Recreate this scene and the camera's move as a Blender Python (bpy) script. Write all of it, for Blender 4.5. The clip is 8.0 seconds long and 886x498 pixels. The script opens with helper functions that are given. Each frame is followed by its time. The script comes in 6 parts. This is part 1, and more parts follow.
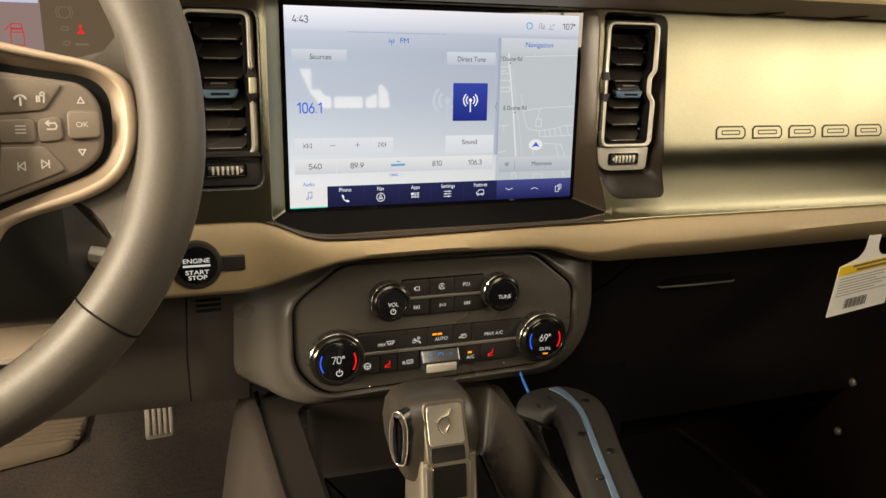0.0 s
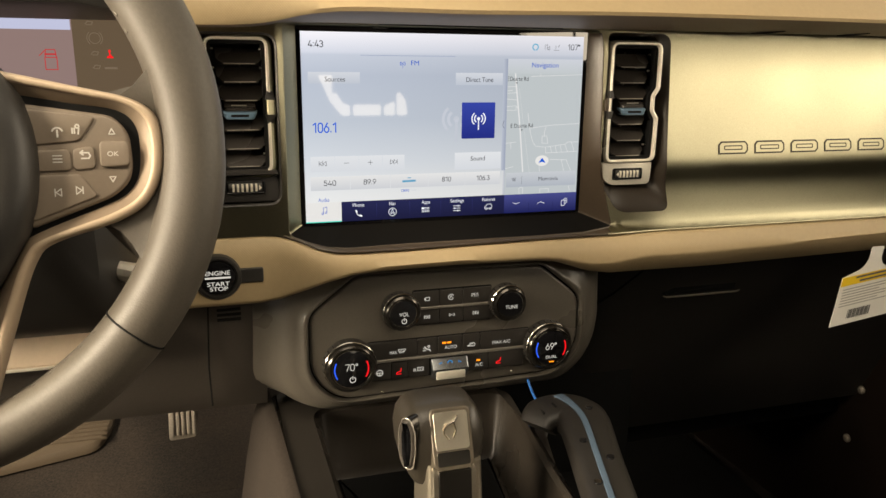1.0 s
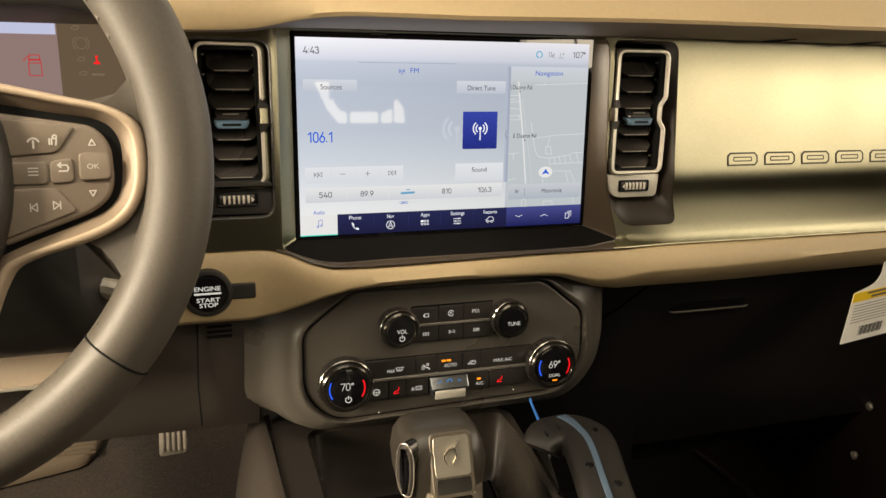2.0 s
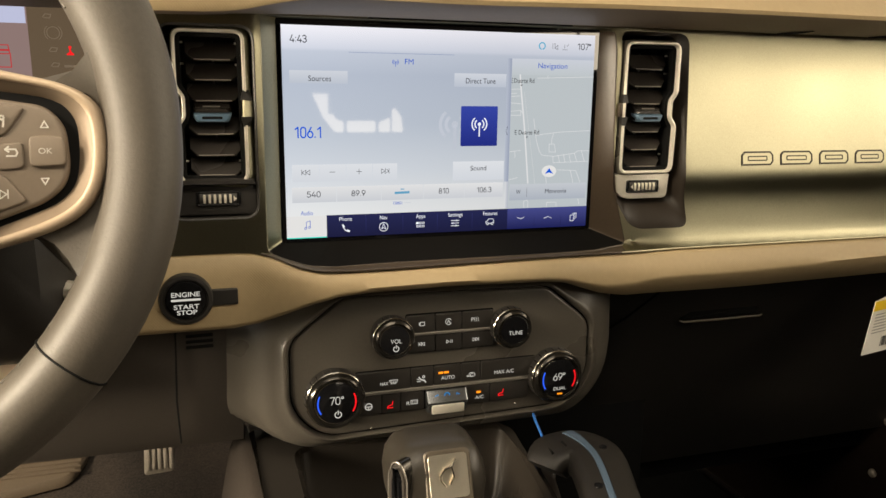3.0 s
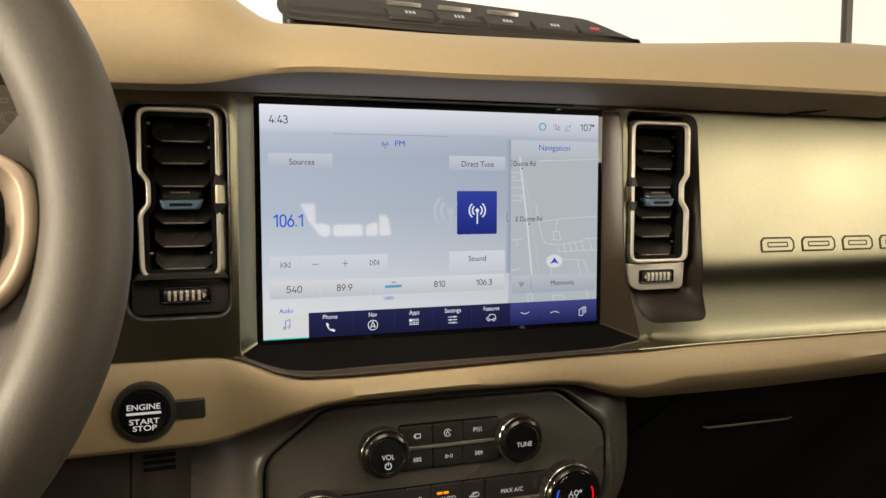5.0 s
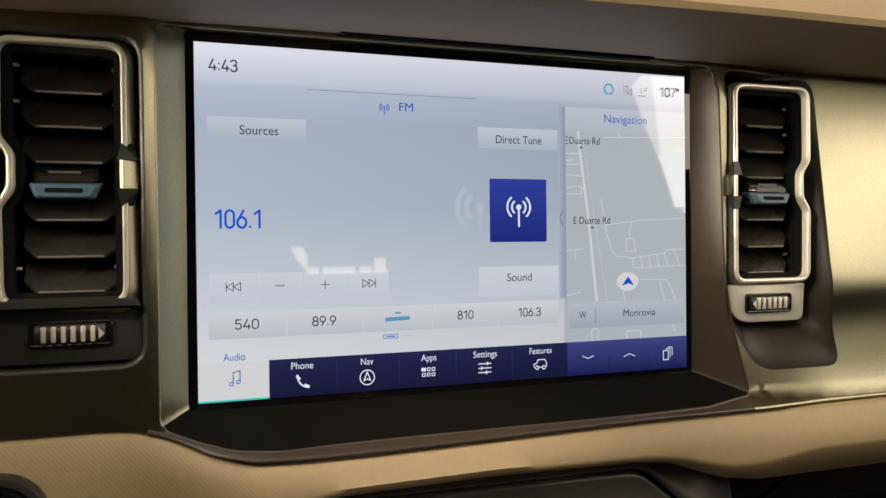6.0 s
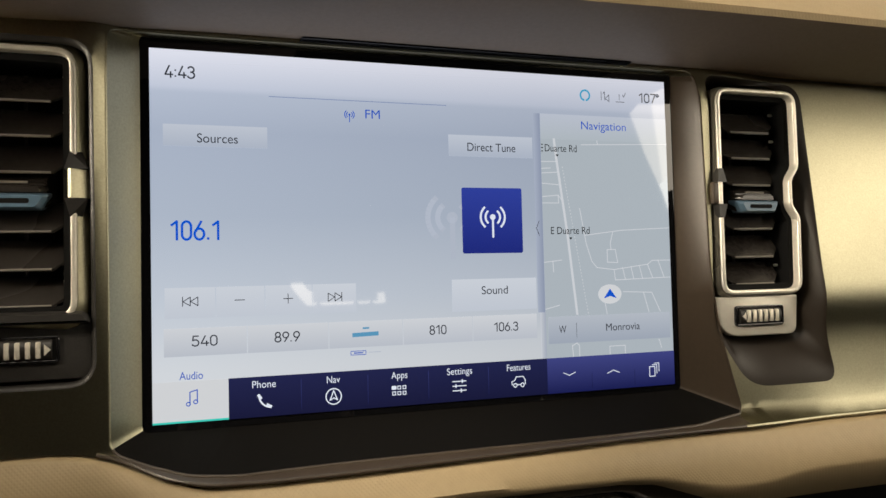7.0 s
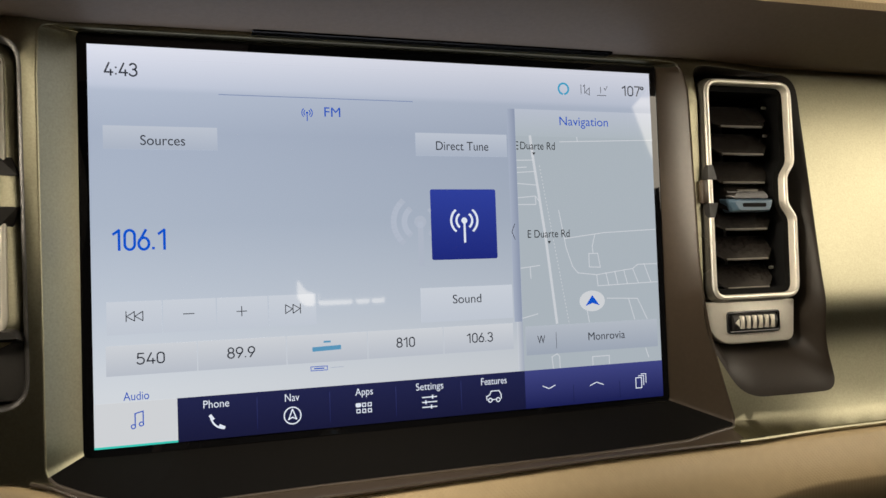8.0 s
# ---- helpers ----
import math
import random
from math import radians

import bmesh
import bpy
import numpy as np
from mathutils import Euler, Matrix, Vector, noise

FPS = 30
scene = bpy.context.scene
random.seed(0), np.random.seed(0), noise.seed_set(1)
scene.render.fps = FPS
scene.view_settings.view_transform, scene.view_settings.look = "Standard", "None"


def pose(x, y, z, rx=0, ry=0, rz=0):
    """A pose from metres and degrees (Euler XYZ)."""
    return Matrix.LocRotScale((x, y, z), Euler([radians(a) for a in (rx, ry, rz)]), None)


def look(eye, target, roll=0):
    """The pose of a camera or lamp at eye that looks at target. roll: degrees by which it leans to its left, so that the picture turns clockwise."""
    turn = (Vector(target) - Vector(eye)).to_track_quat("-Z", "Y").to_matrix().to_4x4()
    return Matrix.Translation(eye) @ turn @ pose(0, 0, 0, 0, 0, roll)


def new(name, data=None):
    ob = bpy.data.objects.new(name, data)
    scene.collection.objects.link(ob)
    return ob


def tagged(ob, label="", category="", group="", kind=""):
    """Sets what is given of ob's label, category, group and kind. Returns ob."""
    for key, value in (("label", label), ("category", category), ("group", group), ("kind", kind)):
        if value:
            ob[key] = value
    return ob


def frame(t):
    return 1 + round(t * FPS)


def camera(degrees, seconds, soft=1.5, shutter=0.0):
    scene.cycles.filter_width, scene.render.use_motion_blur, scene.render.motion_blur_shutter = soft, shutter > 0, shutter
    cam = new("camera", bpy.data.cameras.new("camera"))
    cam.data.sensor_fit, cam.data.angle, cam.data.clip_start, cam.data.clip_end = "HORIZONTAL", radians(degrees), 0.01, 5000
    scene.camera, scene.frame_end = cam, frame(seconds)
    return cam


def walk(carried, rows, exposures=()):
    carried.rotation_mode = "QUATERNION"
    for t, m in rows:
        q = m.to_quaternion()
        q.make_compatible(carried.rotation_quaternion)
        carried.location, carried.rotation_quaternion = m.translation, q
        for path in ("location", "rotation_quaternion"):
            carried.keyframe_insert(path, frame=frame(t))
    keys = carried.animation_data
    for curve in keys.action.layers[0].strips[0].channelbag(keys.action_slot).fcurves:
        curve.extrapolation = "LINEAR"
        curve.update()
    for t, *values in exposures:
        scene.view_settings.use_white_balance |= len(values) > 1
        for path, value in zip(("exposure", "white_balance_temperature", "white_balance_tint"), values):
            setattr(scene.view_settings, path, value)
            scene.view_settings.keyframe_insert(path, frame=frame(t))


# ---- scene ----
from mathutils import geometry

# camera and its path
cam = camera(61.1, 8.0)
PATH = [
    (0, (-0.205, -0.619, 0.84), (0.417, 1.219, 0.355), 0.9),
    (0.5, (-0.205, -0.64, 0.853), (0.375, 1.211, 0.366), 0.7),
    (1, (-0.203, -0.646, 0.857), (0.366, 1.209, 0.374), 0.6),
    (1.5, (-0.202, -0.649, 0.86), (0.361, 1.211, 0.388), 0.6),
    (1.7, (-0.200, -0.641, 0.862), (0.366, 1.217, 0.389), 0.7),
    (2.8, (-0.189, -0.579, 0.837), (0.425, 1.276, 0.409), 0.8),
    (3, (-0.184, -0.583, 0.838), (0.398, 1.283, 0.413), 0.8),
    (3.5, (-0.186, -0.588, 0.834), (0.4, 1.28, 0.421), 0.6),
    (4, (-0.186, -0.588, 0.834), (0.402, 1.285, 0.453), 0.5),
    (4.5, (-0.186, -0.586, 0.834), (0.412, 1.293, 0.502), 0.3),
    (4.8, (-0.184, -0.568, 0.831), (0.437, 1.315, 0.571), 0.2),
    (5, (-0.172, -0.523, 0.818), (0.453, 1.372, 0.679), -0.1),
    (5.2, (-0.164, -0.467, 0.801), (0.468, 1.428, 0.717), -0.4),
    (6.3, (-0.128, -0.34, 0.784), (0.516, 1.553, 0.809), -0.8),
    (6.5, (-0.128, -0.338, 0.778), (0.513, 1.556, 0.839), -1.1),
    (7, (-0.111, -0.341, 0.779), (0.514, 1.557, 0.853), -1.4),
    (7.5, (-0.103, -0.34, 0.788), (0.51, 1.563, 0.863), -1.8),
    (8, (-0.086, -0.324, 0.784), (0.518, 1.581, 0.848), -2.0),
]
walk(cam, [(t, look(eye, target, roll)) for t, eye, target, roll in PATH], [(0, 0.20, 6850, 10), (1.7, 0.20, 6850, 10), (3.0, 0.14, 6750, 10), (4.5, 0.08, 6650, 10), (5.2, -0.09, 6550, 10), (6.3, -0.12, 6450, 10), (8, -0.12, 6350, 10)])

# light: a bright white hall outside the car, seen and felt through its glass
world = bpy.data.worlds.new("world")
scene.world = world
world.use_nodes = True
wn = world.node_tree.nodes
wn["Background"].inputs[0].default_value = (1.0, 0.93, 0.80, 1)
wn["Background"].inputs[1].default_value = 1.08


def area_lamp(name, where, at, sx, sy, power, colour):
    data = bpy.data.lights.new(name, "AREA")
    data.shape, data.size, data.size_y, data.energy, data.color = "RECTANGLE", sx, sy, power, colour
    ob = new(name, data)
    ob.matrix_world = look(where, at)
    return ob


WARM = (1.0, 0.86, 0.66)
area_lamp("hall_light_rear", (1.1, -6.0, 0.95), (0.5, 0, 0.85), 9.2, 2.8, 430, WARM)
area_lamp("hall_light_driver_side", (-1.75, -0.95, 1.78), (-0.15, 0, 0.80), 0.5, 0.4, 86, WARM)
area_lamp("hall_light_driver_door", (-1.85, -0.38, 0.98), (-0.2, 0.0, 0.62), 0.7, 0.5, 88, WARM)
area_lamp("hall_light_passenger_side", (2.2, -1.0, 1.30), (0.3, 0, 0.80), 2.6, 1.3, 51, WARM)
area_lamp("hall_light_above", (-0.15, -1.5, 2.7), (0.0, 0.0, 0.75), 1.6, 1.0, 20, WARM)
area_lamp("hall_light_front", (0.2, 2.4, 2.4), (0, 0.1, 0.95), 2.0, 0.8, 4, (1.0, 0.92, 0.78))


# ---- materials ----
def lin(c):
    return tuple(v / 12.92 if v <= 0.04045 else ((v + 0.055) / 1.055) ** 2.4 for v in c)


def mat(name, colour, rough=0.5, metal=0.0, vary=0.12, scale=60, bump=0.0, bump_scale=900, weave=0.0, weave_mm=2.0, coat=0.0, spec=0.5, smudge=0.1):
    """A surface with colour and gloss that vary at two scales, and a fine grain or a woven grain."""
    m = bpy.data.materials.new(name)
    m.use_nodes = True
    n, l = m.node_tree.nodes, m.node_tree.links
    b = n["Principled BSDF"]
    b.inputs["Metallic"].default_value = metal
    b.inputs["Coat Weight"].default_value = coat
    b.inputs["Coat Roughness"].default_value = 0.08
    b.inputs["Specular IOR Level"].default_value = spec
    co = n.new("ShaderNodeTexCoord")
    big, fine = n.new("ShaderNodeTexNoise"), n.new("ShaderNodeTexNoise")
    big.inputs["Scale"].default_value, big.inputs["Detail"].default_value = scale * 0.2, 3
    fine.inputs["Scale"].default_value, fine.inputs["Detail"].default_value = scale * 8, 2
    for x in (big, fine):
        l.new(co.outputs["Object"], x.inputs["Vector"])
    add = n.new("ShaderNodeMath")
    add.operation = "ADD"
    l.new(big.outputs["Fac"], add.inputs[0])
    l.new(fine.outputs["Fac"], add.inputs[1])
    ramp = n.new("ShaderNodeMapRange")
    ramp.inputs["From Min"].default_value, ramp.inputs["From Max"].default_value = 0.6, 1.4
    l.new(add.outputs[0], ramp.inputs["Value"])
    mix = n.new("ShaderNodeMix")
    mix.data_type = "RGBA"
    mix.inputs[6].default_value = (*[max(0, c * (1 - vary)) for c in colour], 1)
    mix.inputs[7].default_value = (*[min(1, c * (1 + vary)) for c in colour], 1)
    l.new(ramp.outputs[0], mix.inputs[0])
    l.new(mix.outputs[2], b.inputs["Base Color"])
    rr = n.new("ShaderNodeMapRange")
    rr.inputs["From Min"].default_value, rr.inputs["From Max"].default_value = 0.3, 0.7
    rr.inputs["To Min"].default_value, rr.inputs["To Max"].default_value = max(0.02, rough * (1 - smudge)), min(1, rough * (1 + smudge))
    l.new(big.outputs["Fac"], rr.inputs["Value"])
    l.new(rr.outputs[0], b.inputs["Roughness"])
    if weave:
        pair = []
        for turn in (0.72, -0.72):
            mp, wv = n.new("ShaderNodeMapping"), n.new("ShaderNodeTexWave")
            mp.inputs["Rotation"].default_value = (0.3, turn, 0)
            wv.inputs["Scale"].default_value = 0.3142 / (weave_mm / 1000)
            l.new(co.outputs["Object"], mp.inputs["Vector"])
            l.new(mp.outputs[0], wv.inputs["Vector"])
            pair.append(wv)
        mul = n.new("ShaderNodeMath")
        mul.operation = "MULTIPLY"
        l.new(pair[0].outputs["Fac"], mul.inputs[0])
        l.new(pair[1].outputs["Fac"], mul.inputs[1])
        bp = n.new("ShaderNodeBump")
        bp.inputs["Strength"].default_value, bp.inputs["Distance"].default_value = weave, 0.0006
        l.new(mul.outputs[0], bp.inputs["Height"])
        l.new(bp.outputs[0], b.inputs["Normal"])
    elif bump:
        gr = n.new("ShaderNodeTexNoise")
        gr.inputs["Scale"].default_value, gr.inputs["Detail"].default_value = bump_scale, 2
        l.new(co.outputs["Object"], gr.inputs["Vector"])
        bp = n.new("ShaderNodeBump")
        bp.inputs["Strength"].default_value, bp.inputs["Distance"].default_value = bump, 0.0006
        l.new(gr.outputs["Fac"], bp.inputs["Height"])
        l.new(bp.outputs[0], b.inputs["Normal"])
    return m


def lit(name, colour, strength=1.0, gloss=0.12):
    """A lit picture element behind smooth glass; colour as the eye reads it."""
    m = bpy.data.materials.new(name)
    m.use_nodes = True
    b = m.node_tree.nodes["Principled BSDF"]
    b.inputs["Base Color"].default_value = (0.005, 0.005, 0.006, 1)
    b.inputs["Roughness"].default_value = gloss
    b.inputs["Emission Color"].default_value = (*lin(colour), 1)
    b.inputs["Emission Strength"].default_value = strength
    return m


TAN = mat("tan_vinyl", (0.45, 0.343, 0.195), 0.5, vary=0.05, scale=30, weave=0.16, weave_mm=1.5)
TAN_SMOOTH = mat("tan_soft_plastic", (0.62, 0.50, 0.37), 0.5, vary=0.05, scale=30, bump=0.12, bump_scale=1800)
BAND = mat("brown_soft_plastic", (0.30, 0.225, 0.165), 0.6, vary=0.1, bump=0.15, bump_scale=1500)


def satin_metal(name, colour, rough, body=0.03):
    """Sprayed metallic paint: a short-tailed gloss with fine flakes over a little matt body."""
    m = bpy.data.materials.new(name)
    m.use_nodes = True
    n, l = m.node_tree.nodes, m.node_tree.links
    n.remove(n["Principled BSDF"])
    gl, df, mx = n.new("ShaderNodeBsdfGlossy"), n.new("ShaderNodeBsdfDiffuse"), n.new("ShaderNodeMixShader")
    gl.distribution = "BECKMANN"
    gl.inputs["Roughness"].default_value = rough
    df.inputs["Color"].default_value = (*colour, 1)
    mx.inputs[0].default_value = 1 - body
    co, flake, cloud, ramp, mix, bp = (n.new("ShaderNode" + k) for k in ("TexCoord", "TexNoise", "TexNoise", "MapRange", "Mix", "Bump"))
    flake.inputs["Scale"].default_value, flake.inputs["Detail"].default_value = 1100, 3
    cloud.inputs["Scale"].default_value, cloud.inputs["Detail"].default_value = 9, 3
    l.new(co.outputs["Object"], flake.inputs["Vector"])
    l.new(co.outputs["Object"], cloud.inputs["Vector"])
    ramp.inputs["From Min"].default_value, ramp.inputs["From Max"].default_value = 0.3, 0.7
    ramp.inputs["To Min"].default_value, ramp.inputs["To Max"].default_value = rough * 0.95, rough * 1.05
    l.new(cloud.outputs["Fac"], ramp.inputs["Value"])
    l.new(ramp.outputs[0], gl.inputs["Roughness"])
    mix.data_type = "RGBA"
    mix.inputs[6].default_value = (*[c * 0.78 for c in colour], 1)
    mix.inputs[7].default_value = (*[c * 1.22 for c in colour], 1)
    l.new(flake.outputs["Fac"], mix.inputs[0])
    l.new(mix.outputs[2], gl.inputs["Color"])
    bp.inputs["Strength"].default_value, bp.inputs["Distance"].default_value = 0.10, 0.0005
    l.new(flake.outputs["Fac"], bp.inputs["Height"])
    l.new(bp.outputs[0], gl.inputs["Normal"])
    l.new(df.outputs[0], mx.inputs[1])
    l.new(gl.outputs[0], mx.inputs[2])
    l.new(mx.outputs[0], n["Material Output"].inputs["Surface"])
    return m


METAL = satin_metal("champagne_metallic_paint", (0.350, 0.329, 0.228), 0.45)
SILVER = mat("satin_silver", (0.84, 0.79, 0.68), 0.36, metal=0.5, vary=0.04)
CHROME = mat("dark_chrome", (0.58, 0.54, 0.47), 0.16, metal=1.0, vary=0.03)
BLACK = mat("black_soft_plastic", (0.026, 0.024, 0.022), 0.42, vary=0.15, bump=0.2, bump_scale=1400)
SLATE = mat("dark_grey_plastic", (0.055, 0.047, 0.040), 0.36, vary=0.12, spec=0.7, bump=0.18, bump_scale=1700)
PIANO = mat("gloss_black", (0.008, 0.008, 0.009), 0.12, vary=0.1, coat=0.3)
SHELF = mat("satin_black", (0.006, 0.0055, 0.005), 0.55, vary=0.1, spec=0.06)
EDGE = mat("edge_grey", (0.42, 0.385, 0.34), 0.25, metal=0.5, vary=0.05)
# darker copy of the bezel's tone, for faces that lie in shade
DARK_CHAMPAGNE = mat("shaded_champagne_tone", (0.060, 0.044, 0.030), 0.36, vary=0.12, spec=0.5, bump=0.12, bump_scale=1800)
DARK_BRONZE = mat("dark_bronze_tone", (0.022, 0.016, 0.011), 0.45, vary=0.1, spec=0.3, bump=0.1, bump_scale=2200)
SLAT = mat("black_slat", (0.028, 0.024, 0.021), 0.26, vary=0.1, bump=0.06, bump_scale=2200)
SKIRT = mat("dark_satin_metal", (0.20, 0.185, 0.15), 0.30, metal=0.7, vary=0.06)
FACE = mat("charcoal_soft_plastic", (0.092, 0.082, 0.068), 0.30, spec=0.8, vary=0.12, bump=0.18, bump_scale=1700)
KNOB = mat("dark_knob_metal", (0.065, 0.060, 0.053), 0.18, metal=0.85, vary=0.06)
GLOVE = mat("black_grained_plastic", (0.022, 0.020, 0.018), 0.48, vary=0.15, bump=0.2, bump_scale=1400)
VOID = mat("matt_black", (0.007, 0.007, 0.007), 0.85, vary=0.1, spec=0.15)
LEATHER = mat("black_leather", (0.080, 0.069, 0.055), 0.52, vary=0.12, bump=0.22, bump_scale=900)
STITCH = mat("grey_thread", (0.17, 0.155, 0.13), 0.7)
BUTTON = mat("button_rubber", (0.19, 0.152, 0.115), 0.5, vary=0.06, bump=0.1, bump_scale=2500)
BLUE = mat("blue_plastic", (0.105, 0.175, 0.25), 0.35, vary=0.06)
RUBBER = mat("brown_rubber", (0.030, 0.025, 0.020), 0.45, vary=0.1, bump=0.15)
CARPET = mat("brown_carpet", (0.034, 0.025, 0.0185), 0.95, vary=0.8, scale=38, bump=0.9, bump_scale=1500)
PEDAL = mat("worn_grey_rubber", (0.22, 0.19, 0.155), 0.6, vary=0.3, bump=0.2)
SHELL = mat("grey_headliner", (0.35, 0.32, 0.28), 0.9, vary=0.08, bump=0.3)
PAPER = mat("white_card", (0.78, 0.76, 0.70), 0.6, vary=0.03)
YELLOW = mat("yellow_ink", (0.80, 0.55, 0.02), 0.55, vary=0.04)
INK = mat("grey_ink", (0.10, 0.10, 0.10), 0.6)
WHITE = lit("white_legend", (0.84, 0.83, 0.80), 0.8, 0.4)
PRINT = mat("white_print", (0.62, 0.60, 0.55), 0.6)
RED = lit("red_light", (0.95, 0.10, 0.13), 1.0)
ORANGE = lit("amber_light", (1.0, 0.58, 0.12), 1.2)
BLUE_LIGHT = lit("blue_light", (0.18, 0.38, 0.98), 1.0)


# ---- mesh tools ----
def part(name, bm, material, parent=None, label="", sharp=34):
    """Links a bmesh as one mesh object under a thing or a part."""
    bmesh.ops.recalc_face_normals(bm, faces=bm.faces)
    for fc in bm.faces:
        fc.smooth = True
    for e in bm.edges:
        if len(e.link_faces) == 2 and e.calc_face_angle(0) > radians(sharp):
            e.smooth = False
    me = bpy.data.meshes.new(name)
    bm.to_mesh(me)
    bm.free()
    me.materials.append(material)
    ob = new(name, me)
    if parent:
        ob.parent = parent
    if label:
        ob["label"] = label
    return ob


def thing(name, at, label, category, group="", kind=""):
    ob = new(name)
    ob.empty_display_size = 0.02
    ob.location = at
    bpy.context.view_layer.update()
    return tagged(ob, label, category, group, kind)


def under(ob):
    """Parts are built in world metres: keeps them there when their thing's empty stands elsewhere."""
    for c in ob.children:
        c.matrix_parent_inverse = Matrix.Translation(-Vector(ob.location))
    return ob


def box(x0, x1, y0, y1, z0, z1, bevel=0.0, seg=2, bm=None):
    b = bm or bmesh.new()
    got = bmesh.ops.create_cube(b, size=1, matrix=Matrix.Translation(((x0 + x1) / 2, (y0 + y1) / 2, (z0 + z1) / 2)) @ Matrix.Diagonal((x1 - x0, y1 - y0, z1 - z0, 1)))
    if bevel:
        es = list({e for v in got["verts"] for e in v.link_edges})
        bmesh.ops.bevel(b, geom=es, offset=bevel, segments=seg, affect="EDGES", profile=0.5)
    return b


def rounded(points, r, n=5):
    """A polygon's outline with rounded corners; r: one radius, or one for each corner."""
    out, k = [], len(points)
    for i in range(k):
        p, a, b = Vector(points[i]), Vector(points[i - 1]), Vector(points[(i + 1) % k])
        rad = r[i] if hasattr(r, "__len__") else r
        u, v = (a - p), (b - p)
        cut = min(rad, u.length * 0.49, v.length * 0.49)
        p0, p1 = p + u.normalized() * cut, p + v.normalized() * cut
        for j in range(n + 1):
            s = j / n
            out.append(tuple(p0 * (1 - s) ** 2 + p * 2 * s * (1 - s) + p1 * s * s))
    return out


def rect(x0, x1, z0, z1):
    return [(x0, z0), (x1, z0), (x1, z1), (x0, z1)]


def loft(rings, closed=True, cap0=False, cap1=False, bm=None):
    """Skin over rings of equally many 3D points."""
    b = bm or bmesh.new()
    rows = [[b.verts.new(p) for p in ring] for ring in rings]
    k = len(rows[0])
    for r0, r1 in zip(rows, rows[1:]):
        for i in range(k if closed else k - 1):
            j = (i + 1) % k
            try:
                b.faces.new((r0[i], r0[j], r1[j], r1[i]))
            except ValueError:
                pass
    if cap0:
        b.faces.new(rows[0])
    if cap1:
        b.faces.new(rows[-1])
    return b


def inset(outline, d):
    """The outline drawn in by d (grown for d < 0), for outlines that run the left way round or not."""
    k = len(outline)
    area = sum(outline[i - 1][0] * outline[i][1] - outline[i][0] * outline[i - 1][1] for i in range(k))
    s = 1 if area > 0 else -1
    out = []
    for i in range(k):
        a, p, b = Vector(outline[i - 1]), Vector(outline[i]), Vector(outline[(i + 1) % k])
        t = (p - a).normalized() + (b - p).normalized()
        if t.length < 1e-9:
            t = b - a
        t.normalize()
        out.append((p.x - t.y * d * s, p.y + t.x * d * s))
    return out


def at_y(outline, y):
    return [(x, y, z) for x, z in outline]


def plate(outline, front, back, soft=0.0, bm=None):
    """A plate that faces -y, its front edge rounded."""
    rings = [at_y(outline, back)]
    if soft:
        for a in (0, 30, 60, 90):
            c, s = math.cos(radians(a)), math.sin(radians(a))
            rings.append(at_y(inset(outline, soft * (1 - c)), front + soft * (1 - s)))
    else:
        rings.append(at_y(outline, front))
    return loft(rings, cap0=True, cap1=True, bm=bm)


def hoop(outline, width, front, back, soft=0.0, bm=None):
    """A frame that faces -y round an opening, with rounded front edges."""
    rings = [at_y(outline, back)]
    inner = inset(outline, width)
    if soft:
        rings += [at_y(outline, front + soft), at_y(inset(outline, soft * 0.35), front + soft * 0.35), at_y(inset(outline, soft), front)]
        rings += [at_y(inset(outline, width - soft), front), at_y(inset(outline, width - soft * 0.35), front + soft * 0.35), at_y(inner, front + soft)]
    else:
        rings += [at_y(outline, front), at_y(inner, front)]
    rings.append(at_y(inner, back))
    rings.append(rings[0])
    b = bm or bmesh.new()
    loft(rings, bm=b)
    bmesh.ops.remove_doubles(b, verts=b.verts, dist=1e-6)
    return b


def lathe(profile, cx, cz, n=40, bm=None, cap=True):
    """Turned about an axis along y; the profile is rows of radius and y."""
    rings = [[(cx + r * math.cos(2 * math.pi * i / n), y, cz + r * math.sin(2 * math.pi * i / n)) for i in range(n)] for r, y in profile]
    return loft(rings, cap0=cap, cap1=cap, bm=bm)


def tube(path, radius, n=8, bm=None, flat=1.0):
    """A rod along a path of 3D points; radius: one, or one a point."""
    pts = [Vector(p) for p in path]
    rings = []
    side = None
    for i, p in enumerate(pts):
        t = (pts[min(i + 1, len(pts) - 1)] - pts[max(i - 1, 0)]).normalized()
        if side is None:
            side = t.orthogonal().normalized()
        side = (side - t * side.dot(t)).normalized()
        up = t.cross(side)
        r = radius[i] if hasattr(radius, "__len__") else radius
        rings.append([tuple(p + side * r * math.cos(2 * math.pi * k / n) + up * r * flat * math.sin(2 * math.pi * k / n)) for k in range(n)])
    return loft(rings, cap0=True, cap1=True, bm=bm)


def arc(cx, cz, r, a0, a1, n=16):
    return [(cx + r * math.cos(radians(a0 + (a1 - a0) * i / n)), cz + r * math.sin(radians(a0 + (a1 - a0) * i / n))) for i in range(n + 1)]


def stroke(points, width, y, bm=None, deep=0.0002):
    """A drawn line on a plane that faces -y."""
    b = bm or bmesh.new()
    for p, q in zip(points, points[1:]):
        p, q = Vector(p), Vector(q)
        if (q - p).length < 1e-7:
            continue
        d = (q - p).normalized()
        e, w = d * width * 0.35, Vector((-d.y, d.x)) * width / 2
        c = [p - e - w, q + e - w, q + e + w, p - e + w]
        v = [b.verts.new((k.x, y, k.y)) for k in c]
        b.faces.new(v)
    return b


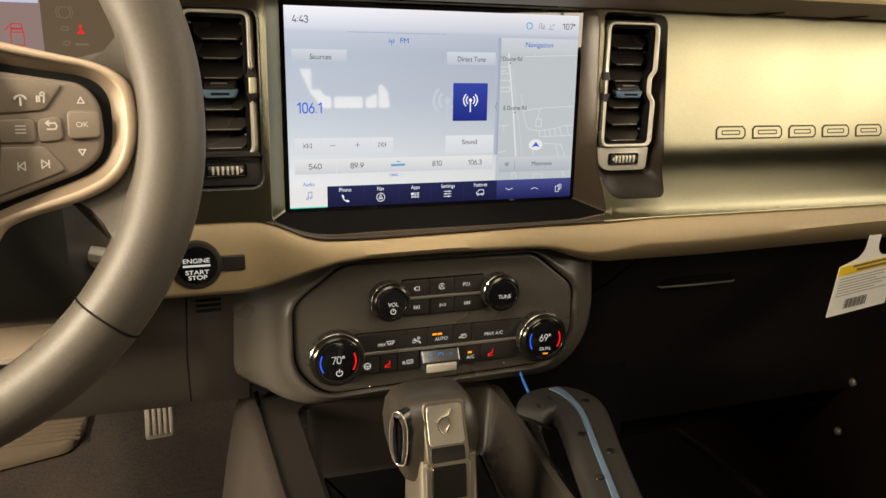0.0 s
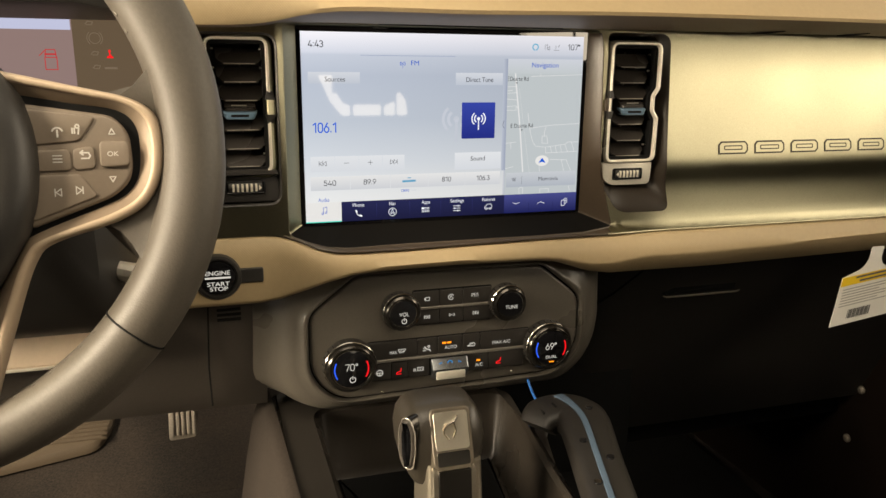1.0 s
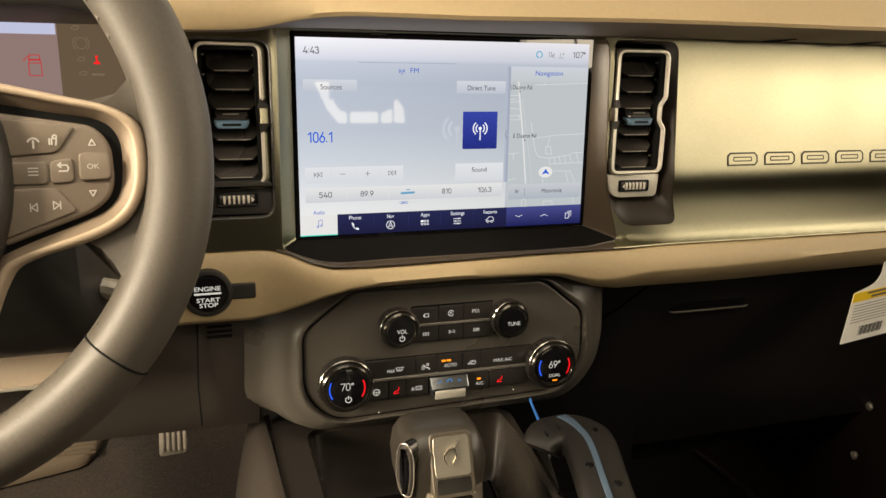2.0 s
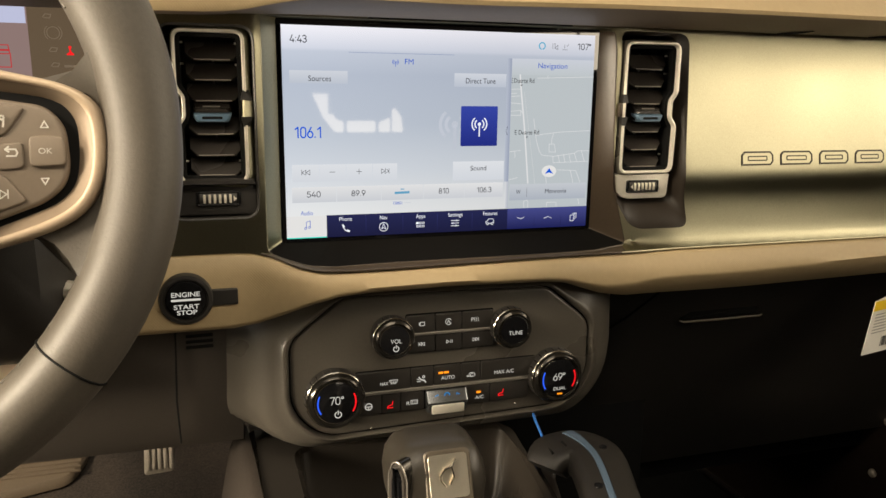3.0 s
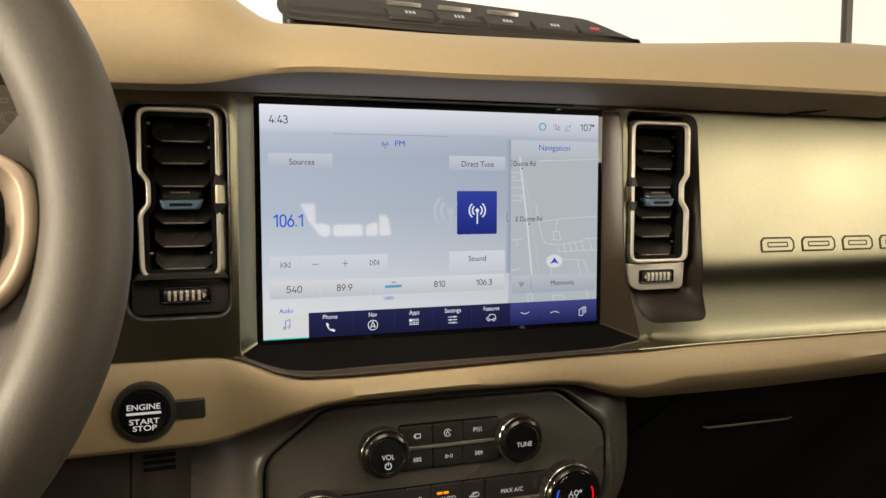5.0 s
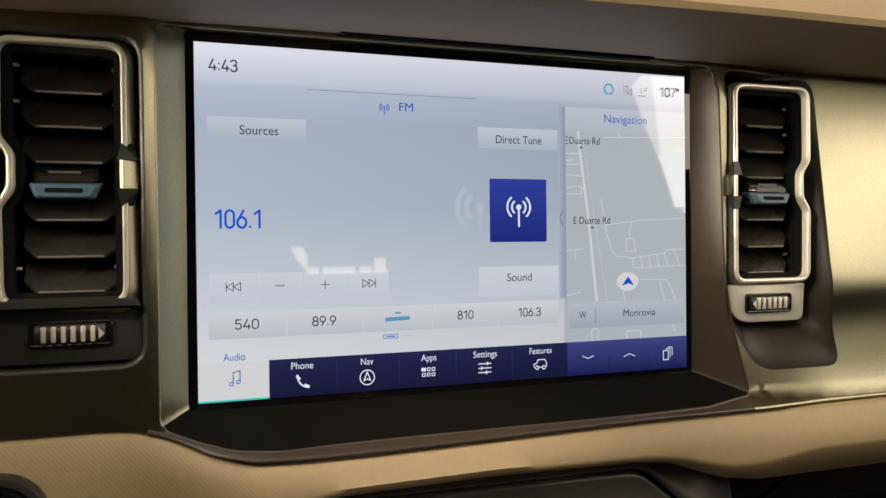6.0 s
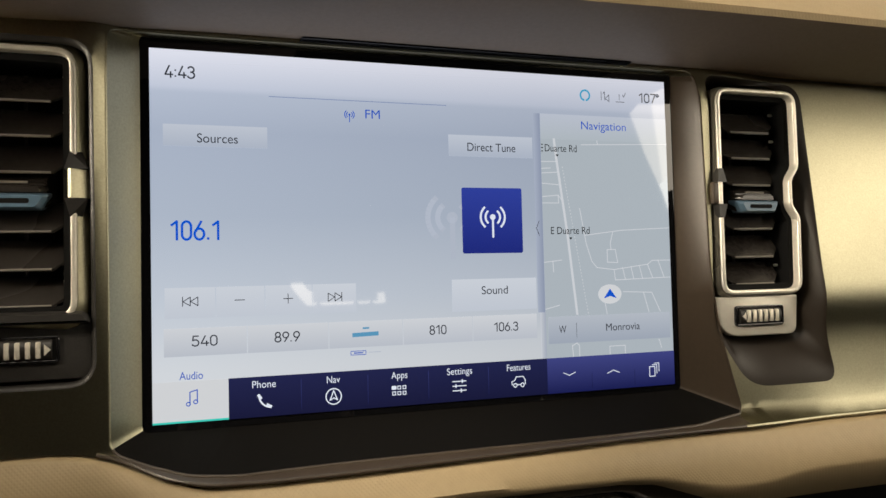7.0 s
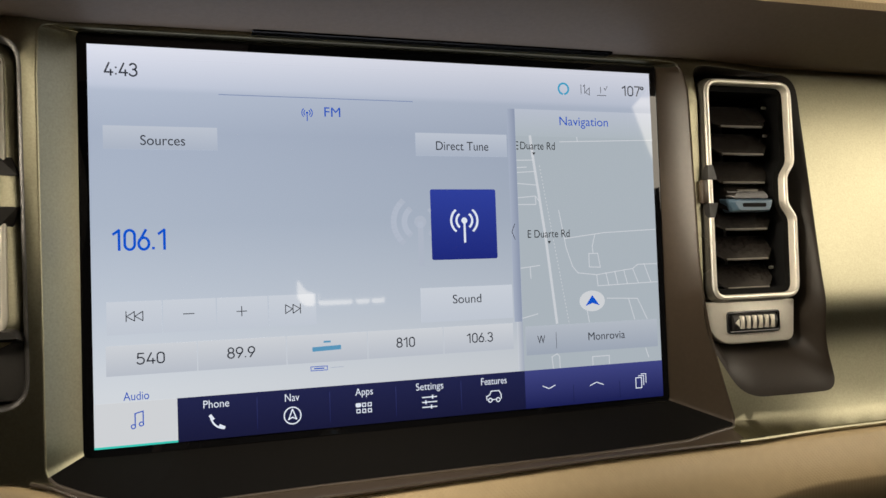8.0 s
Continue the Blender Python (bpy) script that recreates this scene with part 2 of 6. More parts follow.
def spread_rows(rows, k):
    """Extra rings between rings of 3D points, in straight steps."""
    out = []
    for r0, r1 in zip(rows, rows[1:]):
        out += [[tuple(Vector(p).lerp(Vector(q), j / k)) for p, q in zip(r0, r1)] for j in range(k)]
    return out + [rows[-1]]


def smoothstep(a, b, x):
    s = max(0.0, min(1.0, (x - a) / (b - a)))
    return s * s * (3 - 2 * s)


def curve_at(rows, x):
    """A smooth curve through rows of x and values."""
    if x <= rows[0][0]:
        return rows[0][1]
    k = len(rows)
    for i in range(k - 1):
        (x0, a), (x1, b) = rows[i], rows[i + 1]
        if x <= x1:
            m0 = (b - rows[max(i - 1, 0)][1]) / (x1 - rows[max(i - 1, 0)][0])
            m1 = (rows[min(i + 2, k - 1)][1] - a) / (rows[min(i + 2, k - 1)][0] - x0)
            h, s = x1 - x0, (x - x0) / (x1 - x0)
            return a * (1 + 2 * s) * (1 - s) ** 2 + b * s * s * (3 - 2 * s) + h * m0 * s * (1 - s) ** 2 + h * m1 * s * s * (s - 1)
    return rows[-1][1]


def line_at(rows, x):
    return float(np.interp(x, [r[0] for r in rows], [r[1] for r in rows]))


def inside(p, poly):
    hit = False
    for (x0, z0), (x1, z1) in zip(poly, poly[1:] + poly[:1]):
        if (z0 > p[1]) != (z1 > p[1]) and p[0] < (x1 - x0) * (p[1] - z0) / (z1 - z0) + x0:
            hit = not hit
    return hit


def sheet(outer, holes, depth, step):
    """A skin over an outline with openings, whose depth y follows a function of x and z."""
    pts, edges = [], []
    for ring in [outer] + holes:
        base = len(pts)
        pts += [Vector(p) for p in ring]
        edges += [(base + i, base + (i + 1) % len(ring)) for i in range(len(ring))]
    xs, zs = [p[0] for p in outer], [p[1] for p in outer]
    edge_pts = np.array([tuple(p) for p in pts])
    for i in range(int((max(xs) - min(xs)) / step) + 1):
        for j in range(int((max(zs) - min(zs)) / step) + 1):
            p = (min(xs) + (i + 0.5 * (j % 2)) * step, min(zs) + j * step)
            if inside(p, outer) and not any(inside(p, h) for h in holes) and np.min(np.hypot(edge_pts[:, 0] - p[0], edge_pts[:, 1] - p[1])) > step * 0.5:
                pts.append(Vector(p))
    got = geometry.delaunay_2d_cdt(pts, edges, [], 0, 1e-6)
    b = bmesh.new()
    vs = [b.verts.new((p.x, depth(p.x, p.y), p.y)) for p in got[0]]
    for tri in got[2]:
        c = sum((got[0][i] for i in tri), Vector((0, 0))) / 3
        if inside(c, outer) and not any(inside(c, h) for h in holes):
            b.faces.new([vs[i] for i in tri])
    return b


FONT_CAP = 0.70


def letters(text, x0, z0, x1, cap, y, bold=0.0):
    """Flat letters that face -y from x0 to x1 on the baseline z0, capitals cap high."""
    cu = bpy.data.curves.new("letters", "FONT")
    cu.body, cu.offset = text, bold
    ob = new("letters", cu)
    deps = bpy.context.evaluated_depsgraph_get()
    me = bpy.data.meshes.new_from_object(ob.evaluated_get(deps))
    b = bmesh.new()
    b.from_mesh(me)
    bpy.data.objects.remove(ob)
    bpy.data.meshes.remove(me)
    lo, hi = min(v.co.x for v in b.verts), max(v.co.x for v in b.verts)
    for v in b.verts:
        v.co = ((v.co.x - lo) / (hi - lo) * (x1 - x0) + x0, y, z0 + v.co.y * cap / FONT_CAP)
    return b


def oval(cx, cz, rx, rz, a0, a1, n=18):
    return [(cx + rx * math.cos(radians(a0 + (a1 - a0) * i / n)), cz + rz * math.sin(radians(a0 + (a1 - a0) * i / n))) for i in range(n + 1)]


NUMERAL = {
    "0": (0.60, [oval(0.25, 0.72, 0.21, 0.28, 0, 180) + oval(0.25, 0.28, 0.21, 0.28, 180, 360) + [(0.46, 0.72)]]),
    "1": (0.50, [[(0.06, 0.80), (0.30, 1.0), (0.30, 0.0)]]),
    "3": (0.58, [oval(0.23, 0.76, 0.20, 0.24, 155, -90), oval(0.23, 0.27, 0.23, 0.27, 90, -155)]),
    "4": (0.62, [[(0.30, 1.0), (0.03, 0.24), (0.52, 0.24)], [(0.39, 0.46), (0.39, 0.0)]]),
    "5": (0.60, [[(0.43, 1.0), (0.10, 1.0), (0.07, 0.56)] + oval(0.23, 0.31, 0.23, 0.31, 110, -150)]),
    "6": (0.60, [[(0.34, 1.0), (0.09, 0.48)] + oval(0.25, 0.30, 0.22, 0.30, 145, 505, 26)]),
    "7": (0.54, [[(0.02, 1.0), (0.46, 1.0), (0.16, 0.0)]]),
    "8": (0.60, [oval(0.25, 0.755, 0.18, 0.245, 0, 360, 24), oval(0.25, 0.26, 0.22, 0.26, 0, 360, 24)]),
    "9": (0.60, [[(0.16, 0.0), (0.41, 0.52)] + oval(0.25, 0.70, 0.22, 0.30, -35, 325, 26)]),
    ".": (0.24, [[(0.06, 0.03), (0.06, 0.07)]]),
    ":": (0.26, [[(0.08, 0.10), (0.08, 0.14)], [(0.08, 0.62), (0.08, 0.66)]]),
    "\u00b0": (0.26, [oval(0.12, 0.86, 0.11, 0.13, 0, 360, 14)]),
}


def numerals(text, x0, z0, x1, cap, y, weight=0.13):
    """Plain drawn figures with even strokes, from x0 to x1 on the baseline z0."""
    total = sum(NUMERAL[c][0] for c in text) - 0.12
    k, at, b = (x1 - x0) / total, 0.0, bmesh.new()
    for c in text:
        for path in NUMERAL[c][1]:
            stroke([(x0 + (at + px) * k, z0 + pz * cap) for px, pz in path], cap * weight, y, b)
        at += NUMERAL[c][0]
    return b


# ---- cabin shell and hall ----
def solid(name, b, material, label, category):
    return tagged(part(name, b, material), label, category, kind="structure")


solid("ground", box(-9, 9, -9, 9, -0.62, -0.60), mat("pale_hall_floor", (0.62, 0.60, 0.55), 0.5, vary=0.08, scale=3), "pale smooth hall floor under the car", "floor")
solid("floor", box(-0.98, 0.98, -1.2, 0.95, 0.12, 0.15, 0.004), CARPET, "dark brown carpeted car floor", "floor")
solid("toe_board", loft([[(x, 0.546, 0.14), (x, 0.95, 0.14), (x, 0.95, 0.293), (x, 0.546, 0.151)] for x in (-0.98, -0.14)], cap0=True, cap1=True), CARPET, "dark brown carpeted toe board", "floor")
solid("wall_front", box(-0.98, 0.98, 0.95, 1.0, 0.12, 0.93), VOID, "black bulkhead behind the pedals", "wall")
# unseen rear wall; its openings form the bright shapes mirrored in the display
rear = [rounded(o, 0.006, 3) for o in ([(0.046, 0.824), (0.088, 0.824), (0.092, 0.778), (0.106, 0.757), (0.123, 0.753), (0.123, 0.727), (0.102, 0.727), (0.075, 0.760)], rect(0.130, 0.200, 0.727, 0.754), [(0.207, 0.727), (0.2355, 0.727), (0.2355, 0.762), (0.207, 0.751)], [(0.2395, 0.727), (0.268, 0.727), (0.263, 0.765), (0.247, 0.785), (0.2395, 0.780)])]
b = sheet([(-0.98, 0.12), (0.86, 0.12), (0.86, 1.46), (-0.98, 1.46)], rear, lambda x, z: -1.2, 0.1)
bmesh.ops.solidify(b, geom=b.faces[:], thickness=0.012)
solid("wall_rear", b, VOID, "unseen black rear cabin wall, window openings shaped for the display's reflections", "wall")
# unseen side walls, added to block light except through their openings
for s, name in ((-1, "wall_driver_side"), (1, "wall_passenger_side")):
    x0, x1 = sorted((s * 0.98, s * 0.90))
    b = box(x0, x1, -1.2, -1.12, 0.12, 1.42, 0.006) if s < 0 else box(x0, x1, -0.90, 0.95, 0.12, 0.915, 0.006)
    if s < 0:
        box(x0, x1, 0.30, 0.95, 0.12, 1.42, 0.006, bm=b)
        box(x0, x1, -1.12, -0.60, 0.62, 1.42, 0.006, bm=b)
        box(x0, x1, -1.12, -0.55, 0.12, 0.62, 0.006, bm=b)
        box(x0, x1, -0.35, 0.30, 0.96, 1.42, 0.006, bm=b)
        box(x0, x1, -0.55, 0.30, 0.12, 0.58, 0.006, bm=b)
    else:
        # unseen quarter panel; its opening forms a bright patch mirrored in the display
        quarter = sheet([(-1.34, 0.12), (-0.90, 0.12), (-0.90, 1.42), (-1.34, 1.42)], [[(-1.288, 1.178), (-1.215, 1.207), (-0.915, 1.20), (-0.915, 0.85), (-1.105, 0.85), (-1.165, 0.97), (-1.225, 1.06)]], lambda y, z: x0, 0.06)
        for v in quarter.verts:
            v.co = (v.co.y + 0.03, v.co.x, v.co.z)
        box(0.845, 0.935, -1.36, -1.34, 0.12, 1.46, bm=quarter)
        box(0.845, 0.86, -1.34, -1.205, 0.12, 1.46, bm=quarter)
        box(0.845, 0.935, -1.34, -1.2, 1.42, 1.46, bm=quarter)
        solid("wall_rear_quarter", quarter, VOID, "unseen black rear quarter panel, slanted window opening shaped for the display's reflection", "wall")
    solid(name, b, VOID, "unseen black side wall added to block light", "wall")
# unseen roof; the opening is added to let the lamp above shine in
b = box(-0.98, 0.98, -0.15, 0.12, 1.42, 1.46, 0.01)
box(-0.98, -0.62, -1.2, -0.15, 1.42, 1.46, 0.01, bm=b)
box(0.14, 0.98, -1.2, -0.15, 1.42, 1.46, 0.01, bm=b)
box(-0.62, 0.14, -1.2, -0.90, 1.42, 1.46, 0.01, bm=b)
solid("ceiling", b, SHELL, "unseen grey headliner with an opening added for the lamp above", "ceiling")
for s in (-1, 1):
    b = loft([[(s * 1.0 + dx, y + dy, z) for dx, dy in ((-0.025, -0.02), (0.025, -0.02), (0.025, 0.02), (-0.025, 0.02))] for y, z in ((0.12, 1.44), (0.52, 0.92))], cap0=True, cap1=True)
    tagged(part("windshield_pillar", b, BLACK), "black slanting windshield pillar", "pillar", kind="structure")

# unseen board, added to cut the rear lamp's mirror image in the display
b = plate([(0.30, 0.592), (0.62, 0.592), (0.62, 0.76), (0.80, 0.76), (0.80, 0.592), (1.34, 0.592), (1.34, 0.66), (1.62, 0.66), (1.62, 1.12), (0.30, 1.12)], -5.9, -5.86)
for x in (0.36, 1.56):
    box(x - 0.02, x + 0.02, -5.89, -5.87, -0.6, 0.62, bm=b)
solid("rear_light_blocker", b, VOID, "unseen dark stepped board added to block the rear lamp's reflection", "board")

# ---- dashboard ----
dash = thing("dashboard", (0, 0.2, 0.15), "tan vinyl dashboard with champagne metallic and dark brown panels", "dashboard")

PASSENGER = [(0.690, -0.0230), (0.698, -0.0195), (0.705, -0.0165), (0.714, -0.0142), (0.726, -0.0128), (0.738, -0.0123), (0.747, -0.0130), (0.754, -0.0146), (0.759, -0.0157), (0.764, -0.0161), (0.770, -0.0155), (0.80, -0.0097), (0.83, -0.0039), (0.86, 0.0019), (0.892, 0.0081)]
BEZEL_LOW = [(-0.62, 0.7123), (-0.168, 0.7123), (-0.156, 0.7112), (-0.142, 0.7074), (-0.124, 0.7006), (-0.106, 0.6977), (-0.085, 0.6968), (-0.05, 0.6968), (0.08, 0.6990), (0.90, 0.6995)]


def bezel_depth(x, z):
    """Flat round the display and the vents, bulged towards the passenger, with a narrow flared foot."""
    c = -0.007 + 0.006 * smoothstep(0.868, 0.892, z)
    y = c + (curve_at(PASSENGER, z) - c) * smoothstep(0.150, 0.222, x)
    left = smoothstep(-0.138, -0.150, x)
    y -= left * 0.008 * smoothstep(0.70, 0.90, z)
    h = max(0.0, 1 - max(0.0, z - line_at(BEZEL_LOW, x)) / 0.006)
    return y - (0.019 - 0.016 * smoothstep(0.15, 0.22, x)) * h ** 1.7 * smoothstep(-0.150, -0.105, x)


def dense(o, k=10):
    """Steps along the straight runs between an outline's rounded corners of 8 points."""
    out = []
    for i, p in enumerate(o):
        q = o[(i + 1) % len(o)]
        out += [(p[0] + (q[0] - p[0]) * j / k, p[1] + (q[1] - p[1]) * j / k) for j in range(k)] if i % 8 == 7 else [p]
    return out


BEZEL_TOP = [(-0.62, 0.886), (-0.22, 0.886), (-0.14, 0.890), (0.80, 0.888)]
outer = [(x, line_at(BEZEL_LOW, x)) for x in np.linspace(-0.24, 0.90, 205)] + [(x, line_at(BEZEL_TOP, x)) for x in np.linspace(0.90, -0.24, 135)]
VENT_HOLE = [(0.151, 0.8855), (0.2245, 0.8855), (0.2150, 0.762), (0.2235, 0.717), (0.170, 0.716), (0.149, 0.748)]
vent_hole_r = dense(rounded(VENT_HOLE, [0.009, 0.012, 0.02, 0.009, 0.012, 0.014], 7))
VENT_HOLE_L = [(-0.216, 0.8785), (-0.1495, 0.8785), (-0.1495, 0.738), (-0.216, 0.738)]
vent_hole_l = dense(rounded(VENT_HOLE_L, [0.012, 0.012, 0.012, 0.014], 7))
SCREEN_HOLE = [(-0.1455, 0.887), (0.1455, 0.887), (0.1488, 0.762), (0.165, 0.7030), (0.13, 0.7006), (-0.098, 0.6986), (-0.122, 0.7014), (-0.1455, 0.7104)]
screen_hole = dense(rounded(SCREEN_HOLE, [0.006, 0.007, 0.03, 0.006, 0.004, 0.012, 0.012, 0.006], 7))
b = sheet(outer, [vent_hole_r, vent_hole_l, screen_hole], bezel_depth, 0.0042)
foot = b.copy()


def in_foot(fc):
    c = fc.calc_center_median()
    return -0.142 < c.x < 0.158 and c.z < 0.7125


# the bezel's foot is split off to carry its shade as a darker colour
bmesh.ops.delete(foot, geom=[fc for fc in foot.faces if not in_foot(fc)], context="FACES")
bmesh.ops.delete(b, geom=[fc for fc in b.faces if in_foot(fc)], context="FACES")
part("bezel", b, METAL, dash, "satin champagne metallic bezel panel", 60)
part("display_foot", foot, DARK_CHAMPAGNE, dash, "rounded bezel foot under the display, shade put into its colour", 60)


def rolled(outline, depth, fall, draw):
    """The rounded lip that leads from a panel into an opening."""
    rings = []
    for a in (0, 25, 50, 75, 90):
        c, s = math.cos(radians(a)), math.sin(radians(a))
        o = inset(outline, draw * s)
        rings.append([(x, depth(px, pz) + fall * (1 - c), z) for (x, z), (px, pz) in zip(o, outline)])
    return rings


# screen recess: walls in bezel paint, some darkened as shade; gloss-black shelf below
INNER = [(-0.1320, 0.8850), (0.1320, 0.8850), (0.1322, 0.762), (0.1320, 0.7170), (0.118, 0.7166), (-0.092, 0.7166), (-0.114, 0.7167), (-0.1320, 0.7170)]
inner = dense(rounded(INNER, [0.003, 0.003, 0.03, 0.003, 0.003, 0.003, 0.003, 0.003], 7))
rings = rolled(screen_hole, bezel_depth, 0.0008, 0.0010)
rings.append([(x, 0.0035, z) for x, z in inner])
walls, shelf, flank_wall = bmesh.new(), bmesh.new(), bmesh.new()
k = len(inner)
for r0, r1 in zip(rings, rings[1:]):
    for i in range(k):
        j = (i + 1) % k
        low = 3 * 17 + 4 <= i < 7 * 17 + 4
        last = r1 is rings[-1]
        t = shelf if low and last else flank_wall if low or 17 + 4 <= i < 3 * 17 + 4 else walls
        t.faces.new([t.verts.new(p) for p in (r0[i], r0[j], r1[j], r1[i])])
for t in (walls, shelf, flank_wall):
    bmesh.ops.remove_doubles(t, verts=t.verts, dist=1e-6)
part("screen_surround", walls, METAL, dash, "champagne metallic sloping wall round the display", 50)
part("passenger_side_wall", flank_wall, DARK_CHAMPAGNE, dash, "wall of the display recess, shade put into its colour", 50)
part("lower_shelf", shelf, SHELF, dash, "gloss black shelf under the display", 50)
part("sensor_slot", plate(rounded([(-0.066, 0.8868), (0.104, 0.8868), (0.098, 0.8892), (-0.060, 0.8892)], 0.001, 2), -0.0085, 0.003, 0.0006), PIANO, dash, "thin black slot above the display")

# tan top pad with the hood over the instruments, and the dark band below its lip
LIP_Z = [(-0.62, 0.893), (-0.256, 0.893), (-0.244, 0.8803), (-0.22, 0.8805), (-0.168, 0.8825), (-0.128, 0.8905), (-0.095, 0.8935), (0.0, 0.8938), (0.13, 0.8962), (0.30, 0.8968), (0.74, 0.896)]
HOOD = [(-0.62, 1.0), (-0.20, 1.0), (-0.10, 0.0), (0.74, 0.0)]
BROW = [(-0.70, 1.0), (-0.19, 1.0), (-0.165, 0.92), (-0.125, 0.12), (-0.105, 0.0), (0.90, 0.0)]


def pad_section(x):
    """Rows of y and z from the bezel's head out to the lip, then up and over the pad."""
    h, z = curve_at(HOOD, x), line_at(LIP_Z, x) if x < -0.24 else curve_at(LIP_Z[2:], x)
    y = -0.063 - 0.009 * h
    r = 0.0148 * smoothstep(0.12, 0.42, x)
    g = curve_at(BROW, x)
    return [(0.004, 0.889 - 0.002 * h), (-0.010, 0.8872 - 0.002 * h), (y + 0.005, z - 0.0015), (y, z), (y - 0.0015, z + 0.003), (y + 0.005 - 0.005 * g, z + 0.011 + 0.004 * g), (y + 0.017 - 0.012 * g, z + 0.0215 + 0.012 * g), (y + 0.034 - 0.016 * g, z + 0.032 + 0.3 * r + 0.021 * g),
            (y + 0.054 - 0.018 * g, z + 0.0395 + 0.6 * r + 0.028 * g), (y + 0.080 - 0.018 * g, z + 0.0455 + r + 0.034 * g), (y + 0.112 - 0.014 * g, z + 0.051 + r + 0.038 * g), (y + 0.162, z + 0.054 + r + 0.036 * g), (y + 0.232, z + 0.053 + 0.8 * r + 0.026 * g), (y + 0.392, z + 0.038 + 0.3 * r), (0.50, 0.915), (0.55, 0.905)]


xs = [x for x in np.linspace(-0.70, -0.25, 14)] + [x for x in np.linspace(-0.235, -0.07, 24)] + [x for x in np.linspace(-0.05, 0.90, 44)]
b = loft([[(x, y, z) for y, z in pad_section(x)[3:]] for x in xs if x < -0.244], closed=False)
part("instrument_hood", b, BLACK, dash, "black hood over the instruments", 60)
b = loft([[(x, y, z) for y, z in pad_section(x)[3:]] for x in xs if x > -0.252], closed=False)
part("top_pad", b, TAN, dash, "tan grained vinyl top pad", 60)
b = loft([[(x, y, z) for y, z in pad_section(x)[:4]] for x in xs if x > -0.252], closed=False)
part("under_band", b, BAND, dash, "dark brown band under the pad's lip", 60)
b = loft([[(x, y, z) for y, z in pad_section(x)[:4]] for x in xs if x < -0.244], closed=False)
part("hood_underside", b, BLACK, dash, "matt black underside of the instrument hood", 60)

for x in (0.300, 0.402):
    part("band_slit", tube([(x, -0.0125, 0.8868), (x + 0.016, -0.0165, 0.8878), (x + 0.030, -0.0235, 0.8893)], [0.0004, 0.0012, 0.0004], 6), VOID, dash, "dark slit in the band")

# tan lower strip
STRIP_LOW = [(-0.62, 0.6500), (-0.242, 0.6515), (-0.172, 0.6515), (-0.155, 0.6540), (-0.138, 0.6605), (-0.115, 0.6705), (-0.095, 0.676), (-0.07, 0.678), (0.0, 0.679), (0.08, 0.6775), (0.1, 0.6755), (0.135, 0.6635), (0.16, 0.6595), (0.27, 0.6585), (0.45, 0.6615), (0.74, 0.6640)]


def strip_section(x):
    top, low = line_at(BEZEL_LOW, x) - 0.0008, line_at(STRIP_LOW, x)
    out = -0.028 + 0.019 * smoothstep(-0.100, -0.165, x)
    tall = top - low
    fold = smoothstep(0.095, 0.200, x)
    f = (1 - fold) * 0.004 + fold * (0.0165 + 0.004 * smoothstep(0.15, 0.6, x))
    return [(out + 0.024, top - 0.0005), (out + 0.003, top), (out, top - 0.002), (out - 0.0015, top - tall * 0.3), (out - 0.0055, low + f + 0.003), (out - 0.004, low + f), (out + 0.003 + 0.004 * fold, low + 0.001), (out + 0.006 + 0.004 * fold, low), (out + 0.05, low - 0.001)]


xs = [x for x in np.linspace(-0.62, -0.20, 14)] + [x for x in np.linspace(-0.19, 0.20, 66)] + [x for x in np.linspace(0.22, 0.90, 22)]
b = loft([[(x, y, z) for y, z in strip_section(x)] for x in xs], closed=False)
part("lower_strip", b, TAN, dash, "tan grained lower trim strip", 60)
# one bead in two tones: the run under the display is darkened as shade
for x0, x1, r, m, label in ((-0.150, 0.150, 0.0010, DARK_CHAMPAGNE, "edge bead darkened as shade under the display"), (0.150, 0.895, 0.0012, METAL, "bright metallic edge bead")):
    part("edge_bead", tube([(x, bezel_depth(x, line_at(BEZEL_LOW, x)) - 0.0013, line_at(BEZEL_LOW, x) + 0.0012) for x in np.linspace(x0, x1, 90)], r, 8), m, dash, label)

# driver side below the strip: knee panel, seam, slits
b = sheet([(-0.66, 0.545), (-0.168, 0.538), (-0.165, 0.668), (-0.66, 0.668)], [], lambda x, z: 0.008 + 0.20 * (0.662 - z) * (0.662 - z) / 0.0144 * 0.12 + 0.004 * smoothstep(-0.2, -0.165, x), 0.012)
part("knee_panel", b, SLATE, dash, "dark grey plastic knee panel")
part("panel_seam", tube([(-0.216, 0.0050, 0.650), (-0.2185, 0.0105, 0.59), (-0.218, 0.0235, 0.548)], 0.0008, 6), VOID, dash, "dark seam between knee panels")
for i in range(3):
    part("vent_slit", box(-0.209, -0.1885, 0.0076, 0.011, 0.6335 + i * 0.0046, 0.6360 + i * 0.0046, 0.0006), VOID, dash)
b = loft([[(x, y, z) for y, z in ((0.02, 0.614), (-0.0135, 0.614), (-0.0155, 0.618), (-0.0105, 0.634), (-0.0015, 0.650), (0.006, 0.656), (0.02, 0.656))] for x in (-0.62, -0.288, -0.285)], cap0=True, cap1=True)
part("knee_trim", b, TAN_SMOOTH, dash, "tan knee trim under the steering column")
part("knee_trim_edge", tube([(-0.62, -0.0150, 0.6148), (-0.285, -0.0150, 0.6148)], 0.0016, 6), SILVER, dash, "thin silver edge line")
part("lower_filler", box(0.09, 0.26, 0.085, 0.10, 0.38, 0.69, 0.002), VOID, dash, "black filler beside the climate panel")
part("under_cover", box(-0.66, -0.165, 0.03, 0.60, 0.560, 0.575, 0.003), VOID, dash, "black cover over the footwell")

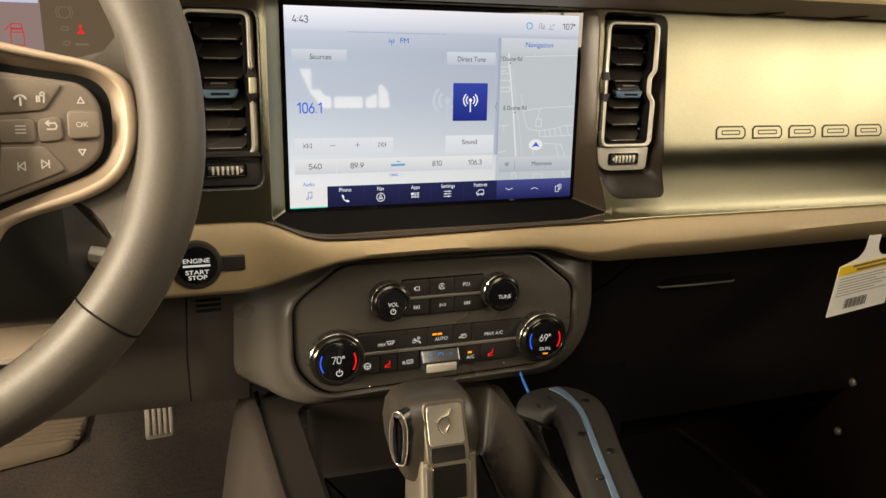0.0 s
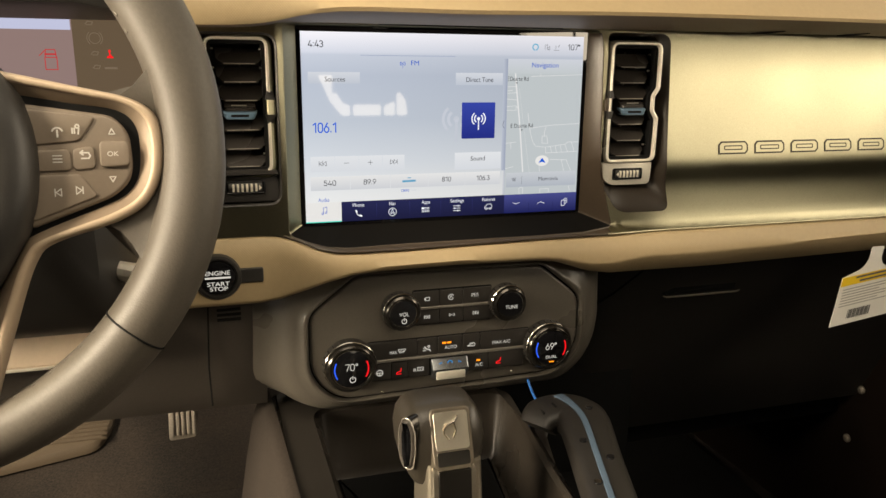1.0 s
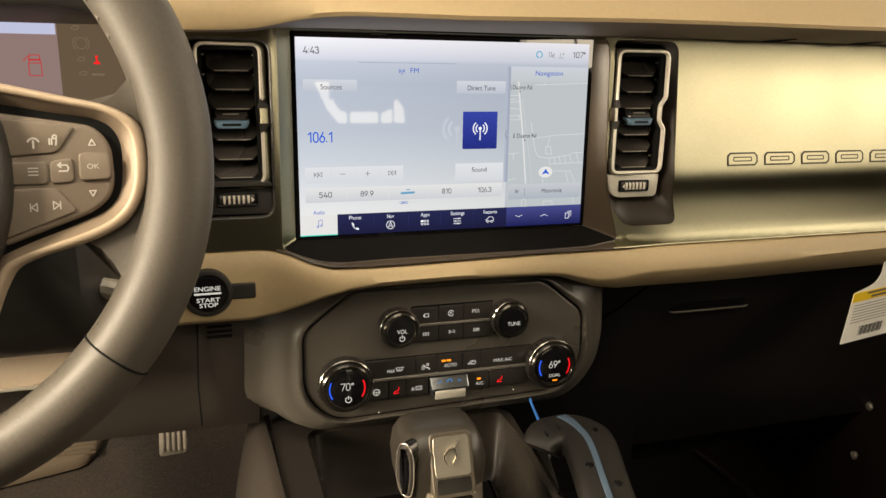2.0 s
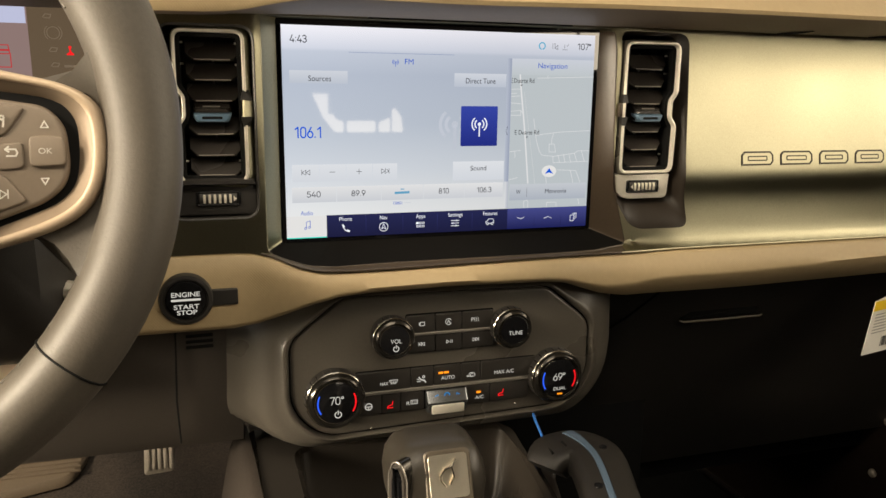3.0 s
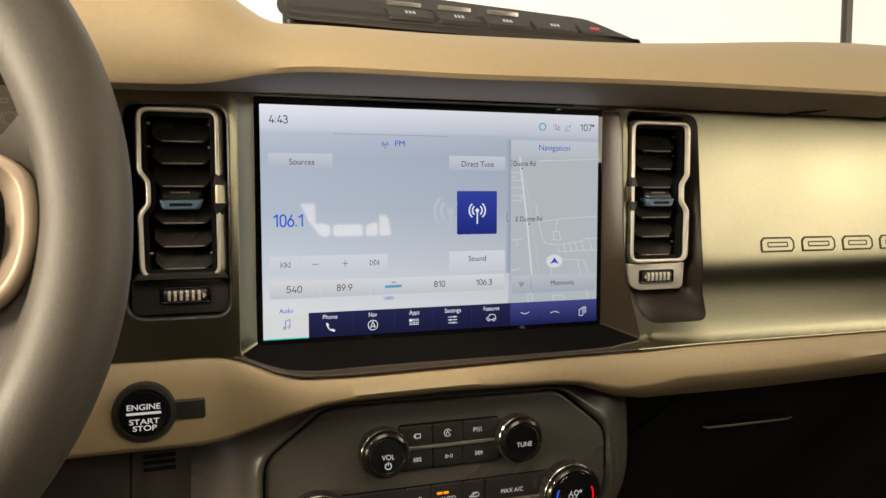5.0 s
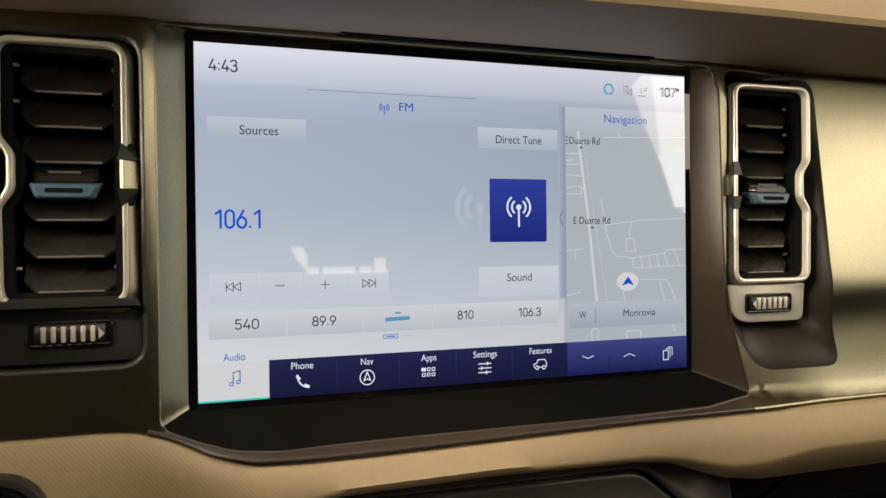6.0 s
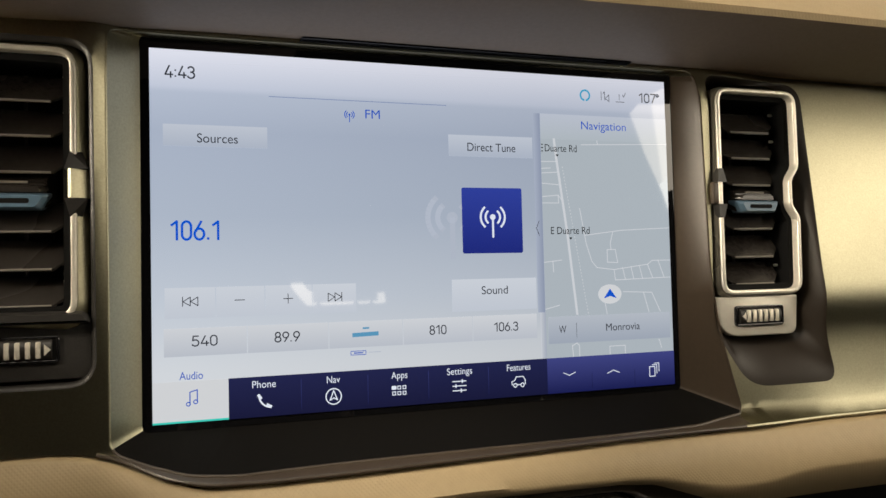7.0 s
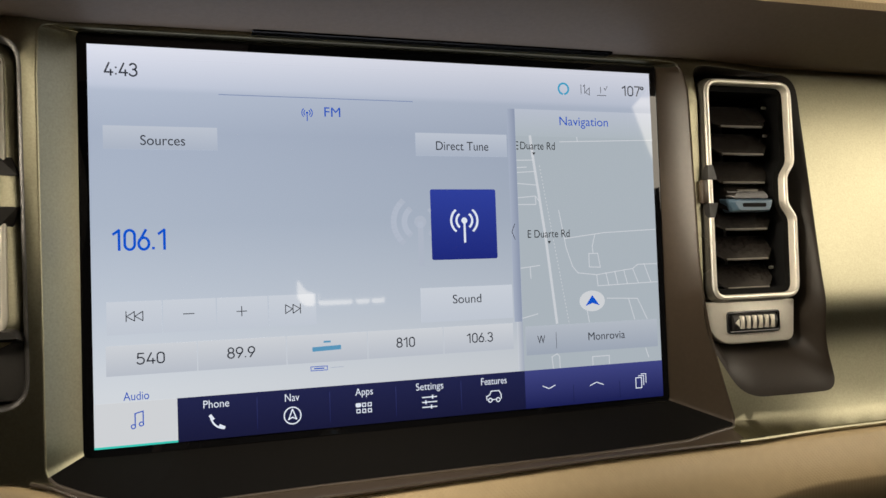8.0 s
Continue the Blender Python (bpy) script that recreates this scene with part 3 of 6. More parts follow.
# embossed badge: plain raised blocks on the passenger panel
LETTER_X = [(0.274, 0.3085), (0.3165, 0.3525), (0.3605, 0.3945), (0.4025, 0.4375), (0.446, 0.481), (0.489, 0.525)]


def panel_frame(o, width, lift):
    """A thin frame that follows the panel's swell."""
    rows = [(o, -0.002), (o, lift), (inset(o, width), lift), (inset(o, width), -0.002)]
    return loft([[(x, bezel_depth(x, z) - n, z) for x, z in ring] for ring, n in rows])


for x0, x1 in LETTER_X:
    c = 0.0032
    o = rounded([(x0, 0.7712), (x1 - c, 0.7712), (x1, 0.7712 + c), (x1, 0.7838 - c), (x1 - c, 0.7838), (x0 + c, 0.7838), (x0, 0.7838 - c)], 0.0006, 2)
    part("badge_block", loft([[(x, bezel_depth(x, z) + 0.002, z) for x, z in o], [(x, bezel_depth(x, z) - 0.0004, z) for x, z in inset(o, 0.0006)]], cap1=True), METAL, dash, "raised champagne badge block")
    badge = part("badge_outline", panel_frame(o, 0.0015, 0.0006), DARK_BRONZE, dash, "dark outline of an embossed badge block")
    part("badge_slot", panel_frame(rounded(rect(x0 + 0.0065, x1 - 0.0065, 0.7752, 0.7798), 0.0014, 3), 0.0011, 0.0006), DARK_BRONZE, badge)
under(dash)


# ---- touchscreen ----
touch = thing("touchscreen", (0, 0.002, 0.7165), "large lit landscape touchscreen with a pale radio and map page", "touchscreen")
SY, GLOW = 0.0018, 0.86
part("glass_border", plate(rounded(rect(-0.1335, 0.1335, 0.7155, 0.8865), 0.003, 4), 0.0022, 0.006, 0.0004), mat("black_glass", (0.006, 0.006, 0.007), 0.03, vary=0.05, smudge=0.3), touch, "gloss black glass border")


def panel_light():
    """The lit page: whiter at its top and foot, blue-grey in its middle."""
    m = lit("page_light", (0.75, 0.79, 0.86), GLOW, 0.03)
    n, l = m.node_tree.nodes, m.node_tree.links
    co, sep, ramp = n.new("ShaderNodeTexCoord"), n.new("ShaderNodeSeparateXYZ"), n.new("ShaderNodeValToRGB")
    mr = n.new("ShaderNodeMapRange")
    mr.inputs["From Min"].default_value, mr.inputs["From Max"].default_value = 0.7192, 0.8808
    l.new(co.outputs["Object"], sep.inputs[0])
    l.new(sep.outputs["Z"], mr.inputs["Value"])
    l.new(mr.outputs[0], ramp.inputs[0])
    e = ramp.color_ramp.elements
    stops = [(0.0, (0.87, 0.88, 0.89)), (0.13, (0.86, 0.875, 0.89)), (0.32, (0.79, 0.82, 0.86)), (0.55, (0.71, 0.75, 0.81)), (0.78, (0.69, 0.73, 0.80)), (0.885, (0.74, 0.775, 0.84)), (0.90, (0.80, 0.825, 0.885)), (1.0, (0.92, 0.925, 0.965))]
    while len(e) < len(stops):
        e.new(0.5)
    for el, (p, c) in zip(e, stops):
        el.position, el.color = p, (*lin(c), 1)
    l.new(ramp.outputs[0], n["Principled BSDF"].inputs["Emission Color"])
    side = n.new("ShaderNodeMapRange")
    side.inputs["From Min"].default_value, side.inputs["From Max"].default_value = -0.12, 0.05
    side.inputs["To Min"].default_value, side.inputs["To Max"].default_value = 0.97, 0.84
    l.new(sep.outputs["X"], side.inputs["Value"])
    l.new(side.outputs[0], n["Principled BSDF"].inputs["Emission Strength"])
    return m


def fade(name, axis, at0, c0, at1, c1):
    """A lit field whose colour runs from one end to the other."""
    m = lit(name, c0, GLOW, 0.03)
    n, l = m.node_tree.nodes, m.node_tree.links
    co, sep, mr, mix = n.new("ShaderNodeTexCoord"), n.new("ShaderNodeSeparateXYZ"), n.new("ShaderNodeMapRange"), n.new("ShaderNodeMix")
    mix.data_type = "RGBA"
    mix.inputs[6].default_value, mix.inputs[7].default_value = (*lin(c0), 1), (*lin(c1), 1)
    mr.inputs["From Min"].default_value, mr.inputs["From Max"].default_value = at0, at1
    l.new(co.outputs["Object"], sep.inputs[0])
    l.new(sep.outputs[axis], mr.inputs["Value"])
    l.new(mr.outputs[0], mix.inputs[0])
    l.new(mix.outputs[2], n["Principled BSDF"].inputs["Emission Color"])
    return m


GREY_TXT = lit("grey_writing", (0.19, 0.20, 0.23))
MAP_TXT = lit("dark_map_writing", (0.10, 0.11, 0.12))
BLUE_TXT = lit("blue_writing", (0.13, 0.33, 0.74))
BRIGHT_BLUE = lit("bright_blue_writing", (0.045, 0.33, 0.80))
NAVY = fade("navy_bar", "Z", 0.7192, (0.085, 0.095, 0.24), 0.7369, (0.135, 0.15, 0.32))
INDIGO = fade("indigo_bar", "Z", 0.7192, (0.10, 0.12, 0.34), 0.7369, (0.27, 0.29, 0.55))
ROYAL = fade("royal_blue_tile", "Z", 0.790, (0.12, 0.17, 0.52), 0.8222, (0.20, 0.27, 0.66))
MAP = lit("map_ground", (0.74, 0.775, 0.80), GLOW, 0.03)
ROAD = lit("map_road", (0.88, 0.89, 0.905), GLOW, 0.03)
CARD_LOW = fade("paler_tile", "Z", 0.7475, (0.80, 0.82, 0.855), 0.7595, (0.89, 0.90, 0.915))
STRIP = fade("map_name_strip", "Z", 0.7440, (0.68, 0.715, 0.77), 0.7575, (0.775, 0.80, 0.835))
SNOW = lit("white_tab", (0.90, 0.905, 0.91), GLOW, 0.03)
ICE = lit("white_icon", (0.90, 0.92, 0.96))
TEAL = lit("teal_line", (0.25, 0.80, 0.72))
GHOST = lit("ghost_mark", (0.755, 0.785, 0.84), GLOW, 0.03)
page = part("page", plate(rect(-0.1293, 0.1293, 0.7192, 0.8808), SY, 0.004), panel_light(), touch, "pale blue-grey lit page")
L1, L2, L3 = SY - 0.0002, SY - 0.0004, SY - 0.0006


def tile(name, x0, x1, z0, z1, m, y=L1, r=0.0, label=""):
    o = rounded(rect(x0, x1, z0, z1), r, 4) if r else rect(x0, x1, z0, z1)
    return part(name, plate(o, y, SY + 0.0005), m, touch, label)


def ink(name, b, m, label="", owner=None):
    return part(name, b, m, owner or touch, label)


map_panel = tile("map_panel", 0.0552, 0.1293, 0.7368, 0.8475, MAP, L1, label="grey-green street map")
HEAD_TILE = fade("fading_tile", "Z", 0.8385, (0.745, 0.78, 0.84), 0.848, (0.82, 0.845, 0.89))
MID_TILE = fade("pale_fading_tile", "Z", 0.7620, (0.83, 0.855, 0.895), 0.7775, (0.875, 0.895, 0.925))
tile("source_tile", -0.124, -0.080, 0.8385, 0.848, HEAD_TILE, L1)
tile("tune_tile", 0.006, 0.0505, 0.8375, 0.848, HEAD_TILE, L1)
tile("sound_tile", 0.006, 0.0505, 0.762, 0.7775, MID_TILE, L1)
tile("map_head", 0.0552, 0.1293, 0.8475, 0.8605, fade("map_head_light", "Z", 0.8475, (0.755, 0.79, 0.815), 0.8605, (0.80, 0.825, 0.875)), L1)
tile("map_shadow", 0.0512, 0.0551, 0.7600, 0.8605, fade("panel_shade", "X", 0.0512, (0.715, 0.75, 0.82), 0.0551, (0.60, 0.64, 0.73)), L1 + 0.0001)
tile("map_shadow", 0.0525, 0.0551, 0.7370, 0.7600, fade("panel_shade_low", "X", 0.0525, (0.83, 0.845, 0.87), 0.0551, (0.70, 0.73, 0.79)), L2)
for x0, x1 in ((-0.124, -0.1033), (-0.1029, -0.0823), (-0.0819, -0.0613), (-0.0609, -0.041)):
    tile("transport_tile", x0, x1, 0.7638, 0.777, MID_TILE, L1)
for x0, x1 in ((-0.1245, -0.0902), (-0.0898, -0.0542), (-0.0538, -0.0192), (-0.0188, 0.0158), (0.0162, 0.0502)):
    tile("preset_tile", x0, x1, 0.7475, 0.7595, CARD_LOW, L1)
tile("navy_bar", -0.0982, 0.0552, 0.7192, 0.7369, NAVY, L1, label="navy menu bar")
tile("indigo_bar", 0.0552, 0.1293, 0.7192, 0.7369, INDIGO, L2, label="indigo map control bar")
tile("audio_tab", -0.1293, -0.0982, 0.7192, 0.7369, SNOW, L1)
tile("teal_line", -0.1293, -0.0982, 0.7192, 0.7200, TEAL, L2)
tile("radio_tile", 0.012, 0.0438, 0.790, 0.8222, ROYAL, L1, 0.001, "royal blue radio tile with a mast sign")
for x in (-0.0668, -0.0363, -0.007, 0.0235):
    ink("bar_divider", stroke([(x, 0.7215), (x, 0.7345)], 0.00018, L2), INDIGO)
for x in (0.0800, 0.1050):
    ink("bar_divider", stroke([(x, 0.7205), (x, 0.7285)], 0.0002, L3), NAVY)

WORDS = [
    ("4:43", -0.1230, 0.8683, -0.1108, 0.0050, GREY_TXT), ("FM", -0.0350, 0.8540, -0.0280, 0.0042, BLUE_TXT), ("Sources", -0.1100, 0.8402, -0.0928, 0.0041, GREY_TXT),
    ("107\u00b0", 0.1130, 0.8690, 0.1246, 0.0046, GREY_TXT), ("Navigation", 0.0782, 0.8532, 0.1045, 0.0043, BLUE_TXT), ("Direct Tune", 0.0155, 0.8402, 0.0410, 0.0041, GREY_TXT),
    ("106.1", -0.1214, 0.7978, -0.1010, 0.0078, BRIGHT_BLUE), ("Sound", 0.0210, 0.7700, 0.0348, 0.0040, GREY_TXT),
    ("540", -0.1132, 0.7518, -0.1027, 0.0042, GREY_TXT), ("89.9", -0.0782, 0.7518, -0.0672, 0.0042, GREY_TXT), ("810", -0.0060, 0.7518, 0.0023, 0.0040, GREY_TXT), ("106.3", 0.0270, 0.7518, 0.0396, 0.0040, GREY_TXT),
    ("Audio", -0.1184, 0.7376, -0.1088, 0.0034, BLUE_TXT), ("Phone", -0.0882, 0.7320, -0.0780, 0.0032, ICE), ("Nav", -0.0553, 0.7320, -0.0493, 0.0032, ICE),
    ("Apps", -0.0252, 0.7320, -0.0174, 0.0032, ICE), ("Settings", 0.0022, 0.7320, 0.0150, 0.0032, ICE), ("Features", 0.0332, 0.7320, 0.0458, 0.0032, ICE),
    ("W", 0.0622, 0.7492, 0.0662, 0.0038, GREY_TXT), ("Monrovia", 0.0890, 0.7492, 0.1090, 0.0038, GREY_TXT),
    ("Duarte Rd", 0.0572, 0.8412, 0.0752, 0.0037, MAP_TXT), ("E Duarte Rd", 0.0593, 0.7992, 0.0812, 0.0037, MAP_TXT),
]
strip = tile("name_strip", 0.0565, 0.1275, 0.7440, 0.7575, STRIP, L2)
for text, x0, z0, x1, cap, m in WORDS:
    figures = all(c in "0123456789.:\u00b0" for c in text)
    ink("writing", numerals(text, x0, z0, x1, cap, L3) if figures else letters(text, x0, z0, x1, cap, L3), m)
b = bmesh.new()
for dz in (0.0001, 0.0018, 0.0035):
    stroke([(0.0553, 0.8412 + dz), (0.0560, 0.8412 + dz)], 0.0005, L3, b)
ink("cut_letter", b, MAP_TXT)

# drawn signs
ink("head_line", stroke([(-0.079, 0.862), (0.005, 0.862)], 0.00030, L3), lit("grey_blue_line", (0.47, 0.53, 0.68)))


def mast(cx, cz, s, m, w, y=L3):
    b = stroke([(cx, cz + 0.1 * s), (cx, cz - 1.0 * s)], w, y)
    lathe([(0.17 * s, y), (0.17 * s, y + 0.0001)], cx, cz + 0.15 * s, 14, b)
    for r in (0.45, 0.75):
        for c in (0, 180):
            stroke(arc(cx, cz + 0.15 * s, r * s, c - 48, c + 48, 10), w, y, b)
    return b


ink("mast_sign", mast(-0.0425, 0.855, 0.0030, BLUE_TXT, 0.0004), BLUE_TXT)
ink("mast_sign", mast(0.0279, 0.8065, 0.0085, ICE, 0.0010), ICE)
ink("ghost_mast", mast(0.007, 0.805, 0.0165, GHOST, 0.0026, L1 + 0.0001), GHOST)
ink("assistant_ring", stroke(arc(0.081, 0.871, 0.0026, -75, 255, 26), 0.0009, L3), lit("assistant_blue", (0.25, 0.62, 0.76)))
b = stroke([(0.0905, 0.8735), (0.0905, 0.869)], 0.0003, L3)
stroke([(0.0925, 0.869), (0.0925, 0.8735), (0.0917, 0.8725)], 0.0003, L3, b)
stroke([(0.0950, 0.8720), (0.0928, 0.8698), (0.0950, 0.8685), (0.0950, 0.8720)], 0.0003, L3, b)
ink("signal_sign", b, GREY_TXT)
b = stroke([(0.0992, 0.8685), (0.1042, 0.8685)], 0.0003, L3)
stroke([(0.1012, 0.8725), (0.1012, 0.8697)], 0.0003, L3, b)
stroke([(0.1032, 0.8722), (0.1038, 0.8712), (0.1050, 0.8733)], 0.0003, L3, b)
ink("download_sign", b, GREY_TXT)


def skip(cx, cz, s, d, w, y=L3):
    """Two outlined triangles and a bar; d = 1 points to +x."""
    b = stroke([(cx + d * 1.3 * s, cz - s * 0.8), (cx + d * 1.3 * s, cz + s * 0.8)], w, y)
    for k in (-1.2, 0.05):
        stroke([(cx + d * k * s, cz - s * 0.75), (cx + d * (k + 1.2) * s, cz), (cx + d * k * s, cz + s * 0.75), (cx + d * k * s, cz - s * 0.75)], w, y, b)
    return b


ink("skip_back_sign", skip(-0.1135, 0.771, 0.0025, -1, 0.00035), GREY_TXT)
ink("skip_ahead_sign", skip(-0.051, 0.771, 0.0025, 1, 0.00035), GREY_TXT)
ink("minus_sign", stroke([(-0.0951, 0.771), (-0.0909, 0.771)], 0.00035, L3), GREY_TXT)
b = stroke([(-0.074, 0.771), (-0.070, 0.771)], 0.00035, L3)
ink("plus_sign", stroke([(-0.072, 0.769), (-0.072, 0.773)], 0.00035, L3, b), GREY_TXT)
LOGO = lit("station_mark", (0.36, 0.60, 0.74))
b = stroke([(-0.0425, 0.7532), (-0.0315, 0.7535)], 0.0019, L3)
stroke([(-0.038, 0.7562), (-0.0355, 0.7562)], 0.0008, L3, b)
ink("station_mark", b, LOGO, "pale blue station mark")
b = stroke([(-0.044, 0.7458), (-0.037, 0.7458), (-0.037, 0.7441), (-0.044, 0.7441), (-0.044, 0.7458)], 0.0003, L3)
ink("page_mark", stroke([(-0.0425, 0.74495), (-0.0385, 0.74495)], 0.0005, L3, b), BLUE_TXT)
ink("page_line", stroke([(-0.0355, 0.745), (-0.0300, 0.745)], 0.0003, L3), GHOST)
b = stroke([(-0.1142, 0.7272), (-0.1142, 0.7322), (-0.1112, 0.7330), (-0.1112, 0.7280)], 0.00045, L3)
for x, z in ((-0.1149, 0.7271), (-0.1119, 0.7279)):
    stroke(arc(x, z, 0.0008, 0, 360, 12), 0.0004, L3, b)
ink("note_sign", b, BLUE_TXT)
b = stroke(arc(-0.0798, 0.7288, 0.0056, 178, 262, 12), 0.0007, L3)
stroke([(-0.0855, 0.7287), (-0.0846, 0.7274)], 0.0013, L3, b)
stroke([(-0.0818, 0.7243), (-0.0803, 0.7235)], 0.0013, L3, b)
ink("phone_sign", b, ICE)
b = stroke(arc(-0.0523, 0.7259, 0.0035, 0, 360, 28), 0.0005, L3)
stroke([(-0.0540, 0.7243), (-0.0523, 0.7285), (-0.0506, 0.7243), (-0.0523, 0.7252), (-0.0540, 0.7243)], 0.0005, L3, b)
ink("compass_sign", b, ICE)
b = bmesh.new()
for i in range(3):
    for j in range(2):
        x, z = -0.0240 + i * 0.0025, 0.7252 + j * 0.0026
        stroke([(x - 0.0007, z - 0.0007), (x + 0.0007, z - 0.0007), (x + 0.0007, z + 0.0007), (x - 0.0007, z + 0.0007), (x - 0.0007, z - 0.0007)], 0.0004, L3, b)
stroke([(-0.0247, 0.7278), (-0.0233, 0.7278)], 0.0014, L3, b)
ink("apps_sign", b, ICE)
b = bmesh.new()
for z, k in ((0.7287, 0.0098), (0.7265, 0.0066), (0.7243, 0.0092)):
    stroke([(0.0050, z), (0.0117, z)], 0.0005, L3, b)
    stroke([(k, z - 0.0007), (k, z + 0.0007)], 0.0006, L3, b)
ink("sliders_sign", b, ICE)
b = stroke([(0.0358, 0.7250), (0.0356, 0.7266), (0.0372, 0.7272), (0.0380, 0.7289), (0.0418, 0.7289), (0.0428, 0.7272), (0.0428, 0.7252)], 0.00045, L3)
for x in (0.0374, 0.0413):
    stroke(arc(x, 0.7248, 0.0009, 0, 360, 12), 0.00045, L3, b)
stroke([(0.0384, 0.7250), (0.0403, 0.7250)], 0.00045, L3, b)
ink("vehicle_sign", b, ICE)
ink("chevron_sign", stroke([(0.0640, 0.7292), (0.0672, 0.7278), (0.0706, 0.7292)], 0.0004, L3), ICE)
ink("chevron_sign", stroke([(0.0890, 0.7275), (0.0925, 0.7289), (0.0960, 0.7275)], 0.0004, L3), ICE)
b = stroke([(0.1140, 0.7243), (0.1172, 0.7243), (0.1172, 0.7293), (0.1140, 0.7293), (0.1140, 0.7243)], 0.00045, L3)
stroke([(0.1156, 0.7302), (0.1184, 0.7302), (0.1184, 0.7256)], 0.0004, L3, b)
stroke([(0.1170, 0.7310), (0.1197, 0.7310), (0.1197, 0.7266)], 0.0004, L3, b)
ink("pages_sign", b, ICE)
ink("pull_mark", stroke([(0.0528, 0.8058), (0.0513, 0.8022), (0.0528, 0.7986)], 0.0003, L3), GREY_TXT)

# map drawing
b = bmesh.new()
stroke([(0.0625, 0.8475), (0.0635, 0.838), (0.0685, 0.800), (0.0728, 0.7585)], 0.0013, L2, b)
ROADS = [[(0.0780, 0.8452), (0.1293, 0.8470)], [(0.0875, 0.8455), (0.0872, 0.8475)], [(0.0760, 0.8122), (0.0792, 0.7940), (0.0822, 0.7850), (0.0850, 0.7818), (0.0950, 0.7806), (0.1150, 0.7830), (0.1180, 0.7850), (0.1290, 0.7850)],
         [(0.0950, 0.7806), (0.0955, 0.7752), (0.1290, 0.7760)], [(0.1000, 0.7815), (0.1015, 0.7752)], [(0.1050, 0.7820), (0.1065, 0.7755)], [(0.1100, 0.7825), (0.1118, 0.7756)], [(0.1150, 0.7830), (0.1180, 0.7758)], [(0.1215, 0.7852), (0.1250, 0.7760)],
         [(0.0912, 0.7845), (0.0912, 0.7910), (0.0960, 0.7910), (0.0972, 0.7842), (0.0912, 0.7845)], [(0.0935, 0.7910), (0.0932, 0.7945), (0.0948, 0.8000)], [(0.0785, 0.7985), (0.1000, 0.8010), (0.1290, 0.8022)],
         [(0.1000, 0.7690), (0.1170, 0.7682), (0.1220, 0.7580)], [(0.1120, 0.7684), (0.1150, 0.7580)], [(0.0890, 0.7640), (0.0900, 0.7580)], [(0.0910, 0.7372), (0.0910, 0.7412), (0.1000, 0.7412), (0.1000, 0.7372)], [(0.1205, 0.7435), (0.1220, 0.7390)],
         [(0.0552, 0.7850), (0.0650, 0.7860)], [(0.0600, 0.7855), (0.0602, 0.7800)], [(0.0552, 0.7615), (0.0630, 0.7632)], [(0.0552, 0.8360), (0.0640, 0.8362)], [(0.0552, 0.8302), (0.0648, 0.8308)], [(0.0552, 0.8325), (0.0600, 0.8328)],
         [(0.0552, 0.8250), (0.0655, 0.8242)], [(0.0552, 0.8182), (0.0640, 0.8190), (0.0642, 0.8150), (0.0552, 0.8150)], [(0.0640, 0.8190), (0.0660, 0.8165)], [(0.0700, 0.7370), (0.0695, 0.7425), (0.0722, 0.7438), (0.0735, 0.7425), (0.0735, 0.7370)]]
for r in ROADS:
    stroke(r, 0.00042, L2, b)
ink("street_drawing", b, ROAD, "white street drawing", map_panel)
b = bmesh.new()
for i in range(46):
    s = i / 45
    x, z = 0.0668 + 0.0125 * s, 0.8335 - 0.0760 * s
    stroke([(x, z), (x + 0.0001, z - 0.0006)], 0.0003, L2, b)
ink("rail_line", b, SNOW, "dotted rail line", map_panel)
ink("marker_disc", loft([[(x, y, z) for x, z in oval(0.092, 0.768, 0.0068, 0.0050, 0, 345, 23)] for y in (L2 - 0.0001, L2 + 0.0001)], cap0=True, cap1=True), SNOW, "", map_panel)
b = bmesh.new()
v = [b.verts.new((x, L3, z)) for x, z in ((0.092, 0.7708), (0.0958, 0.7658), (0.092, 0.7670), (0.0882, 0.7658))]
b.faces.new((v[0], v[1], v[2]))
b.faces.new((v[0], v[2], v[3]))
ink("marker_arrow", b, BRIGHT_BLUE, "", map_panel)
for x, z in ((0.0640, 0.8398), (0.0703, 0.7975)):
    b = bmesh.new()
    b.faces.new([b.verts.new((x + dx, L3, z + dz)) for dx, dz in ((-0.0009, 0), (0, -0.0013), (0.0009, 0))])
    ink("street_mark", b, MAP_TXT, "", map_panel)
ink("strip_line", stroke([(0.0720, 0.7465), (0.0720, 0.7540)], 0.0002, L3), GREY_TXT)
under(touch)


# ---- air vents ----
def flip(b, s):
    if s < 0:
        for v in b.verts:
            v.co.x = -v.co.x
    return b


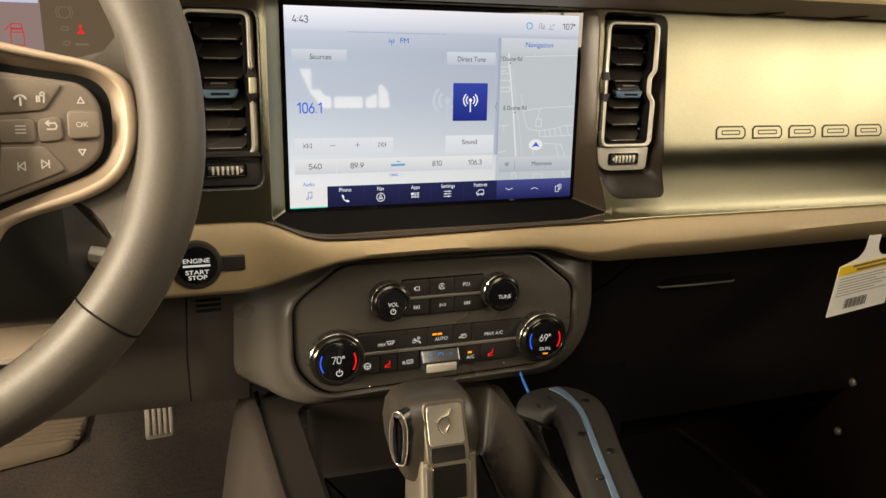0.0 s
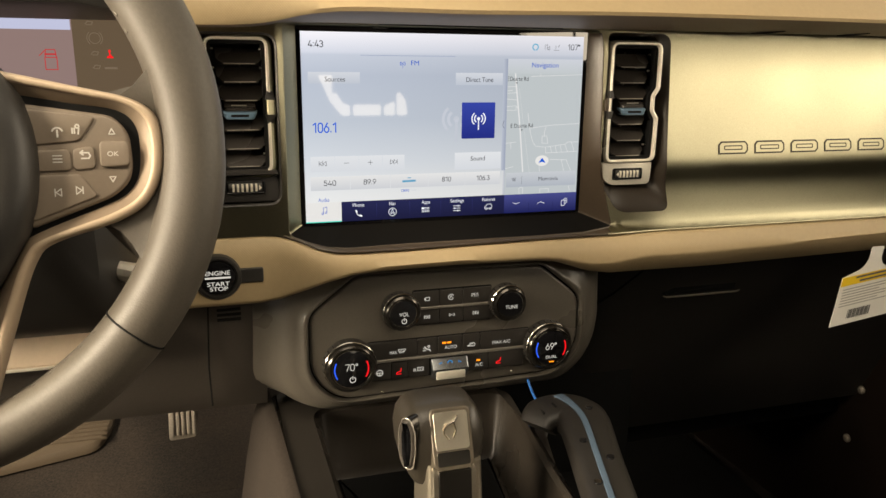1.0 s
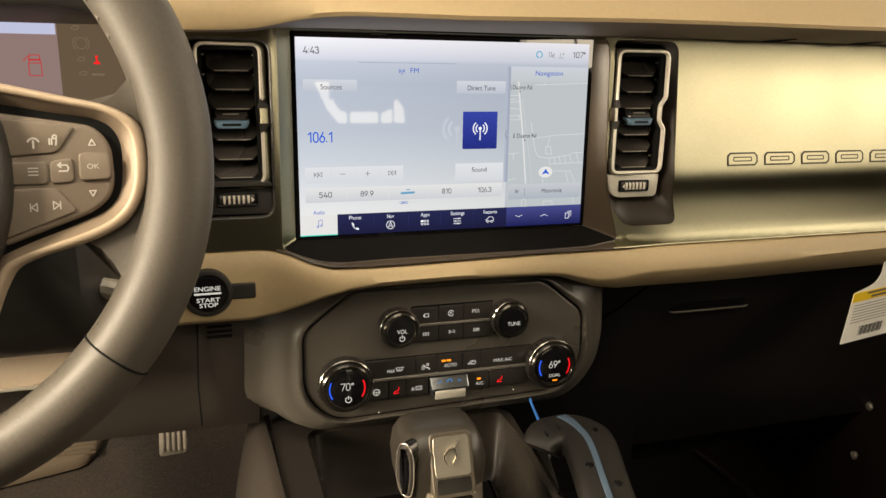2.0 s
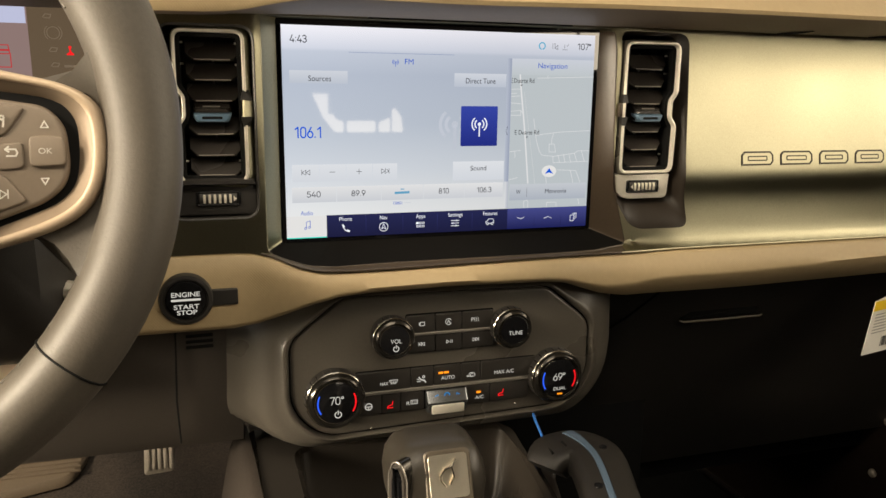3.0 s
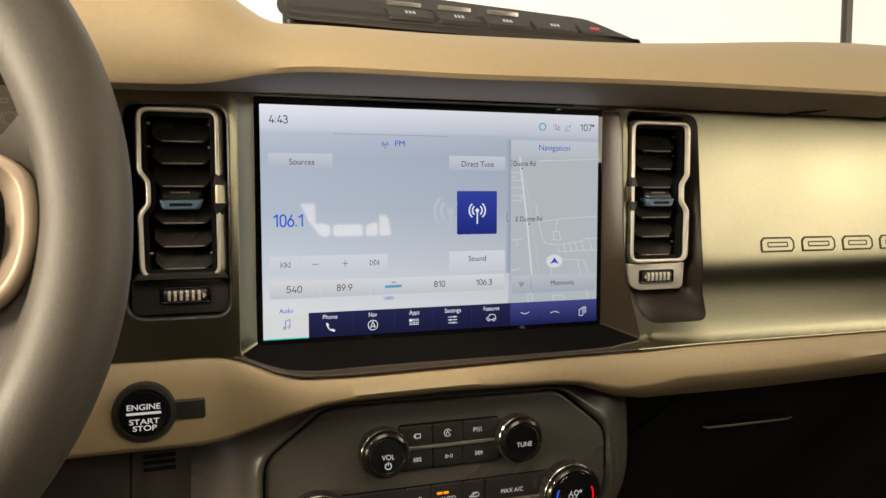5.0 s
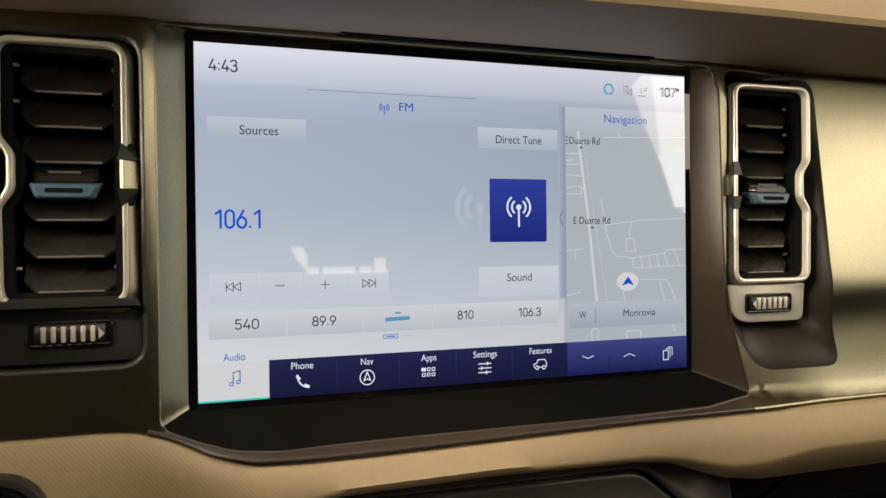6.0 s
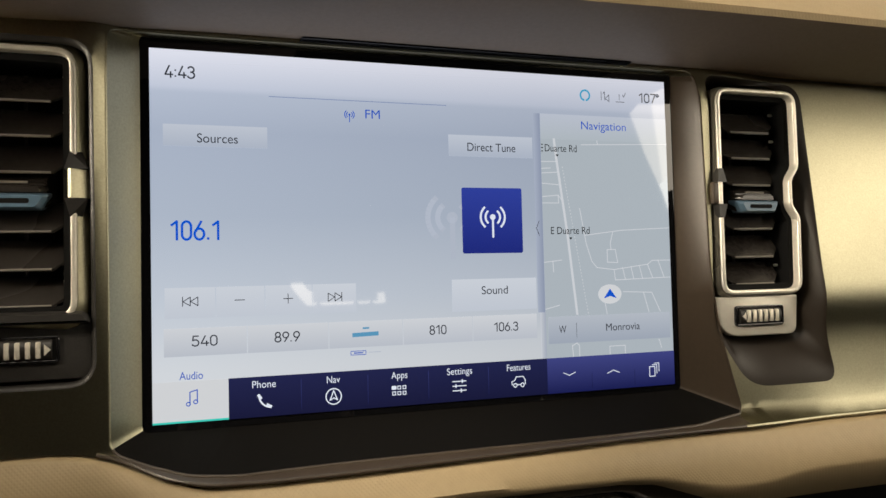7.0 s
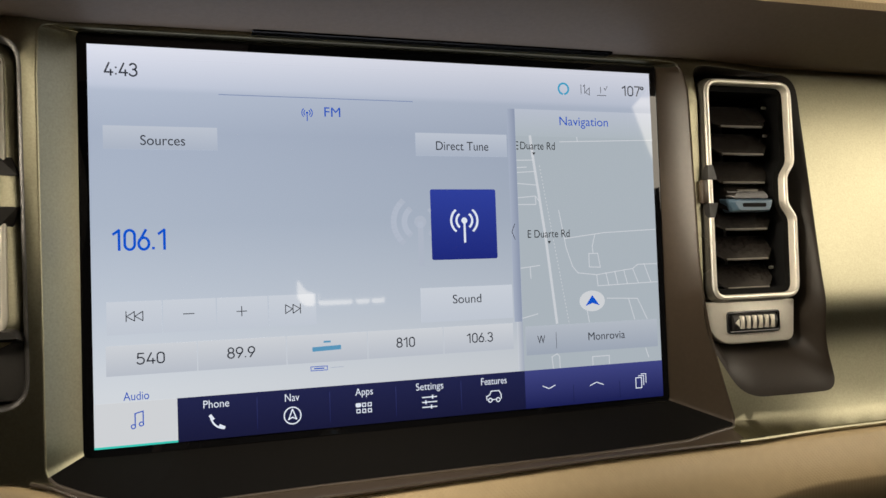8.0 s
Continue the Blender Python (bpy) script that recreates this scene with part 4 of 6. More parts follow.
def air_vent(s, hole, label):
    """s = 1: kinked edge towards +x; s = -1: its mirror image."""
    v = thing("air_vent", (s * 0.18, 0.03, 0.766), label, "air vent", "air vents beside the touchscreen")
    if s > 0:
        deep = rounded([(0.1525, 0.8825), (0.2110, 0.8825), (0.2095, 0.766), (0.2085, 0.7425), (0.172, 0.7425), (0.1525, 0.750)], [0.009, 0.012, 0.02, 0.009, 0.012, 0.014], 7)
    else:
        deep = rounded([(-0.2135, 0.8772), (-0.1512, 0.8772), (-0.1512, 0.7405), (-0.2135, 0.7405)], [0.010, 0.010, 0.010, 0.012], 7)
    deep = dense(deep)
    front = 0.004 if s > 0 else 0.002
    if s > 0:
        rings = [[(px + (x - px) * k, bezel_depth(px, pz) + (front - bezel_depth(px, pz)) * k ** 1.7, pz + (z - pz) * k) for (x, z), (px, pz) in zip(deep, hole)] for k in (0, 0.12, 0.25, 0.4, 0.55, 0.7, 0.85)]
    else:
        rings = rolled(hole, bezel_depth, 0.0022, 0.0020)
    rings.append([(x, front, z) for x, z in deep])
    rings.append([(x, 0.045, z) for x, z in deep])
    b = loft(rings, cap1=True)
    # passenger side: the flare's shade is put into a dark colour
    part("housing", b, DARK_BRONZE if s > 0 else BLACK, v, "recessed vent housing", 40)
    # duct: black box open to the front behind the ring
    xi, zt = (0.153, 0.8768) if s > 0 else (0.1562, 0.8752)
    o = rounded([(xi, zt), (0.2060, zt), (0.2063, 0.8345), (0.2012, 0.8275), (0.2012, 0.8140), (0.2063, 0.8070), (0.2058, 0.7655), (xi, 0.7655)], [0.008, 0.008, 0.003, 0.002, 0.002, 0.003, 0.008, 0.008], 5)
    part("ring", flip(hoop(o, 0.0025, -0.0105, 0.012, 0.0008), s), SILVER, v, "satin silver ring with a kinked edge", 30)
    flare = [(a + (c - a) * k, e + (f - e) * k) for (a, e), (c, f), k in zip(inset(o, -0.0012), inset(o, -0.0048), [smoothstep(0.175, 0.160, x) for x, z in o])] if s < 0 else inset(o, -0.0015)
    part("ring_skirt", flip(loft([at_y(inset(o, 0.0003), -0.0092), at_y(inset(o, -0.0004), -0.0090), at_y(inset(flare, 0.0010), -0.0066), at_y(flare, -0.0050), at_y(flare, 0.012)]), s), METAL if s < 0 else SKIRT, v, "satin sloping skirt behind the ring", 30)
    part("inner_ring", flip(hoop(inset(o, 0.0025), 0.0030, -0.006, 0.02), s), VOID, v, "black inner frame")
    if s < 0:
        wedge = [(0.1512, -0.0082), (0.1525, -0.0098), (0.1580, -0.0124), (0.1592, -0.0118), (0.1592, 0.006), (0.1512, 0.006)]
        b = loft([[(x, y, z) for x, y in wedge] for z in (0.8142, 0.8258)], cap0=True, cap1=True)
    else:
        b = box(0.1496, 0.1531, -0.0098, 0.008, 0.8142, 0.8258, 0.0006)
    part("edge_tab", flip(b, s), METAL if s < 0 else DARK_CHAMPAGNE, v, "small champagne edge tab" if s < 0 else "small edge tab in the shaded champagne tone")
    for z0, z1 in ((0.8258, 0.833), (0.8068, 0.814)):
        zi, zo = (z0, z1) if z0 > 0.82 else (z1, z0)
        xa, xz = (0.1518, 0.1605) if s < 0 else (0.1522, 0.1574)
        xe = xa + (0.0025 if s < 0 else 0.0004)
        part("tab_slope", flip(loft([[(xa, -0.0120 if s < 0 else -0.0109, zi), (xz, -0.0120 if s < 0 else -0.0109, zi), (xz, 0.006, zi), (xa, 0.006, zi)], [(xe, -0.0080 if s < 0 else -0.0108, zo), (xz - 0.0018, -0.0106, zo), (xz - 0.0018, 0.006, zo), (xe, 0.006, zo)]], cap0=True, cap1=True), s), BLACK, v)
    # added black ledge: stands in for shade on the ring's lower run
    if s < 0:
        ledge = rounded([(0.1535, 0.7690), (0.2085, 0.7690), (0.2105, 0.7640), (0.1515, 0.7640)], [0.004, 0.004, 0.001, 0.001], 4)
        part("shade_ledge", flip(loft([at_y(ledge, 0.0), at_y(ledge, -0.0095), at_y(inset(ledge, 0.0012), -0.0113)], cap1=True), s), BLACK, v, "black rounded ledge added to darken the ring's lower run")
    # slats, tilted, each with a raised front edge
    for i, z in enumerate((0.8545, 0.8402, 0.8255, 0.8015, 0.7862, 0.7715)):
        b = bmesh.new()
        rows = [(-0.004, z, 0.1660, 0.1918), (-0.0005, z + 0.0045, 0.1598, 0.1972), (0.0055, z + 0.0118, 0.1598, 0.1972)]
        for dz in (0.0, -0.0011):
            for y, zz, xl, xr in rows:
                b.verts.new((xl, y, zz + dz)), b.verts.new((xr, y, zz + dz))
        b.verts.ensure_lookup_table()
        q = b.verts
        for a, c in ((0, 2), (2, 4)):
            b.faces.new((q[a], q[a + 1], q[c + 1], q[c]))
            b.faces.new((q[a + 6], q[c + 6], q[c + 7], q[a + 7]))
            b.faces.new((q[a], q[c], q[c + 6], q[a + 6]))
            b.faces.new((q[a + 1], q[a + 7], q[c + 7], q[c + 1]))
        b.faces.new((q[0], q[6], q[7], q[1]))
        slat = part("slat", flip(b, s), SLAT, v)
        part("slat_edge", flip(tube([(0.1664, -0.0043, z - 0.0004), (0.1914, -0.0043, z - 0.0004)], 0.00055, 6), s), EDGE, slat, "glossy front edge")
    for z in (0.866, 0.851, 0.781):
        part("pivot_pin", flip(tube([(0.1985, 0.003, z), (0.2022, 0.003, z)], 0.0008, 8), s), SILVER, v)
        part("pivot_pin", flip(tube([(0.1600, 0.003, z), (0.1630, 0.003, z)], 0.0008, 8), s), SILVER, v)
    part("link_rod", flip(tube([(0.1785, 0.012, 0.775), (0.1785, 0.012, 0.868)], 0.0008, 6), s), SLATE, v)
    # blue tab on the middle slat
    tab = part("tab_body", flip(loft([[(x, y, z) for x, z in rounded([(xa, z0), (xb, z0), (xb, z1), (xa, z1)], 0.0015, 3)] for y, xa, xb, z0, z1 in ((0.016, 0.1635, 0.1945, 0.8150, 0.826), (0.002, 0.1665, 0.1945, 0.8125, 0.8255), (-0.004, 0.1680, 0.1925, 0.8105, 0.8205))], cap0=True, cap1=True), s), SLAT, v, "dark slat tab")
    part("tab_grip", flip(loft([[(x, y, z) for x, z in rounded([(0.1690 + c, za), (0.1920 - c, za), (0.1945 - c, zb), (0.1662 + c, zb)], 0.0016, 4)] for y, za, zb, c in ((0.0, 0.8100, 0.8172, 0.0), (-0.0070, 0.8098, 0.8162, 0.0004), (-0.0092, 0.8106, 0.8152, 0.0024))], cap0=True, cap1=True), s), BLUE, tab, "blue finger grip")
    part("tab_slot", flip(plate(rounded(rect(0.1735, 0.1878, 0.8121, 0.8141), 0.0009, 3), -0.0094, -0.006), s), VOID, tab)
    part("tab_top", flip(loft([[(x, y, z + lift) for x, z in rounded([(xa, 0.8168), (xb, 0.8168), (xb - 0.001, 0.8192), (xa + 0.001, 0.8192)], 0.0006, 2)] for y, xa, xb, lift in ((0.010, 0.1660, 0.1945, 0.0045), (-0.0040, 0.1672, 0.1938, 0.0008), (-0.0072, 0.1700, 0.1912, 0.0))], cap0=True, cap1=True), s), SLAT, tab)
    for k in (0.0, 0.0028):
        part("tab_rib", flip(box(0.1750, 0.1870, -0.0045 + k, -0.0032 + k, 0.8206 + k * 0.3, 0.8215 + k * 0.3), s), STITCH, tab)
    # shut-off wheel below
    po = rounded([(0.1515, 0.7645), (0.2060, 0.7645), (0.2045, 0.7430), (0.1620, 0.7430), (0.1530, 0.7490)] if s > 0 else [(0.1515, 0.7645), (0.2120, 0.7645), (0.2120, 0.7415), (0.1535, 0.7415), (0.1515, 0.7450)], [0.001, 0.001, 0.005, 0.006, 0.006], 5)
    part("wheel_plate", flip(plate(po, -0.0055, 0.006, 0.0008), s), SILVER if s > 0 else BLACK, v, "plate round the shut-off wheel")
    part("wheel_bezel", flip(hoop(rounded(rect(0.1632, 0.1952, 0.7484, 0.7594), 0.002, 4), 0.0014, -0.0068, -0.004, 0.0004), s), PIANO, v)
    part("wheel_slot", flip(box(0.1642, 0.1942, -0.0062, 0.0, 0.7494, 0.7584), s), VOID, v)
    wheel = part("shutoff_wheel", flip(tube([(0.1660, -0.0030, 0.7539), (0.1925, -0.0030, 0.7539)], 0.0052, 16), s), BLACK, v)
    for i in range(6):
        x = 0.1698 + i * 0.0037
        part("wheel_rib", flip(box(x, x + 0.0018, -0.0090, -0.006, 0.7506, 0.7572, 0.0004), s), SILVER, wheel)
    b = bmesh.new()
    b.faces.new([b.verts.new((x, -0.0088, z)) for x, z in ((0.1660, 0.7539), (0.1685, 0.7562), (0.1685, 0.7516))])
    part("wheel_arrow", flip(b, s), SILVER, wheel)
    return under(v)


air_vent(1, vent_hole_r, "black slatted air vent with silver ring and silver wheel plate")
air_vent(-1, vent_hole_l, "black slatted air vent with silver ring and black wheel plate")

# ---- climate panel ----
clim = thing("climate_panel", (0, 0.03, 0.545), "dark grey eight-sided climate panel with four chrome knobs", "climate panel")
HOUSE = [(-0.160, 0.664), (-0.10, 0.684), (0.105, 0.684), (0.160, 0.670), (0.163, 0.600), (0.152, 0.569), (0.126, 0.5435), (-0.136, 0.5410), (-0.164, 0.570)]
OCT = [(-0.1325, 0.639), (-0.090, 0.6730), (0.090, 0.6715), (0.1320, 0.637), (0.1330, 0.584), (0.109, 0.5590), (-0.108, 0.5535), (-0.1330, 0.580)]
house = rounded(HOUSE, [0.02, 0.02, 0.02, 0.012, 0.02, 0.02, 0.02, 0.022, 0.02], 6)
octo = rounded(OCT, [0.010, 0.008, 0.008, 0.010, 0.018, 0.018, 0.020, 0.020], 6)


def fit_ring(o, n):
    """n points at even steps along an outline, from its point nearest to the lower left."""
    k = len(o)
    start = min(range(k), key=lambda i: math.atan2(o[i][1] - 0.612, o[i][0]))
    o = o[start:] + o[:start]
    seg = [math.dist(o[i], o[(i + 1) % k]) for i in range(k)]
    total, out, i, gone = sum(seg), [], 0, 0.0
    for j in range(n):
        want = total * j / n
        while gone + seg[i] < want:
            gone += seg[i]
            i += 1
        s = (want - gone) / max(seg[i], 1e-9)
        a, c = o[i], o[(i + 1) % k]
        out.append((a[0] + (c[0] - a[0]) * s, a[1] + (c[1] - a[1]) * s))
    return out


N = 140
h_ring, o_ring = fit_ring(house, N), fit_ring(octo, N)


def between(s):
    return [(a[0] + (c[0] - a[0]) * s, a[1] + (c[1] - a[1]) * s) for a, c in zip(h_ring, o_ring)]


def flank(out, y, wide, y_flank):
    """One ring of the surround: on the driver's side it sweeps out into the knee panel."""
    ring = []
    for (x, z), (x0, z0) in zip(inset(h_ring, -out), h_ring):
        w = smoothstep(-0.075, -0.125, x0) * smoothstep(0.535, 0.575, z0)
        ring.append((x - wide * w, y + (0.008 + 1.667 * (0.662 - z0) ** 2 + y_flank - y) * w, z))
    return ring


rings = [flank(0.014, 0.075, 0.009, 0.006), flank(0.007, 0.04, 0.007, 0.0006), flank(0.005, 0.03, 0.005, -0.0008), flank(0.003, 0.016, 0.003, -0.0030), flank(0.0, 0.006, 0.0, -0.0068), at_y(between(0.25), -0.0055), at_y(between(0.6), -0.0098), at_y(between(0.76), -0.0112), at_y(between(0.84), -0.0138), at_y(between(0.90), -0.0148), at_y(between(0.95), -0.0146), at_y(between(1.0), -0.0122), at_y(o_ring, -0.004)]
part("surround", loft(rings), FACE, clim, "dark grey soft-touch surround", 50)
part("joint_groove", plate(inset(o_ring, -0.0006), -0.0085, 0.0), VOID, clim, "dark joint round the panel face")
part("panel_face", plate(inset(o_ring, 0.0018), -0.0122, -0.004, 0.0024), FACE, clim, "dark grey panel face")
F = -0.0122


def button(x0, x1, z0, z1):
    o = rounded(rect(x0, x1, z0, z1), 0.0012, 3)
    return part("button", plate(o, F - 0.0022, F + 0.001, 0.0006), PIANO_SOFT, clim)


PIANO_SOFT = mat("black_button", (0.030, 0.027, 0.024), 0.38, vary=0.1, bump=0.08, bump_scale=2000)
for z0, z1 in ((0.6382, 0.6545), (0.6212, 0.6368)):
    part("button_tray", plate(rounded(rect(-0.0375, 0.0395, z0 - 0.0004, z1 + 0.0004), 0.002, 3), F - 0.0004, F + 0.001), VOID, clim)
for x0, x1 in ((-0.037, -0.0125), (-0.0119, 0.0108), (0.0114, 0.039)):
    button(x0, x1, 0.6388, 0.6535)
    button(x0, x1, 0.6218, 0.6362)
for z0, z1, xa, xb in ((0.5908, 0.6085, -0.080, 0.080), (0.5705, 0.5882, -0.082, 0.074)):
    part("button_tray", plate(rounded(rect(xa, xb, z0 - 0.0004, z1 + 0.0004), 0.003, 3), F - 0.0004, F + 0.001), VOID, clim)
for x0, x1 in ((-0.0795, -0.0333), (-0.0327, -0.0133), (-0.0127, 0.0108), (0.0114, 0.0285), (0.0291, 0.0795)):
    button(x0, x1, 0.5912, 0.6080)
for x0, x1 in ((-0.0815, -0.0583), (-0.0577, -0.0423), (-0.0417, -0.0215), (0.0160, 0.0370), (0.0376, 0.0735)):
    button(x0, x1, 0.5710, 0.5878)
part("trim_strip", plate(rounded(rect(-0.034, 0.036, 0.6364, 0.6388), 0.0008, 2), F - 0.0034, F, 0.0006), SLATE_LIGHT := mat("satin_grey_strip", (0.26, 0.24, 0.21), 0.35, metal=0.4, vary=0.06), clim, "satin grey divider")
part("trim_strip", plate(rounded(rect(-0.075, 0.075, 0.5884, 0.5912), 0.0008, 2), F - 0.0034, F, 0.0006), SLATE_LIGHT, clim, "satin grey divider")
BY = F - 0.0026


def sign(b, m=WHITE, label="", owner=clim):
    return part("legend", b, m, owner, label)


# silver rocker
rk = part("fan_rocker", loft([[(x, y, z) for x, z in rounded([(-0.0208, za), (0.0150, za), (0.0150 - cut, zb), (-0.0208 + cut, zb)], 0.0015, 3)] for y, za, zb, cut in ((F, 0.5875, 0.5685, 0.001), (F - 0.005, 0.5875, 0.5685, 0.001), (F - 0.011, 0.5790, 0.5690, 0.004))], cap0=True, cap1=True), mat("rocker_chrome", (0.25, 0.265, 0.28), 0.22, metal=0.9), clim, "silver fan rocker switch")
part("rocker_lip", box(-0.0172, 0.0114, F - 0.0122, F - 0.006, 0.5690, 0.5770, 0.0012), SILVER, rk, "bright lower lip")
b = stroke(arc(-0.003, 0.5838, 0.0022, 0, 360, 12), 0.0010, F - 0.0080)
stroke([(-0.0135, 0.5838), (-0.0110, 0.5850), (-0.0110, 0.5826), (-0.0135, 0.5838)], 0.0006, F - 0.0080, b)
stroke([(0.0080, 0.5838), (0.0055, 0.5850), (0.0055, 0.5826), (0.0080, 0.5838)], 0.0006, F - 0.0080, b)
sign(b, lit("dim_blue_light", (0.20, 0.52, 0.78), 0.7), "blue fan marks", rk)
# writing and signs on the buttons
for text, x0, z0, x1, cap in (("AUTO", -0.0068, 0.5957, 0.0052, 0.0032), ("MAX A/C", 0.0412, 0.5957, 0.0592, 0.0032), ("MAX", -0.0592, 0.5957, -0.0524, 0.0030), ("A/C", 0.0240, 0.5748, 0.0318, 0.0032), ("R", -0.0368, 0.5762, -0.0340, 0.0032)):
    sign(letters(text, x0, z0, x1, cap, BY, 0.001))
b = stroke([(-0.0515, 0.5998), (-0.0445, 0.5998), (-0.0458, 0.5972), (-0.0502, 0.5972), (-0.0515, 0.5998)], 0.0005, BY)
for k in range(3):
    stroke([(-0.0496 + k * 0.0016, 0.5990), (-0.0500 + k * 0.0016, 0.5962)], 0.0004, BY, b)
sign(b)
b = stroke([(-0.0262, 0.5998), (-0.0242, 0.5975), (-0.0215, 0.5968), (-0.0205, 0.5952)], 0.0010, BY)
stroke([(-0.0278, 0.5985), (-0.0258, 0.5975)], 0.0006, BY, b)
stroke([(-0.0280, 0.5962), (-0.0250, 0.5960)], 0.0006, BY, b)
stroke(arc(-0.0222, 0.6000, 0.0010, 0, 360, 10), 0.0006, BY, b)
sign(b)
b = stroke([(0.0160, 0.5968), (0.0178, 0.5968), (0.0185, 0.5992), (0.0225, 0.5992), (0.0235, 0.5975), (0.0225, 0.5960), (0.0160, 0.5962)], 0.0005, BY)
stroke(arc(0.0205, 0.5972, 0.0014, 40, 320, 12), 0.0005, BY, b)
sign(b)
b = stroke(arc(-0.0690, 0.5785, 0.0028, 0, 360, 20), 0.0007, BY)
stroke([(-0.0715, 0.5785), (-0.0665, 0.5785)], 0.0006, BY, b)
stroke([(-0.0690, 0.5785), (-0.0690, 0.5760)], 0.0006, BY, b)
sign(b)
for x in (-0.0505, 0.0480):
    b = stroke([(x + 0.0018, 0.5812), (x + 0.0014, 0.5782), (x - 0.0022, 0.5772), (x - 0.0026, 0.5756), (x + 0.0018, 0.5756)], 0.0008, BY)
    sign(b, RED, "red seat heating sign")
b = stroke([(-0.0330, 0.5800), (-0.0275, 0.5800), (-0.0275, 0.5768), (-0.0330, 0.5768), (-0.0330, 0.5800)], 0.0005, BY)
for k in range(3):
    stroke([(-0.0318 + k * 0.0016, 0.5793), (-0.0318 + k * 0.0016, 0.5775)], 0.0004, BY, b)
sign(b)
for x0, x1, z in ((-0.0092, -0.0050, 0.6018), (-0.0042, -0.0002, 0.6018), (0.0252, 0.0290, 0.5808)):
    part("amber_lamp", box(x0, x1, BY - 0.0002, F, z - 0.0008, z + 0.0010, 0.0002), ORANGE, clim)
b = stroke([(-0.0255, 0.6478), (-0.0218, 0.6478), (-0.0218, 0.6448), (-0.0255, 0.6448), (-0.0255, 0.6478)], 0.0005, BY)
stroke([(-0.0262, 0.6470), (-0.0262, 0.6456)], 0.0008, BY, b)
sign(b)
b = stroke(arc(-0.001, 0.6465, 0.0026, 30, 330, 18), 0.0005, BY)
sign(stroke([(-0.0022, 0.6453), (-0.0010, 0.6480), (0.0002, 0.6453)], 0.0005, BY, b))
sign(letters("P", 0.0190, 0.6452, 0.0212, 0.0032, BY, 0.001))
b = bmesh.new()
for k in range(3):
    stroke([(0.0222 + k * 0.0016, 0.6450), (0.0216 + k * 0.0016, 0.6484)], 0.0004, BY, b)
sign(b)
sign(skip(-0.0240, 0.6290, 0.0020, -1, 0.0004, BY))
sign(skip(0.0232, 0.6290, 0.0020, 1, 0.0004, BY))
b = stroke([(-0.0025, 0.6278), (-0.0002, 0.6291), (-0.0025, 0.6304), (-0.0025, 0.6278)], 0.0004, BY)
stroke([(0.0012, 0.6278), (0.0012, 0.6304)], 0.0004, BY, b)
sign(stroke([(0.0025, 0.6278), (0.0025, 0.6304)], 0.0004, BY, b))


def knob(cx, cz, r, rf, ridges, parts):
    """A chromed knob with a ridged rim and a flat black face."""
    base = part("knob", lathe([(r * 0.99, F + 0.001), (r * 1.0, F - 0.003), (r * 0.99, F - 0.0075), (r * 0.965, F - 0.0095)], cx, cz, 48), BLACK, clim, "dark turning knob with bright edges")
    part("rim", lathe([(r * 0.955, F - 0.0090), (r * 0.945, F - 0.0115), (r * 0.90, F - 0.0138), (rf * 1.14, F - 0.0152), (rf * 1.05, F - 0.0150), (rf * 1.01, F - 0.0138)], cx, cz, 56, cap=False), KNOB, base, "dark satin metal rim", 25)
    b = bmesh.new()
    for i in range(ridges):
        a = 2 * math.pi * (i + 0.5) / ridges
        tube([(cx + r * 0.995 * math.cos(a), F - 0.0035, cz + r * 0.995 * math.sin(a)), (cx + r * 0.972 * math.cos(a), F - 0.0100, cz + r * 0.972 * math.sin(a))], r * 0.026, 6, b)
    part("knurled_edge", b, SLAT, base)
    part("bright_edge", tube([(cx + r * 0.955 * math.cos(q), F - 0.0100, cz + r * 0.955 * math.sin(q)) for q in np.linspace(0, 2 * math.pi, 49)], 0.0008, 6), CHROME, base, "thin chromed edge")
    part("face", lathe([(rf * 1.03, F - 0.0120), (rf * 1.00, F - 0.0142), (rf * 0.96, F - 0.0146)], cx, cz, 48), PIANO, base, "gloss black knob face")
    part("face_edge", tube([(cx + rf * 0.99 * math.cos(q), F - 0.0142, cz + rf * 0.99 * math.sin(q)) for q in np.linspace(0, 2 * math.pi, 49)], 0.0005, 6), CHROME, base, "thin chromed ring round the face")
    for b, m in parts:
        part("legend", b, m, base)


KY = F - 0.0149


def power(x, z, s, m=WHITE):
    b = stroke(arc(x, z, s, 120, 420, 16), s * 0.3, KY)
    return stroke([(x, z + s * 0.2), (x, z + s * 1.3)], s * 0.3, KY, b)


knob(-0.0495, 0.6382, 0.0176, 0.0125, 20, [(letters("VOL", -0.0532, 0.6357, -0.0442, 0.0037, KY, 0.001), WHITE), (power(-0.0487, 0.6312, 0.0022), WHITE)])
knob(0.0535, 0.6382, 0.0176, 0.0125, 20, [(letters("TUNE", 0.0485, 0.6342, 0.0607, 0.0035, KY, 0.001), WHITE)])


def digits(text, x0, z0, x1, cap):
    return numerals(text, x0, z0, x1, cap, KY, 0.10)


